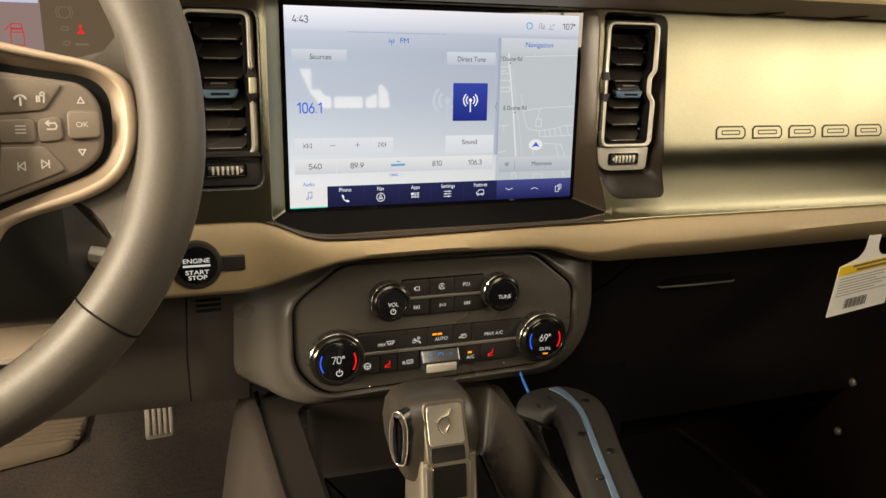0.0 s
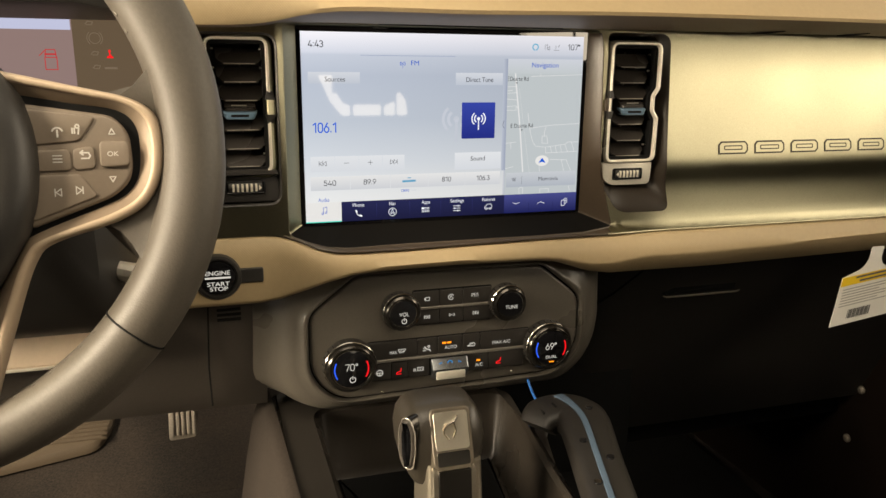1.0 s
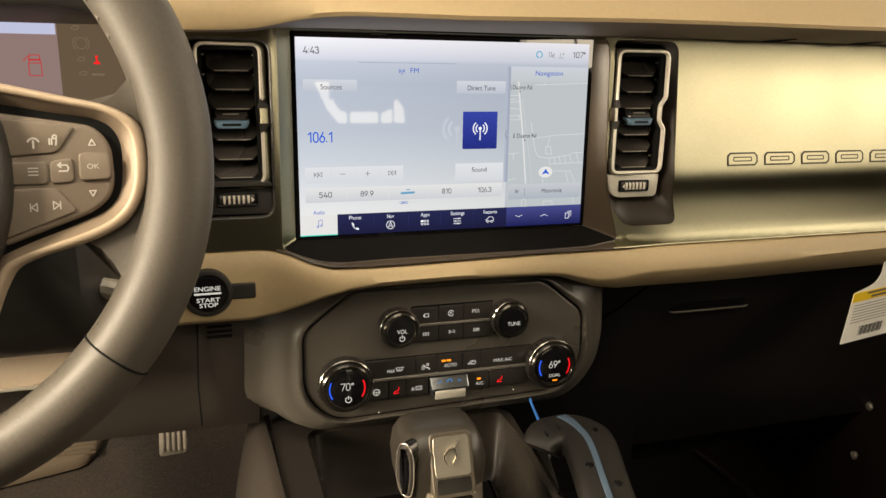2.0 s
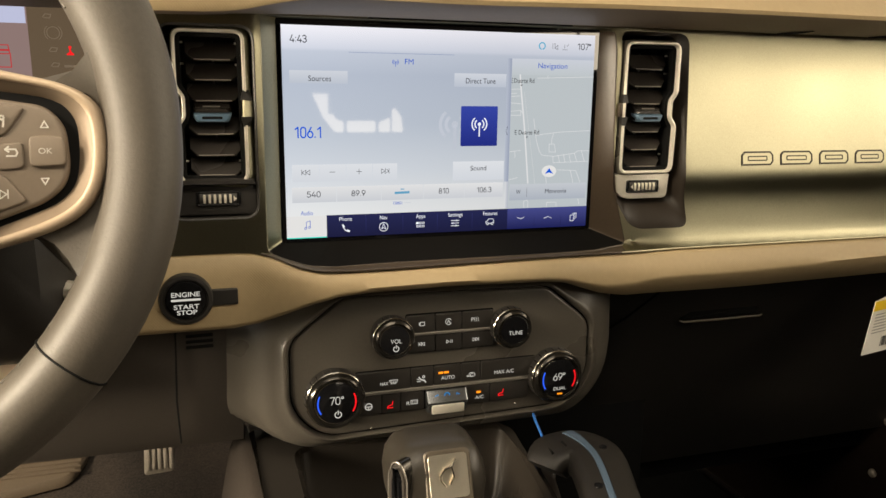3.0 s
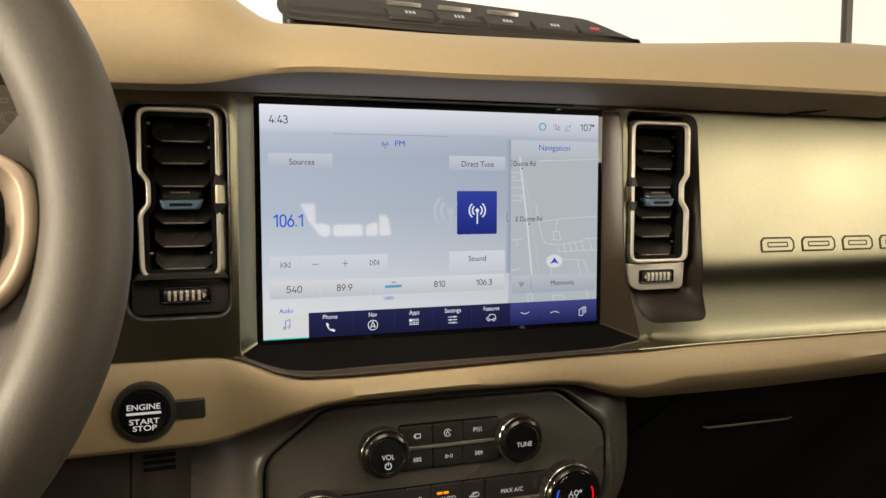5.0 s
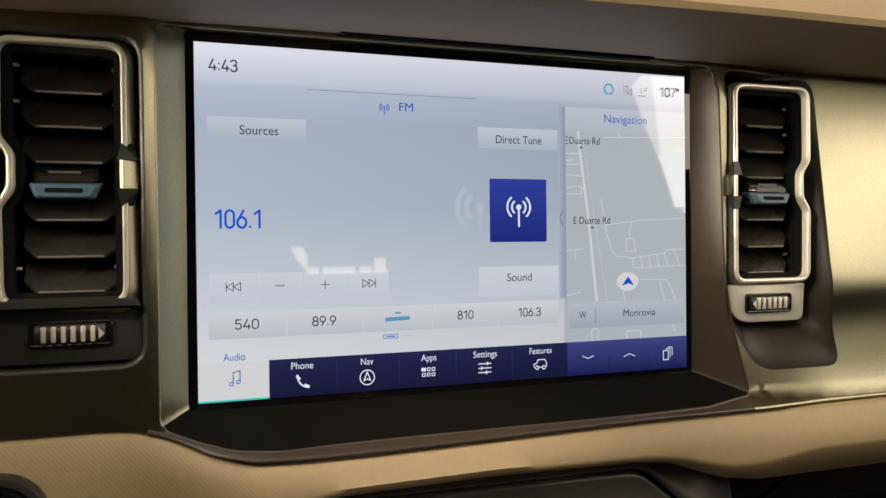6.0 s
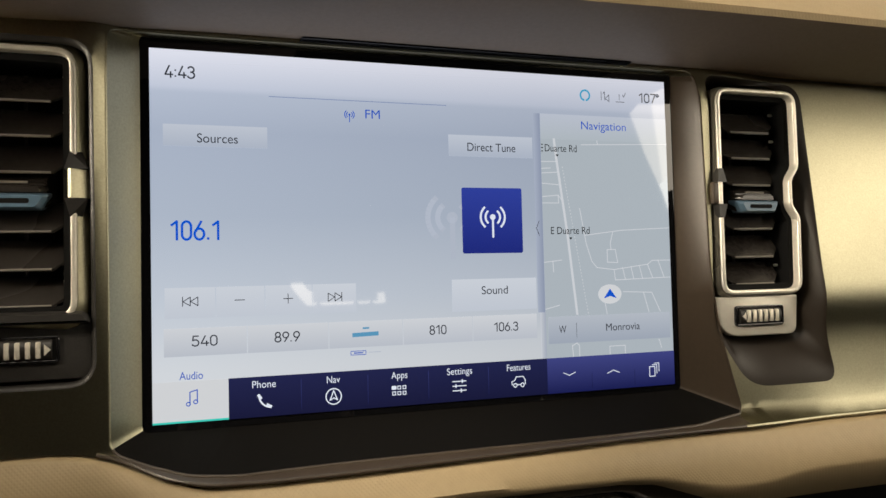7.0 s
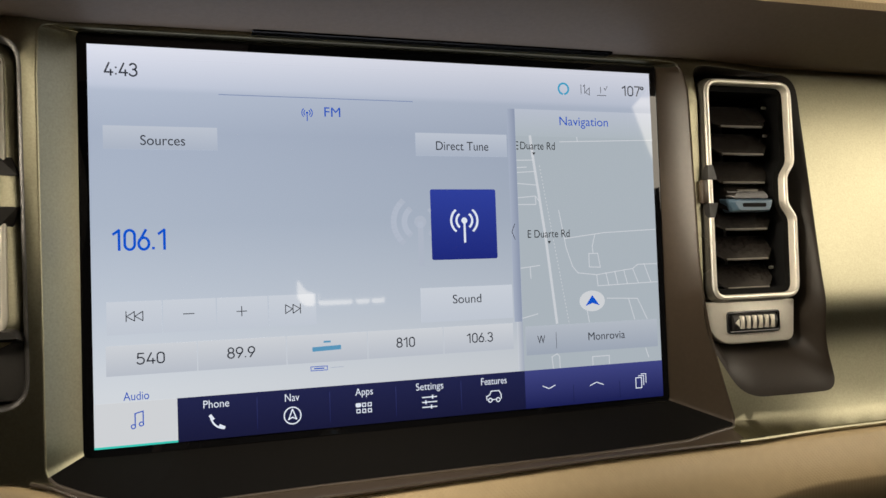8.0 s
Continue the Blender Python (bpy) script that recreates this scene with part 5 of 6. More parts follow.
for s, text in ((-1, "70\u00b0"), (1, "69\u00b0")):
    cx, cz = s * 0.0970, 0.5905
    ps = [(digits(text, cx - 0.0056, cz - 0.0013, cx + 0.0046, 0.0062), WHITE), (stroke(arc(cx, cz, 0.0152, 155, 212, 12), 0.0012, KY), BLUE_LIGHT), (stroke(arc(cx, cz, 0.0152, -32, 25, 12), 0.0012, KY), RED)]
    if s < 0:
        ps.append((power(cx + 0.0008, cz - 0.0102, 0.0026), WHITE))
    else:
        ps += [(letters("DUAL", cx - 0.005, cz - 0.0105, cx + 0.0065, 0.0030, KY, 0.001), WHITE), (stroke([(cx - 0.001, cz - 0.0140), (cx + 0.003, cz - 0.0140)], 0.0013, KY), ORANGE)]
    knob(cx, cz, 0.0243, 0.0178, 24, ps)
for x, z in ((-0.0665, 0.5585), (0.062, 0.5655)):
    part("glint_dot", lathe([(0.0012, F - 0.0015), (0.0006, F - 0.0022)], x, z, 10), CHROME, clim)
under(clim)

# ---- start button ----
stb = thing("start_button", (-0.205, -0.01, 0.66), "round black start button in a black collar on tan trim", "start button")
SX, SZ, S0 = -0.2060, 0.6803, -0.0115
part("collar", lathe([(0.0195, S0 + 0.006), (0.0195, S0 - 0.0030), (0.0185, S0 - 0.0045), (0.0160, S0 - 0.0050), (0.0150, S0 - 0.0035)], SX, SZ, 48), BLACK, stb, "black collar")
part("collar_tail", plate(rounded(rect(SX + 0.014, SX + 0.0375, SZ - 0.0065, SZ + 0.0060), 0.0015, 3), S0 - 0.0030, S0 + 0.006, 0.0010), BLACK, stb, "black keeper beside the collar")
cap = part("push_cap", lathe([(0.0145, S0), (0.0145, S0 - 0.0045), (0.0138, S0 - 0.0056), (0.0100, S0 - 0.0060)], SX, SZ, 44), PIANO, stb, "gloss black push cap")
TY = S0 - 0.0062
for text, x0, z0, x1, c in (("ENGINE", SX - 0.0100, SZ + 0.0028, SX + 0.0100, 0.0036), ("START", SX - 0.0088, SZ - 0.0065, SX + 0.0092, 0.0034), ("STOP", SX - 0.0068, SZ - 0.0108, SX + 0.0075, 0.0034)):
    part("legend", letters(text, x0, z0, x1, c, TY, 0.012), WHITE, cap)
part("legend_bar", stroke([(SX - 0.0098, SZ + 0.0004), (SX + 0.0098, SZ + 0.0004)], 0.0016, TY), WHITE, cap)
under(stb)


# ---- steering wheel ----
WC, TILT_W, WR = Vector((-0.381, -0.187, 0.810)), 0.189, 0.1668
WU, WV = Vector((1, 0, 0)), Vector((0, math.sin(TILT_W), math.cos(TILT_W)))
WN = WU.cross(WV)  # towards the front of the car or the driver
if WN.y > 0:
    WN = -WN


def on_wheel(u, v, n=0.0):
    return tuple(WC + WU * u + WV * v + WN * n)


swl = thing("steering_wheel", tuple(WC), "black leather steering wheel with tan metallic spokes and buttons", "steering wheel")


def rim_radius(a):
    """The rim is thicker at its grips."""
    d = math.degrees(a) % 360
    d = d - 360 if d > 180 else d
    grip = math.exp(-((abs(d) - 25) / 40) ** 2)
    return 0.0160 + 0.0027 * grip


def rim_part(a0, a1, n):
    rings = []
    for i in range(n + 1):
        a = radians(a0 + (a1 - a0) * i / n)
        r = rim_radius(a)
        ring = []
        for k in range(20):
            q = 2 * math.pi * k / 20
            rr = WR + r * math.cos(q)
            ring.append(on_wheel(rr * math.cos(a), rr * math.sin(a), r * 1.02 * math.sin(q)))
        rings.append(ring)
    return loft(rings, cap0=True, cap1=True)


rim = part("rim", rim_part(-39.1, 219.1, 96), LEATHER, swl, "black leather rim")
part("lower_rim", rim_part(-140.5, -39.5, 50), LEATHER, swl, "black leather lower rim section")
for a in (-39.3, 219.3):
    b = bmesh.new()
    ar = radians(a)
    tube([on_wheel((WR + (rim_radius(ar) + 0.0002) * math.cos(q)) * math.cos(ar), (WR + (rim_radius(ar) + 0.0002) * math.cos(q)) * math.sin(ar), (rim_radius(ar) + 0.0003) * math.sin(q)) for q in np.linspace(0, 2 * math.pi, 25)], 0.0006, 6, b)
    part("rim_seam", b, VOID, rim)
b = bmesh.new()
for i in range(76):
    a = radians(-120 + i * 4.0)
    if 0 < (math.degrees(a) + 360) % 360 < 24 or 324 < (math.degrees(a) + 360) % 360:
        continue
    r = rim_radius(a)
    for q in (2.75,):
        rr = WR + (r + 0.0003) * math.cos(q)
        tube([on_wheel(rr * math.cos(a), rr * math.sin(a), (r + 0.0003) * math.sin(q)), on_wheel(rr * math.cos(a + 0.022), rr * math.sin(a + 0.022), (r + 0.0003) * math.sin(q + 0.12))], 0.0005, 5, b)
tagged(part("rim_stitching", b, STITCH, rim), kind="stuff")

TAN_BEVEL = mat("brown_metallic_bevel", (0.25, 0.19, 0.135), 0.42, metal=0.2, vary=0.05)


def spread(rows, k=4):
    """Extra rows between rows of numbers, on a smooth curve."""
    out = []
    for i in range(len(rows) - 1):
        p = [np.array(rows[max(0, min(len(rows) - 1, i + d))], float) for d in (-1, 0, 1, 2)]
        for t in np.arange(k) / k:
            out.append(tuple(0.5 * (2 * p[1] + (p[2] - p[0]) * t + (2 * p[0] - 5 * p[1] + 4 * p[2] - p[3]) * t * t + (3 * p[1] - p[0] - 3 * p[2] + p[3]) * t ** 3)))
    return out + [tuple(rows[-1])]


TANMETAL = mat("tan_metallic_trim", (0.47, 0.365, 0.26), 0.42, metal=0.2, vary=0.05)


def wheel_plate(outline, n0, n1, soft=0.0, bm=None):
    """A plate in the wheel's plane, its face towards the driver at n1."""
    rings = [[on_wheel(u, v, n0) for u, v in outline]]
    for a in (0, 30, 60, 90) if soft else (90,):
        c, s = math.cos(radians(a)), math.sin(radians(a))
        o = inset(outline, soft * (1 - c)) if soft else outline
        rings.append([on_wheel(u, v, n1 - soft * (1 - s)) for u, v in o])
    return loft(rings, cap0=True, cap1=True, bm=bm)


def mirrored(o, s):
    return [(s * u, v) for u, v in o]


RIB_OUT = [(0.071, 0.040), (0.111, 0.031), (0.134, 0.0255), (0.147, 0.017), (0.151, 0.003), (0.1495, -0.016), (0.142, -0.032), (0.125, -0.043), (0.092, -0.053), (0.081, -0.063), (0.070, -0.093), (0.052, -0.152)]
RIB_IN = [(0.069, 0.0275), (0.103, 0.0215), (0.127, 0.0175), (0.1355, 0.0085), (0.1365, -0.006), (0.1345, -0.0195), (0.128, -0.0275), (0.116, -0.033), (0.084, -0.046), (0.073, -0.054), (0.062, -0.078), (0.040, -0.140)]


def spoke_web(s):
    """The leather skin between a spoke's frame and the rim, hollowed in at its two ends."""
    inner_edge = spread([(0.108, 0.0320), (0.133, 0.0262), (0.1465, 0.0175), (0.1500, 0.003), (0.1485, -0.016), (0.142, -0.031), (0.128, -0.0415), (0.112, -0.0470)], 3)
    rings, last = [], len(inner_edge) - 1
    for i, (u, v) in enumerate(inner_edge):
        k = i / last
        a = radians(18 - 46 * k)
        ru, rv = (WR - 0.009) * math.cos(a), (WR - 0.009) * math.sin(a)
        sag = -0.014 * max(0.0, 1 - 4 * k) + 0.012 * max(0.0, 4 * k - 3)
        row = [(u + (ru - u) * q, v + (rv - v) * q + sag * 4 * q * (1 - q), n) for q, n in ((0.0, 0.0040), (0.12, 0.0048), (0.3, 0.0050), (0.5, 0.0052), (0.7, 0.0062), (0.88, 0.0085), (1.0, 0.0120))]
        rings.append([on_wheel(s * x, z, n) for x, z, n in row] + [on_wheel(s * x, z, -0.008) for x, z, n in reversed(row)])
    return loft(rings, cap0=True, cap1=True)


for s in (1, -1):
    part("spoke_web", spoke_web(s), LEATHER, swl, "leather spoke web", 60)
    for name, cuts, m, label in (("spoke_frame", ((0.0, -0.004), (0.0, 0.0060), (0.06, 0.0092), (0.14, 0.0102), (0.32, 0.0104), (0.40, 0.0098), (0.43, 0.0085)), TANMETAL, "tan metallic spoke frame"), ("frame_bevel", ((0.42, 0.0088), (0.90, 0.0036), (0.98, 0.0022), (1.0, 0.0010), (1.0, -0.004)), TAN_BEVEL, "darker inner bevel of the spoke frame")):
        rings = [[(uo + (ui - uo) * q, vo + (vi - vo) * q, n) for q, n in cuts] for (uo, vo), (ui, vi) in zip(RIB_OUT, RIB_IN)]
        fine = [[on_wheel(s * u, v, n) for u, v, n in zip(row[0::3], row[1::3], row[2::3])] for row in spread([[c for p in ring for c in p] for ring in rings])]
        part(name, loft(fine, closed=False), m, swl, label, 50)
    part("spoke_well", wheel_plate(rounded(mirrored([(0.066, 0.034), (0.128, 0.021), (0.140, 0.008), (0.140, -0.018), (0.130, -0.030), (0.084, -0.048), (0.062, -0.060)], s), 0.006, 4), -0.006, 0.004), VOID, swl)
    po = rounded(mirrored([(0.080, 0.0225), (0.126, 0.0155), (0.1335, 0.006), (0.1345, -0.012), (0.1325, -0.021), (0.124, -0.029), (0.080, -0.0455)], s), [0.003, 0.006, 0.006, 0.006, 0.006, 0.006, 0.004], 6)
    pod = part("button_pod", wheel_plate(po, 0.0, 0.0080, 0.0022), BUTTON, swl, "brown-grey rubber button pod")
    for o in ([(0.082, 0.0195), (0.1175, 0.0145), (0.1085, 0.0015), (0.082, -0.0005)], [(0.082, -0.003), (0.1035, -0.0025), (0.1035, -0.0145), (0.082, -0.0145)], [(0.082, -0.0165), (0.107, -0.016), (0.1165, -0.0285), (0.082, -0.0415)], [(0.1045, -0.0025), (0.1155, -0.001), (0.1160, -0.0135), (0.1045, -0.0145)]):
        part("rocker", wheel_plate(rounded(mirrored(o, s), 0.003, 4), 0.004, 0.0092, 0.0010), BUTTON, pod)
    pod_r = pod if s > 0 else pod_r
    part("centre_key", wheel_plate(rounded(mirrored([(0.1182, 0.0015), (0.1335, 0.0010), (0.1335, -0.0125), (0.1182, -0.0130)], s), 0.003, 4), 0.004, 0.0102, 0.0010), BUTTON, pod)

WS = 0.0101


def wheel_sign(paths, w, n=WS, parent=None):
    b = bmesh.new()
    ends = [q for p in paths for q in p]
    mid = Vector((sum(q[0] for q in ends) / len(ends), sum(q[1] for q in ends) / len(ends)))
    for p in paths:
        for a, c in zip(p, p[1:]):
            a, c = mid + (Vector(a) - mid) * 0.78, mid + (Vector(c) - mid) * 0.78
            d = (c - a).normalized()
            e, k = d * w * 0.35, Vector((-d.y, d.x)) * w / 2
            b.faces.new([b.verts.new(on_wheel(q.x, q.y, n)) for q in (a - e - k, c + e - k, c + e + k, a - e + k)])
    part("legend", b, PRINT, parent or pod_r)


wheel_sign([arc(0.098, 0.0058, 0.0034, 20, 160, 8), [(0.098, 0.0075), (0.098, 0.0030)]], 0.0009)
wheel_sign([arc(0.1080, 0.0098, 0.0012, 0, 360, 8), [(0.1090, 0.0082), (0.1085, 0.0045)], [(0.1048, 0.0085), (0.1048, 0.0050)], [(0.1062, 0.0085), (0.1062, 0.0050)]], 0.0008)
wheel_sign([[(0.1230, 0.0050), (0.1270, 0.0050), (0.1250, 0.0088), (0.1230, 0.0050)]], 0.0006, 0.0084)
wheel_sign([[(0.1220, -0.0180), (0.1260, -0.0180), (0.1240, -0.0216), (0.1220, -0.0180)]], 0.0006, 0.0084)
wheel_sign([[(0.0942, z), (0.0998, z)] for z in (-0.0056, -0.0078, -0.0100)], 0.0006, 0.0094)
wheel_sign([[(0.1085, -0.0045), (0.1132, -0.0045), (0.1142, -0.0066), (0.1132, -0.0084), (0.1085, -0.0084)], [(0.1096, -0.0030), (0.1078, -0.0045), (0.1096, -0.0060)]], 0.0008, 0.0094)
wheel_sign([[(0.0942, -0.0236), (0.0942, -0.0284)], [(0.0982, -0.0234), (0.0948, -0.0260), (0.0982, -0.0286), (0.0982, -0.0234)]], 0.0006, 0.0094)
wheel_sign([[(0.1090, -0.0228), (0.1090, -0.0276)], [(0.1048, -0.0226), (0.1084, -0.0252), (0.1048, -0.0278), (0.1048, -0.0226)]], 0.0006, 0.0094)
b = letters("OK", 0.1222, -0.0070, 0.1280, 0.0026, 0.0)
for v in b.verts:
    v.co = on_wheel(v.co.x, v.co.z, 0.0104)
part("legend", b, PRINT, pod_r)
hub = rounded([(-0.072, 0.055), (0.060, 0.055), (0.084, 0.024), (0.089, -0.008), (0.085, -0.040), (0.062, -0.080), (0.030, -0.105), (-0.030, -0.105), (-0.062, -0.080), (-0.085, -0.040), (-0.089, -0.008), (-0.084, 0.024)], 0.018, 5)
part("airbag_cover", wheel_plate(hub, -0.02, 0.024, 0.014), BLACK, swl, "black airbag cover")
part("centre_badge", wheel_plate(rounded([(-0.022, 0.012), (0.022, 0.012), (0.022, -0.012), (-0.022, -0.012)], 0.008, 5), 0.02, 0.028, 0.001), SILVER, swl)
under(swl)

# ---- steering column ----
col = thing("steering_column", (-0.381, 0.0, 0.66), "black plastic steering column shroud", "steering column")
rings = []
for y, w, z0, z1 in ((-0.125, 0.080, 0.729, 0.808), (-0.115, 0.100, 0.697, 0.816), (-0.095, 0.110, 0.674, 0.818), (-0.06, 0.116, 0.657, 0.818), (0.0, 0.116, 0.640, 0.815), (0.05, 0.116, 0.632, 0.810)):
    rings.append([(x, y, z) for x, z in rounded([(-0.381 - w, z0), (-0.381 + w, z0), (-0.381 + w * 0.98, z1), (-0.381 - w * 0.98, z1)], 0.022, 5)])
part("shroud", loft(rings, cap0=True, cap1=True), GLOVE, col)
part("stalk", tube([(-0.285, -0.085, 0.714), (-0.262, -0.095, 0.710), (-0.236, -0.100, 0.706)], [0.006, 0.0075, 0.006], 10), SILVER, col, "grey column lever")
part("shaft", tube([(-0.381, -0.16, 0.80), (-0.381, -0.10, 0.79)], 0.035, 20), GLOVE, col)
under(col)

# ---- instrument cluster ----
clu = thing("instrument_cluster", (-0.40, 0.09, 0.72), "wide instrument display with lilac-grey page and warning lamps", "instrument cluster")
# brown glow added in place of veiling glare on the dark cluster face
SMOKE_GLOW = lit("smoked_panel_glow", (0.38, 0.32, 0.25), 0.9, 0.25)
part("cluster_back", box(-0.66, -0.245, 0.084, 0.10, 0.73, 0.93, 0.004), SMOKE_GLOW, clu, "dark cluster face with a brown glow added as glare")
part("cluster_side", loft([[(-0.2425, 0.005, 0.735), (-0.2425, 0.005, 0.884), (-0.238, 0.005, 0.884), (-0.238, 0.005, 0.735)], [(-0.256, 0.086, 0.745), (-0.256, 0.086, 0.905), (-0.25, 0.086, 0.905), (-0.25, 0.086, 0.745)]], cap0=True, cap1=True), BAND, clu, "brown side wall of the cluster well")
part("cluster_brow", loft([[(-0.66, 0.0, 0.896), (-0.66, 0.09, 0.908), (-0.66, 0.09, 0.914), (-0.66, 0.0, 0.900)], [(-0.238, 0.0, 0.896), (-0.238, 0.09, 0.908), (-0.238, 0.09, 0.914), (-0.238, 0.0, 0.900)]], cap0=True, cap1=True), VOID, clu, "matt black brow over the cluster")
CY = 0.0838
LILAC = lit("lilac_page", (0.52, 0.44, 0.43), 1.0, 0.15)
PALE = lit("pale_lilac_band", (0.70, 0.72, 0.83), 1.0, 0.15)
part("lit_page", plate(rounded(rect(-0.56, -0.3125, 0.792, 0.8945), 0.002, 3), CY, CY + 0.003), LILAC, clu, "lilac-grey lit page")
part("lit_band", plate(rect(-0.56, -0.3135, 0.8805, 0.8938), CY - 0.0004, CY + 0.003), PALE, clu, "pale band on the page")
part("warning_panel", plate(rounded([(-0.3115, 0.792), (-0.258, 0.792), (-0.262, 0.888), (-0.268, 0.8935), (-0.3115, 0.8945)], [0.002, 0.004, 0.006, 0.004, 0.002], 4), CY - 0.0002, CY + 0.003), SMOKE_GLOW, clu, "smoked warning lamp panel with a glow added as glare")
RY = CY - 0.0008
b = stroke([(-0.3355, 0.8575), (-0.3355, 0.8475), (-0.3262, 0.8475), (-0.3262, 0.8575), (-0.3355, 0.8575)], 0.0007, RY)
stroke([(-0.3350, 0.8575), (-0.3345, 0.8640), (-0.3272, 0.8640), (-0.3265, 0.8575)], 0.0007, RY, b)
stroke([(-0.3395, 0.8590), (-0.3352, 0.8630)], 0.0007, RY, b)
stroke([(-0.3350, 0.8602), (-0.3268, 0.8602)], 0.0014, RY, b)
part("open_door_sign", b, lit("dull_red_light", (0.78, 0.20, 0.22), 0.8), clu, "red open door sign")
b = stroke([(-0.2842, 0.8622), (-0.2840, 0.8595), (-0.2862, 0.8580), (-0.2820, 0.8580), (-0.2838, 0.8598)], 0.0012, RY)
stroke(arc(-0.2841, 0.8634, 0.0007, 0, 360, 8), 0.0008, RY, b)
part("belt_sign", b, RED, clu, "red belt warning lamp")
b = stroke(arc(-0.2950, 0.8740, 0.0045, 0, 360, 20), 0.0006, RY)
stroke(arc(-0.2950, 0.8740, 0.0062, 130, 230, 8), 0.0006, RY, b)
stroke(arc(-0.2950, 0.8740, 0.0062, -50, 50, 8), 0.0006, RY, b)
for x, z in ((-0.2985, 0.8865), (-0.2960, 0.8615), (-0.2955, 0.8500)):
    stroke([(x - 0.003, z - 0.001), (x - 0.001, z + 0.0015), (x + 0.003, z + 0.001), (x + 0.002, z - 0.0015), (x - 0.002, z - 0.0015)], 0.0007, RY, b)
stroke([(-0.2885, 0.8490), (-0.2795, 0.8490)], 0.0018, RY, b)
# printed signs given a faint glow, so they show on the glowing panel
part("unlit_signs", b, lit("grey_print_glow", (0.45, 0.39, 0.32), 0.9, 0.3), clu, "unlit grey warning signs with a faint glow added")
under(clu)

# ---- switch bank on the dash top ----
swb = thing("switch_bank", (0.04, 0.08, 0.94), "black switch bank on the tan dash top", "switch bank")


def bank(x, s, t):
    """A place on the bank: s from front to back, t up from its slope."""
    k = (x + 0.104) / 0.312
    return (x, 0.030 + 0.006 * k + s, 0.9440 - 0.002 * k + s * 0.80 + t)


base = rounded([(-0.108, 0.004), (0.192, 0.0), (0.152, 0.030), (-0.070, 0.044), (-0.108, 0.026)], [0.01, 0.004, 0.01, 0.01, 0.01], 4)
b = loft([[bank(x, s, -0.020) for x, s in base], [bank(x, s, 0.002) for x, s in base], [bank(x, s, 0.006) for x, s in inset(base, 0.003)]], cap0=True, cap1=True)
part("bank_body", b, RUBBER, swb, "black raised switch housing")
b = loft([[bank(x, s, 0.001) for x, s in inset(base, -0.004)], [bank(x, s, 0.003) for x, s in inset(base, -0.003)], [bank(x, s, 0.003) for x, s in inset(base, 0.001)]])
part("bank_lip", b, RUBBER, swb, "brown lip round the switches")
for i, (x0, x1) in enumerate(((-0.030, 0.006), (0.010, 0.046), (0.050, 0.089), (0.093, 0.131), (0.135, 0.163))):
    o = rounded([(x0, 0.0035), (x1, 0.0035), (x1 - 0.003, 0.0155), (x0 - 0.002, 0.0155)], 0.002, 3)
    key = part("switch_key", loft([[bank(x, s, 0.005) for x, s in o], [bank(x, s, 0.0078) for x, s in inset(o, 0.0008)]], cap0=True, cap1=True), RUBBER, swb, "rocker switch key")
    xm = (x0 + x1) / 2
    b = bmesh.new()
    for dx in (-0.003, 0.0, 0.003):
        b.faces.new([b.verts.new(bank(xm + dx + a, 0.0095 + c, 0.0081)) for a, c in ((-0.0012, -0.0018), (0.0012, -0.0018), (0.0009, 0.0018), (-0.0009, 0.0018))])
    part("legend", b, RED if i == 4 else WHITE, key)
for x0 in (-0.028, 0.014, 0.056):
    b = loft([[bank(x, s, 0.006) for x, s in rounded(rect(x0, x0 + 0.028, 0.0208, 0.0215), 0.001, 2)], [bank(x, s, 0.009) for x, s in rounded(rect(x0, x0 + 0.028, 0.0208, 0.0215), 0.001, 2)]], cap1=True)
    part("bright_bar", b, EDGE, swb)
under(swb)

# ---- centre console ----
con = thing("centre_console", (0, -0.3, 0.15), "dark grey centre console with an open tray", "console")
tray_o = rounded([(-0.125, 0.020), (0.066, 0.018), (0.056, -0.06), (0.040, -0.18), (0.040, -0.42), (-0.122, -0.42)], [0.02, 0.022, 0.05, 0.05, 0.02, 0.02], 6)
side = [(-0.166, 0.075), (0.066, 0.034), (0.068, -0.06), (0.050, -0.20), (0.050, -0.95), (-0.160, -0.95)]
con_o = rounded(side, 0.012, 6)
rings = [[(x * 1.0, y, 0.15) for x, y in con_o], [(x, y, 0.515) for x, y in con_o], [(x, y, 0.528) for x, y in inset(con_o, 0.002)], [(x, y, 0.532) for x, y in inset(con_o, 0.008)]]
TRAY = mat("tray_plastic", (0.026, 0.022, 0.018), 0.26, vary=0.12, bump=0.15, bump_scale=1700)
part("body", loft(rings), TRAY, con, "dark grey console body", 40)
part("tray_rim", loft([[(x, y, 0.532) for x, y in inset(con_o, 0.008)], [(x, y, 0.5325) for x, y in inset(tray_o, -0.004)]]), mat("matt_rim_plastic", (0.020, 0.017, 0.014), 0.65, spec=0.2, bump=0.2), con, "matt rim round the tray")
rings = [[(x, y, 0.5325) for x, y in inset(tray_o, -0.004)], [(x, y, 0.529) for x, y in tray_o], [(x, y, 0.47) for x, y in inset(tray_o, 0.007)], [(x, y, 0.462) for x, y in inset(tray_o, 0.013)]]
part("tray", loft(rings, cap1=True), TRAY, con, "dark open tray", 40)
part("tray_mat", loft([[(x, y, 0.4625) for x, y in inset(tray_o, 0.018)], [(x, y, 0.466) for x, y in inset(tray_o, 0.019)]], cap1=True), VOID, con, "black rubber tray mat")
rows = []
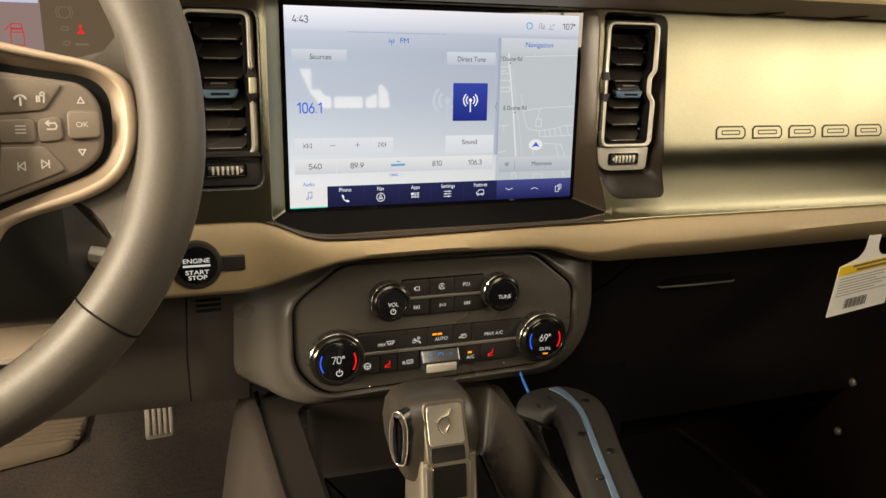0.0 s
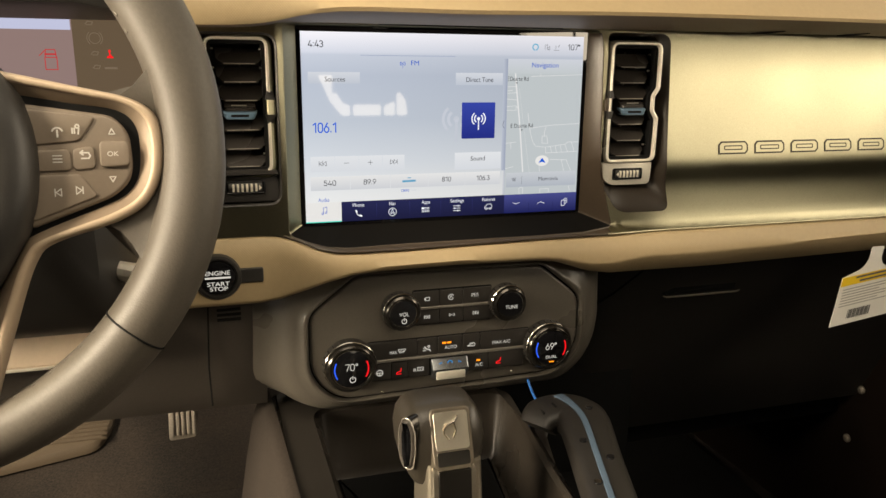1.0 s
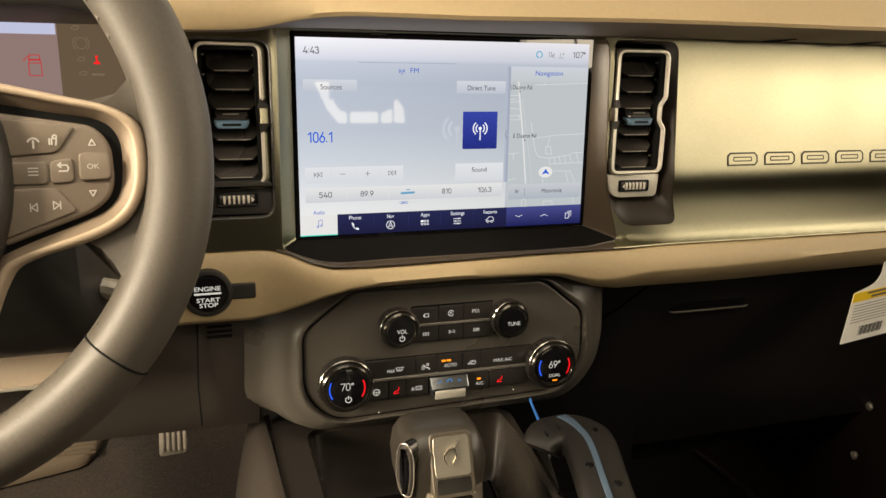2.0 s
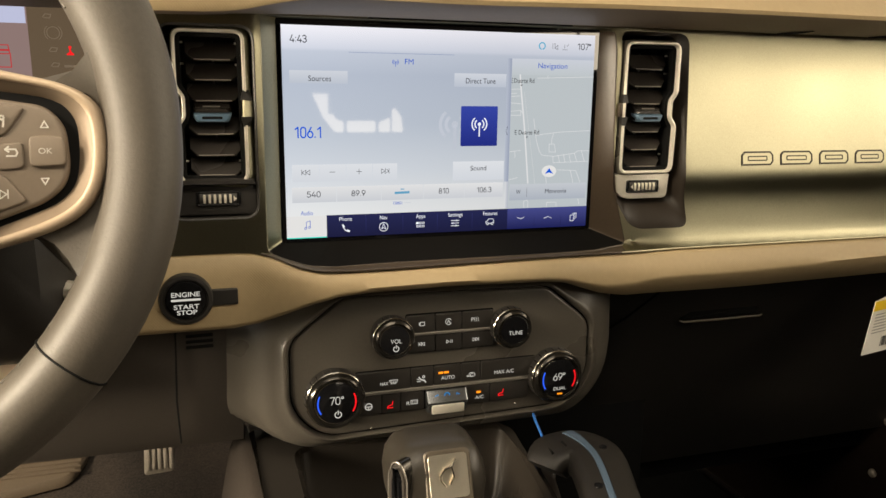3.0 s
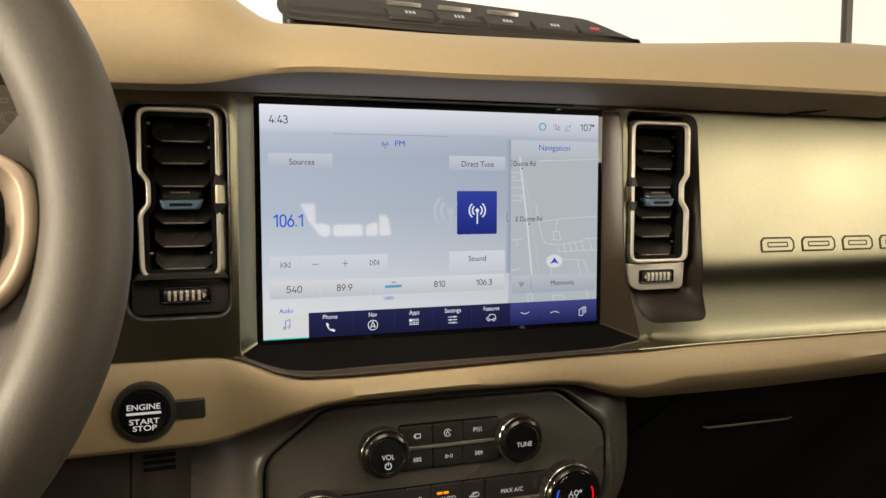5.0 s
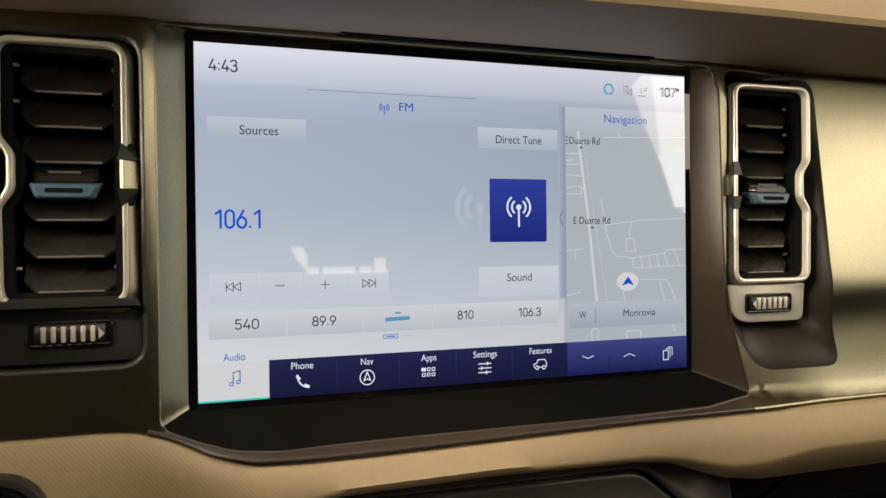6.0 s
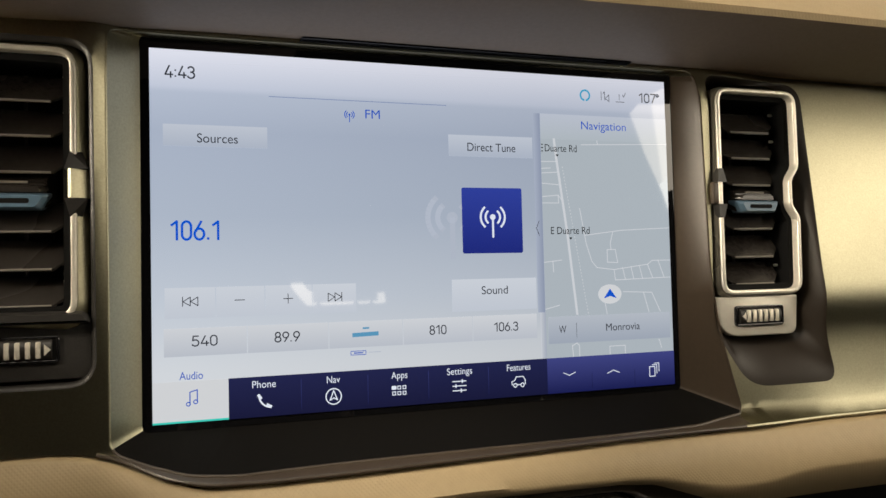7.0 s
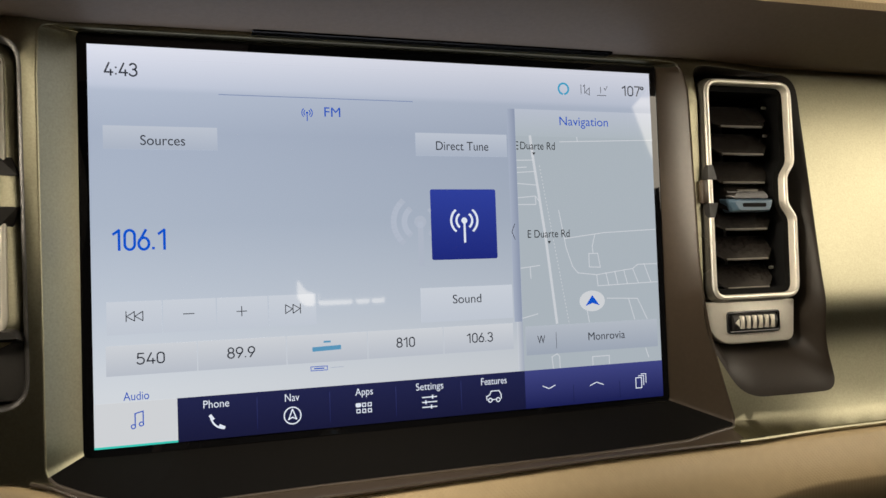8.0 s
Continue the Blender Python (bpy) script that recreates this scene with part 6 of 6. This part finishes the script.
for y, top, foot in ((0.075, -0.164, -0.228), (0.0, -0.160, -0.216), (-0.14, -0.155, -0.200), (-0.40, -0.152, -0.190), (-0.95, -0.152, -0.186)):
    rows.append([(top, y, 0.5335), (top - 0.005, y, 0.5325), (top - 0.010, y, 0.5275), (top - 0.016, y, 0.512), (top - 0.026, y, 0.46), (top + (foot - top) * 0.75, y, 0.32), (foot, y, 0.155), (top + 0.004, y, 0.155)])
part("footwell_side", loft(spread_rows(rows, 4), cap0=True, cap1=True), mat("brown_footwell_lining", (0.022, 0.017, 0.0135), 0.8, vary=0.4, scale=50, bump=0.4, spec=0.2), con, "dark sloping side towards the footwell", 50)
under(con)

# ---- gear shifter ----
shf = thing("gear_shifter", (-0.05, -0.15, 0.466), "black and silver gear shifter handle with a chromed plate", "gear shifter")
SHX, SHY = -0.049, -0.140
GRIP_SKIN = mat("dark_brown_grip", (0.044, 0.038, 0.030), 0.34, vary=0.12, bump=0.15, bump_scale=1500)
RIM_DARK = mat("dark_bronze_frame", (0.12, 0.10, 0.075), 0.4, metal=0.3)
SATIN_DARK = mat("satin_bronze", (0.50, 0.45, 0.36), 0.36, metal=0.9, vary=0.06)
rings = []
for z, w, d, y in ((0.466, 0.0235, 0.026, -0.150), (0.500, 0.0230, 0.025, -0.149), (0.530, 0.0220, 0.024, -0.147), (0.566, 0.0215, 0.022, -0.144)):
    rings.append([(SHX + 0.005 + x, y + q, z) for x, q in rounded(rect(-w, w, -d, d), 0.007, 5)])
part("stem", loft(rings, cap0=True, cap1=True), SATIN_DARK, shf, "satin bronze stem")
rings = []
for z, w, d0, d1, r in ((0.545, 0.0225, -0.014, 0.026, 0.010), (0.552, 0.0265, -0.019, 0.032, 0.012), (0.566, 0.0300, -0.023, 0.036, 0.014), (0.582, 0.0315, -0.024, 0.037, 0.015), (0.594, 0.0305, -0.021, 0.035, 0.016), (0.602, 0.0270, -0.016, 0.030, 0.014), (0.607, 0.0220, -0.010, 0.023, 0.010), (0.6085, 0.0150, -0.005, 0.016, 0.007)):
    rings.append([(SHX + x, SHY + q, z) for x, q in rounded(rect(-w, w, d0, d1), r, 6)])
part("grip", loft(rings, cap0=True, cap1=True), GRIP_SKIN, shf, "dark soft-touch grip head")


def on_shift(u, v, n):
    """A place on the sloping face towards the driver: v = 1 at its top, 0 at the plate's foot, below that the stem."""
    if v >= 0:
        return (SHX + 0.0025 + u, SHY - 0.014 - 0.015 * (1 - v) - n * 0.85, 0.566 + 0.036 * v + n * 0.5)
    return (SHX + 0.0025 + u, SHY - 0.029 - 0.006 * -v - n, 0.566 + 0.050 * v)


def shift_plate(u0, u1, v0, v1, n0, n1, r):
    o = [(u, v / 0.040) for u, v in rounded(rect(u0, u1, v0 * 0.040, v1 * 0.040), r, 5)]
    return loft([[on_shift(u, v, n0) for u, v in o], [on_shift(u, v, n1) for u, v in o], [on_shift(u * 0.95, v0 + (v - v0) * 0.97 + 0.01, n1 + 0.0008) for u, v in o]], cap0=True, cap1=True)


part("plate_frame", shift_plate(-0.0172, 0.0172, -1.9, -0.01, -0.012, 0.0015, 0.004), SATIN_DARK, shf, "satin bronze frame")
part("plate_rim", shift_plate(-0.0158, 0.0158, -0.02, 1.10, -0.012, 0.0026, 0.005), RIM_DARK, shf, "satin silver rim of the plate")
pl = part("plate", shift_plate(-0.0136, 0.0136, 0.30, 1.03, -0.004, 0.0029, 0.0030), mat("brushed_gold_chrome", (0.62, 0.57, 0.47), 0.34, metal=0.9, vary=0.1, scale=200), shf, "polished plate with a raised mark")
b = bmesh.new()
tube([on_shift(u, v, 0.0052) for u, v in ((-0.006, 0.68), (-0.003, 0.78), (0.002, 0.82), (0.005, 0.93))], [0.0007, 0.0010, 0.0010, 0.0006], 8, b)
tube([on_shift(u, v, 0.0052) for u, v in ((-0.006, 0.70), (-0.006, 0.60), (-0.003, 0.50))], 0.0006, 6, b)
tube([on_shift(u, v, 0.0052) for u, v in ((0.002, 0.80), (0.003, 0.65), (0.000, 0.52))], 0.0006, 6, b)
part("raised_mark", b, CHROME, pl, "plain raised badge mark")
part("gate_window", shift_plate(-0.0130, 0.0130, 0.0, 0.27, -0.006, 0.0028, 0.002), KNOB, shf, "dark mirror-finish window below the plate")
part("mirror_window", shift_plate(-0.0128, 0.0128, -0.52, -0.03, -0.004, 0.0030, 0.001), KNOB, shf, "dark mirror-finish lower window")
part("release_key", shift_plate(-0.0128, 0.0128, -1.10, -0.55, -0.004, 0.0050, 0.002), CHROME, shf, "chromed release key")


def on_side(p, q, n):
    """A place on the slanted flank of the grip towards the driver: p across, q up."""
    return (SHX - 0.0283 + p * 0.60 - n * 0.80, SHY - 0.0160 - p * 0.80 - n * 0.60, 0.5835 + q)


def side_plate(o, n0, n1, soft=0.0015):
    return loft([[on_side(p, q, n0) for p, q in o], [on_side(p, q, n1 - soft) for p, q in o], [on_side(p, q, n1) for p, q in inset(o, soft)]], cap0=True, cap1=True)


SWITCH = [(-0.0105, -0.012), (-0.004, -0.0225), (0.0075, -0.0215), (0.0110, -0.006), (0.0105, 0.012), (0.003, 0.0215), (-0.006, 0.0205), (-0.0110, 0.009)]
side_o = rounded([(p * 0.72, q * 0.94) for p, q in SWITCH], 0.0045, 4)
key = part("side_switch", side_plate(side_o, -0.010, 0.0030), KNOB, shf, "dark side switch with a thin ring")
part("switch_ring", tube([on_side(p, q, 0.0026) for p, q in side_o + side_o[:1]], 0.0005, 6), EDGE, key, "thin grey ring")
part("side_collar", side_plate(inset(side_o, 0.0010), 0.0, 0.0038, 0.0010), SLATE, key, "dark collar inside the ring")
part("side_rocker", side_plate(inset(side_o, 0.0030), 0.0, 0.0054, 0.0018), PIANO, key, "gloss black plus and minus rocker")
under(shf)

# ---- grab handle ----
grb = thing("grab_handle", (0.12, -0.15, 0.15), "dark grey grab handle with a blue stripe and bolts", "grab handle")


def bar(path, w, t, r=0.004, bm=None):
    """A flat bar along a path, its wide face upwards."""
    rings, pts = [], [Vector(p) for p in path]
    for i, p in enumerate(pts):
        d = (pts[min(i + 1, len(pts) - 1)] - pts[max(i - 1, 0)]).normalized()
        across = Vector((d.y, -d.x, 0)).normalized() if abs(d.z) < 0.9 else Vector((1, 0, 0))
        up = across.cross(d).normalized()
        if up.z < 0:
            up = -up
        ww = w[i] if hasattr(w, "__len__") else w
        rings.append([tuple(p + across * u + up * v) for u, v in rounded(rect(-ww, ww, -t, t), r, 4)])
    return loft(rings, cap0=True, cap1=True, bm=bm)


GRIP = [(0.060, -0.086, 0.541), (0.066, -0.083, 0.548), (0.078, -0.082, 0.550), (0.088, -0.086, 0.551), (0.093, -0.096, 0.551), (0.092, -0.110, 0.551), (0.086, -0.131, 0.550), (0.075, -0.165, 0.548), (0.058, -0.220, 0.545), (0.040, -0.280, 0.542), (0.030, -0.340, 0.540)]
WIDE = [0.016, 0.020, 0.022, 0.023, 0.023, 0.022, 0.021, 0.020, 0.019, 0.018, 0.018]
part("bar", bar(spread(GRIP), [w[0] for w in spread([(w,) for w in WIDE])], 0.011, 0.008), mat("dark_handle_rubber", (0.014, 0.0122, 0.0105), 0.5, vary=0.12, bump=0.2, bump_scale=1600), grb, "dark grey rubber-clad bar")
STRIPE = [(0.0860, -0.0680, 0.5600), (0.0880, -0.0780, 0.5612), (0.0890, -0.0930, 0.5614), (0.0880, -0.1110, 0.5614), (0.0835, -0.1310, 0.5604), (0.0730, -0.165, 0.5584), (0.056, -0.220, 0.5554), (0.038, -0.280, 0.5524), (0.028, -0.340, 0.5504)]
part("stripe", bar(spread(STRIPE), [w[0] for w in spread([(w,) for w in (0.0050, 0.0042, 0.0032, 0.0027, 0.0025, 0.0024, 0.0024, 0.0030, 0.0030)])], 0.0016, 0.0006), mat("grey_blue_plastic", (0.075, 0.115, 0.165), 0.38, vary=0.06), grb, "blue stripe along the bar")
part("inner_leg", bar([(0.080, -0.050, 0.520), (0.074, -0.06, 0.512), (0.062, -0.11, 0.505), (0.048, -0.17, 0.503), (0.030, -0.30, 0.505)], 0.006, 0.008, 0.003), SLATE, grb, "lower leg of the handle")
for x, y, z in ((0.1000, -0.102, 0.5610), (0.0700, -0.150, 0.5590), (0.0790, -0.178, 0.5580), (0.0540, -0.205, 0.5560)):
    b = bmesh.new()
    bmesh.ops.create_cone(b, cap_ends=True, segments=12, radius1=0.0036, radius2=0.0030, depth=0.004, matrix=Matrix.Translation((x, y, z)))
    part("bolt", b, PIANO, grb, "black socket bolt")
for x, y, z in ((0.062, -0.088, 0.5570), (0.074, -0.086, 0.5605)):
    part("bar_notch", box(x - 0.0007, x + 0.0007, y - 0.004, y + 0.004, z - 0.004, z + 0.001), VOID, grb)
under(grb)
cab = part("blue_cable", tube([(0.080, -0.006, 0.560), (0.083, -0.012, 0.546), (0.090, -0.022, 0.526), (0.096, -0.025, 0.50), (0.098, -0.02, 0.46)], 0.0013, 8), mat("bright_blue_cable", (0.03, 0.16, 0.55), 0.4), None)
tagged(cab, "thin bright blue cable hanging beside the console", "cable")

# ---- glovebox ----
glv = thing("glovebox", (0.45, 0.12, 0.4), "black glovebox with a silver-edged pull", "glovebox")
b = sheet([(0.150, 0.40), (0.89, 0.40), (0.89, 0.672), (0.150, 0.672)], [], lambda x, z: 0.010 + 0.45 * (0.672 - z) + 0.02 * smoothstep(0.20, 0.15, x), 0.02)
part("glovebox_lid", b, GLOVE, glv, "black glovebox lid")
part("glovebox_seam", tube([(0.226, 0.0165, 0.656), (0.222, 0.0210, 0.646), (0.196, 0.0335, 0.619), (0.172, 0.0490, 0.597)], 0.0012, 6), VOID, glv)
part("pull_pocket", plate(rounded([(0.258, 0.612), (0.350, 0.612), (0.352, 0.621), (0.272, 0.6215)], 0.003, 3), 0.0335, 0.06, 0.001), VOID, glv)
part("pull_edge", tube([(0.257, 0.0325, 0.6115), (0.262, 0.0325, 0.6098), (0.300, 0.0325, 0.6094), (0.352, 0.0325, 0.6096), (0.356, 0.0325, 0.6110)], [0.0006, 0.0011, 0.0013, 0.0011, 0.0006], 6), SATIN_DARK, glv, "dull pull edge")
under(glv)
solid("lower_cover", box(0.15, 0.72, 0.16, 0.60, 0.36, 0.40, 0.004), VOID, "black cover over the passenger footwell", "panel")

# ---- passenger door trim bolts ----
dor = thing("door_sill_trim", (0.66, 0.0, 0.15), "dark brown trim panel with three bolts", "trim panel")
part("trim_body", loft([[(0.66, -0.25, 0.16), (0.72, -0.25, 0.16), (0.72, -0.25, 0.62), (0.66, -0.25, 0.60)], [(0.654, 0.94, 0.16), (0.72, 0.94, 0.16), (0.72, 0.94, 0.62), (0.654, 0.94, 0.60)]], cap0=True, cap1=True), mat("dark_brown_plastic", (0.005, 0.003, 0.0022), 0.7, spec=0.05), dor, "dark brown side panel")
BOLT = mat("dull_bolt", (0.16, 0.14, 0.12), 0.5, metal=0.5)
for y, z in ((0.112, 0.478), (0.122, 0.412), (0.134, 0.331)):
    b = bmesh.new()
    bmesh.ops.create_uvsphere(b, u_segments=14, v_segments=8, radius=0.0062, matrix=Matrix.Translation((0.6555, y, z)) @ Matrix.Diagonal((0.6, 1, 1, 1)))
    part("bolt", b, BOLT, dor, "round grey bolt head")
under(dor)

# black sheet added where the passenger footwell floor lies in shade
dark_sheet = part("footwell_dark_sheet", loft([[(x, y, z) for x, y in rounded(rect(0.09, 0.64, -1.0, 0.55), 0.04, 4)] for z in (0.150, 0.156)], cap1=True), VOID)
tagged(dark_sheet, "black sheet added as shade on the passenger footwell floor", "floor mat")

# ---- warning tag ----
tag = thing("warning_tag", (0.49, -0.02, 0.57), "white paper tag with a yellow head hanging from the trim", "tag")


def on_tag(u, v, n=0.0):
    """The tag hangs a little askew; v runs down from its top."""
    return (0.435 + u * 0.992 - v * 0.16, -0.030 - n, 0.636 + u * 0.125 - v * 0.985)


def tag_plate(o, n):
    return loft([[on_tag(u, v, n) for u, v in o], [on_tag(u, v, n + 0.0005) for u, v in o]], cap0=True, cap1=True)


part("paper", tag_plate(rounded([(0.0, 0.0), (0.024, -0.006), (0.030, -0.014), (0.030, -0.0295), (0.047, -0.0275), (0.047, -0.013), (0.054, -0.004), (0.080, 0.0), (0.080, 0.056), (0.0, 0.056)], [0.001, 0.012, 0.010, 0.001, 0.001, 0.010, 0.012, 0.001, 0.001, 0.001], 4), 0.0), PAPER, tag, "white paper")
part("yellow_head", tag_plate([(0.0005, 0.0), (0.079, 0.0), (0.079, 0.010), (0.0005, 0.010)], 0.0006), YELLOW, tag, "yellow heading field")
b = bmesh.new()
for k in range(2):
    loft([[on_tag(u, v, 0.0014) for u, v in rect(0.018 + k * 0.006, 0.066, 0.0012 + k * 0.0045, 0.0034 + k * 0.0045)]], cap0=True, bm=b)
part("heading_bars", b, INK, tag, "dark unreadable heading bars")
b = bmesh.new()
for k in range(7):
    loft([[on_tag(u, v, 0.0008) for u, v in rect(0.005, 0.076 - (k * 7 % 3) * 0.010, 0.0140 + k * 0.0032, 0.0150 + k * 0.0032)]], cap0=True, bm=b)
part("text_bars", b, mat("pale_grey_ink", (0.32, 0.31, 0.29), 0.6), tag, "grey unreadable text bars")
b = bmesh.new()
for k in range(17):
    u = 0.020 + k * 0.0018
    loft([[on_tag(a, v, 0.0008) for a, v in rect(u, u + (0.0013 if k % 3 else 0.0007), 0.0395, 0.0500)]], cap0=True, bm=b)
part("bar_stripes", b, INK, tag, "dark vertical stripes")
under(tag)

# ---- pedals and foot pad ----
ped = thing("accelerator_pedal", (-0.27, 0.45, 0.15), "worn grey ribbed accelerator pedal", "pedal")


def on_pedal(u, v, n=0.0):
    return (-0.2705 + u, 0.452 - n * 0.6 + v * 0.30, 0.329 + v + n * 0.25)


def slab(o, n0, n1, soft=0.002):
    return loft([[on_pedal(u, v, n0) for u, v in o], [on_pedal(u, v, n1 - soft) for u, v in o], [on_pedal(u, v, n1) for u, v in inset(o, soft)]], cap0=True, cap1=True)


part("pad", slab(rounded([(-0.0215, -0.0245), (0.0175, -0.0225), (0.0215, 0.024), (-0.0205, 0.024)], 0.005, 4), 0.0, 0.008), PEDAL, ped, "grey rubber pad")
for u in (-0.0150, -0.0075, 0.0, 0.0075, 0.0150):
    part("rib", slab(rounded(rect(u - 0.0031, u + 0.0031, -0.019, 0.021), 0.002, 3), 0.006, 0.013), PEDAL, ped)
part("arm", tube([(-0.268, 0.47, 0.345), (-0.266, 0.53, 0.42), (-0.262, 0.62, 0.52)], 0.008, 8), BLACK, ped)
under(ped)
pad = thing("foot_pad", (-0.50, 0.70, 0.15), "tan ribbed foot pad on the footwell carpet", "foot pad")
o = rounded([(-0.62, 0.62), (-0.425, 0.655), (-0.405, 0.70), (-0.405, 0.86), (-0.62, 0.86)], [0.01, 0.02, 0.02, 0.02, 0.02], 5)
part("slab", loft([[(x, y, 0.176 + (y - 0.6) * 0.35) for x, y in o], [(x, y, 0.185 + (y - 0.6) * 0.35) for x, y in o], [(x, y, 0.190 + (y - 0.6) * 0.35) for x, y in inset(o, 0.004)]], cap0=True, cap1=True), mat("tan_ribbed_rubber", (0.115, 0.085, 0.055), 0.7, vary=0.1), pad)
for k in range(22):
    y = 0.665 + k * 0.009
    part("rib", box(-0.61, -0.412, y, y + 0.005, 0.188 + (y - 0.6) * 0.35, 0.1925 + (y - 0.6) * 0.35, 0.001), bpy.data.materials["tan_ribbed_rubber"], pad)
under(pad)

# ---- windshield and what lies beyond ----
glass = bpy.data.materials.new("clear_glass")
glass.use_nodes = True
gb = glass.node_tree.nodes["Principled BSDF"]
gb.inputs["Transmission Weight"].default_value, gb.inputs["Roughness"].default_value, gb.inputs["IOR"].default_value = 1.0, 0.0, 1.02
w = solid("window_1", loft([[(-0.97, 0.12, 1.42), (0.97, 0.12, 1.42), (0.97, 0.126, 1.42), (-0.97, 0.126, 1.42)], [(-0.97, 0.535, 0.905), (0.97, 0.535, 0.905), (0.97, 0.541, 0.905), (-0.97, 0.541, 0.905)]], cap0=True, cap1=True), glass, "clear windshield", "windshield")
w.visible_shadow = False
HALL = mat("glowing_hall_wall", (0.86, 0.855, 0.83), 0.85, vary=0.04, scale=2)
# the wall is no lamp: a weak glow is added to whiten it
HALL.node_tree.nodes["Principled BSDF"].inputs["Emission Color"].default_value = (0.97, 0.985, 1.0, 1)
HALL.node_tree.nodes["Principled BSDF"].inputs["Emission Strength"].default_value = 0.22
solid("backdrop", box(-5.5, 5.5, 3.4, 3.5, -0.6, 3.6), HALL, "plain white hall wall beyond the windshield, brightened by an added glow", "wall")
post = part("hall_post", tube([(1.866, 1.45, -0.6), (1.884, 1.45, 2.2)], 0.017, 8), RUBBER)
tagged(post, "thin dark upright post outside the car", "post")


# ---- globe lamp outside, mirrored in the display ----
lmp = thing("globe_lamp", (1.30, -1.60, -0.6), "round white globe lamp on a thin post outside the car", "lamp")
b = bmesh.new()
bmesh.ops.create_uvsphere(b, u_segments=24, v_segments=16, radius=0.092, matrix=Matrix.Translation((1.30, -1.60, 0.98)))
part("globe", b, lit("globe_glow", (1.0, 0.97, 0.90), 11.0, 0.3), lmp, "glowing white globe")
part("post", tube([(1.30, -1.60, -0.6), (1.30, -1.60, 0.89)], 0.012, 10), BAND, lmp, "thin dark post")
under(lmp)
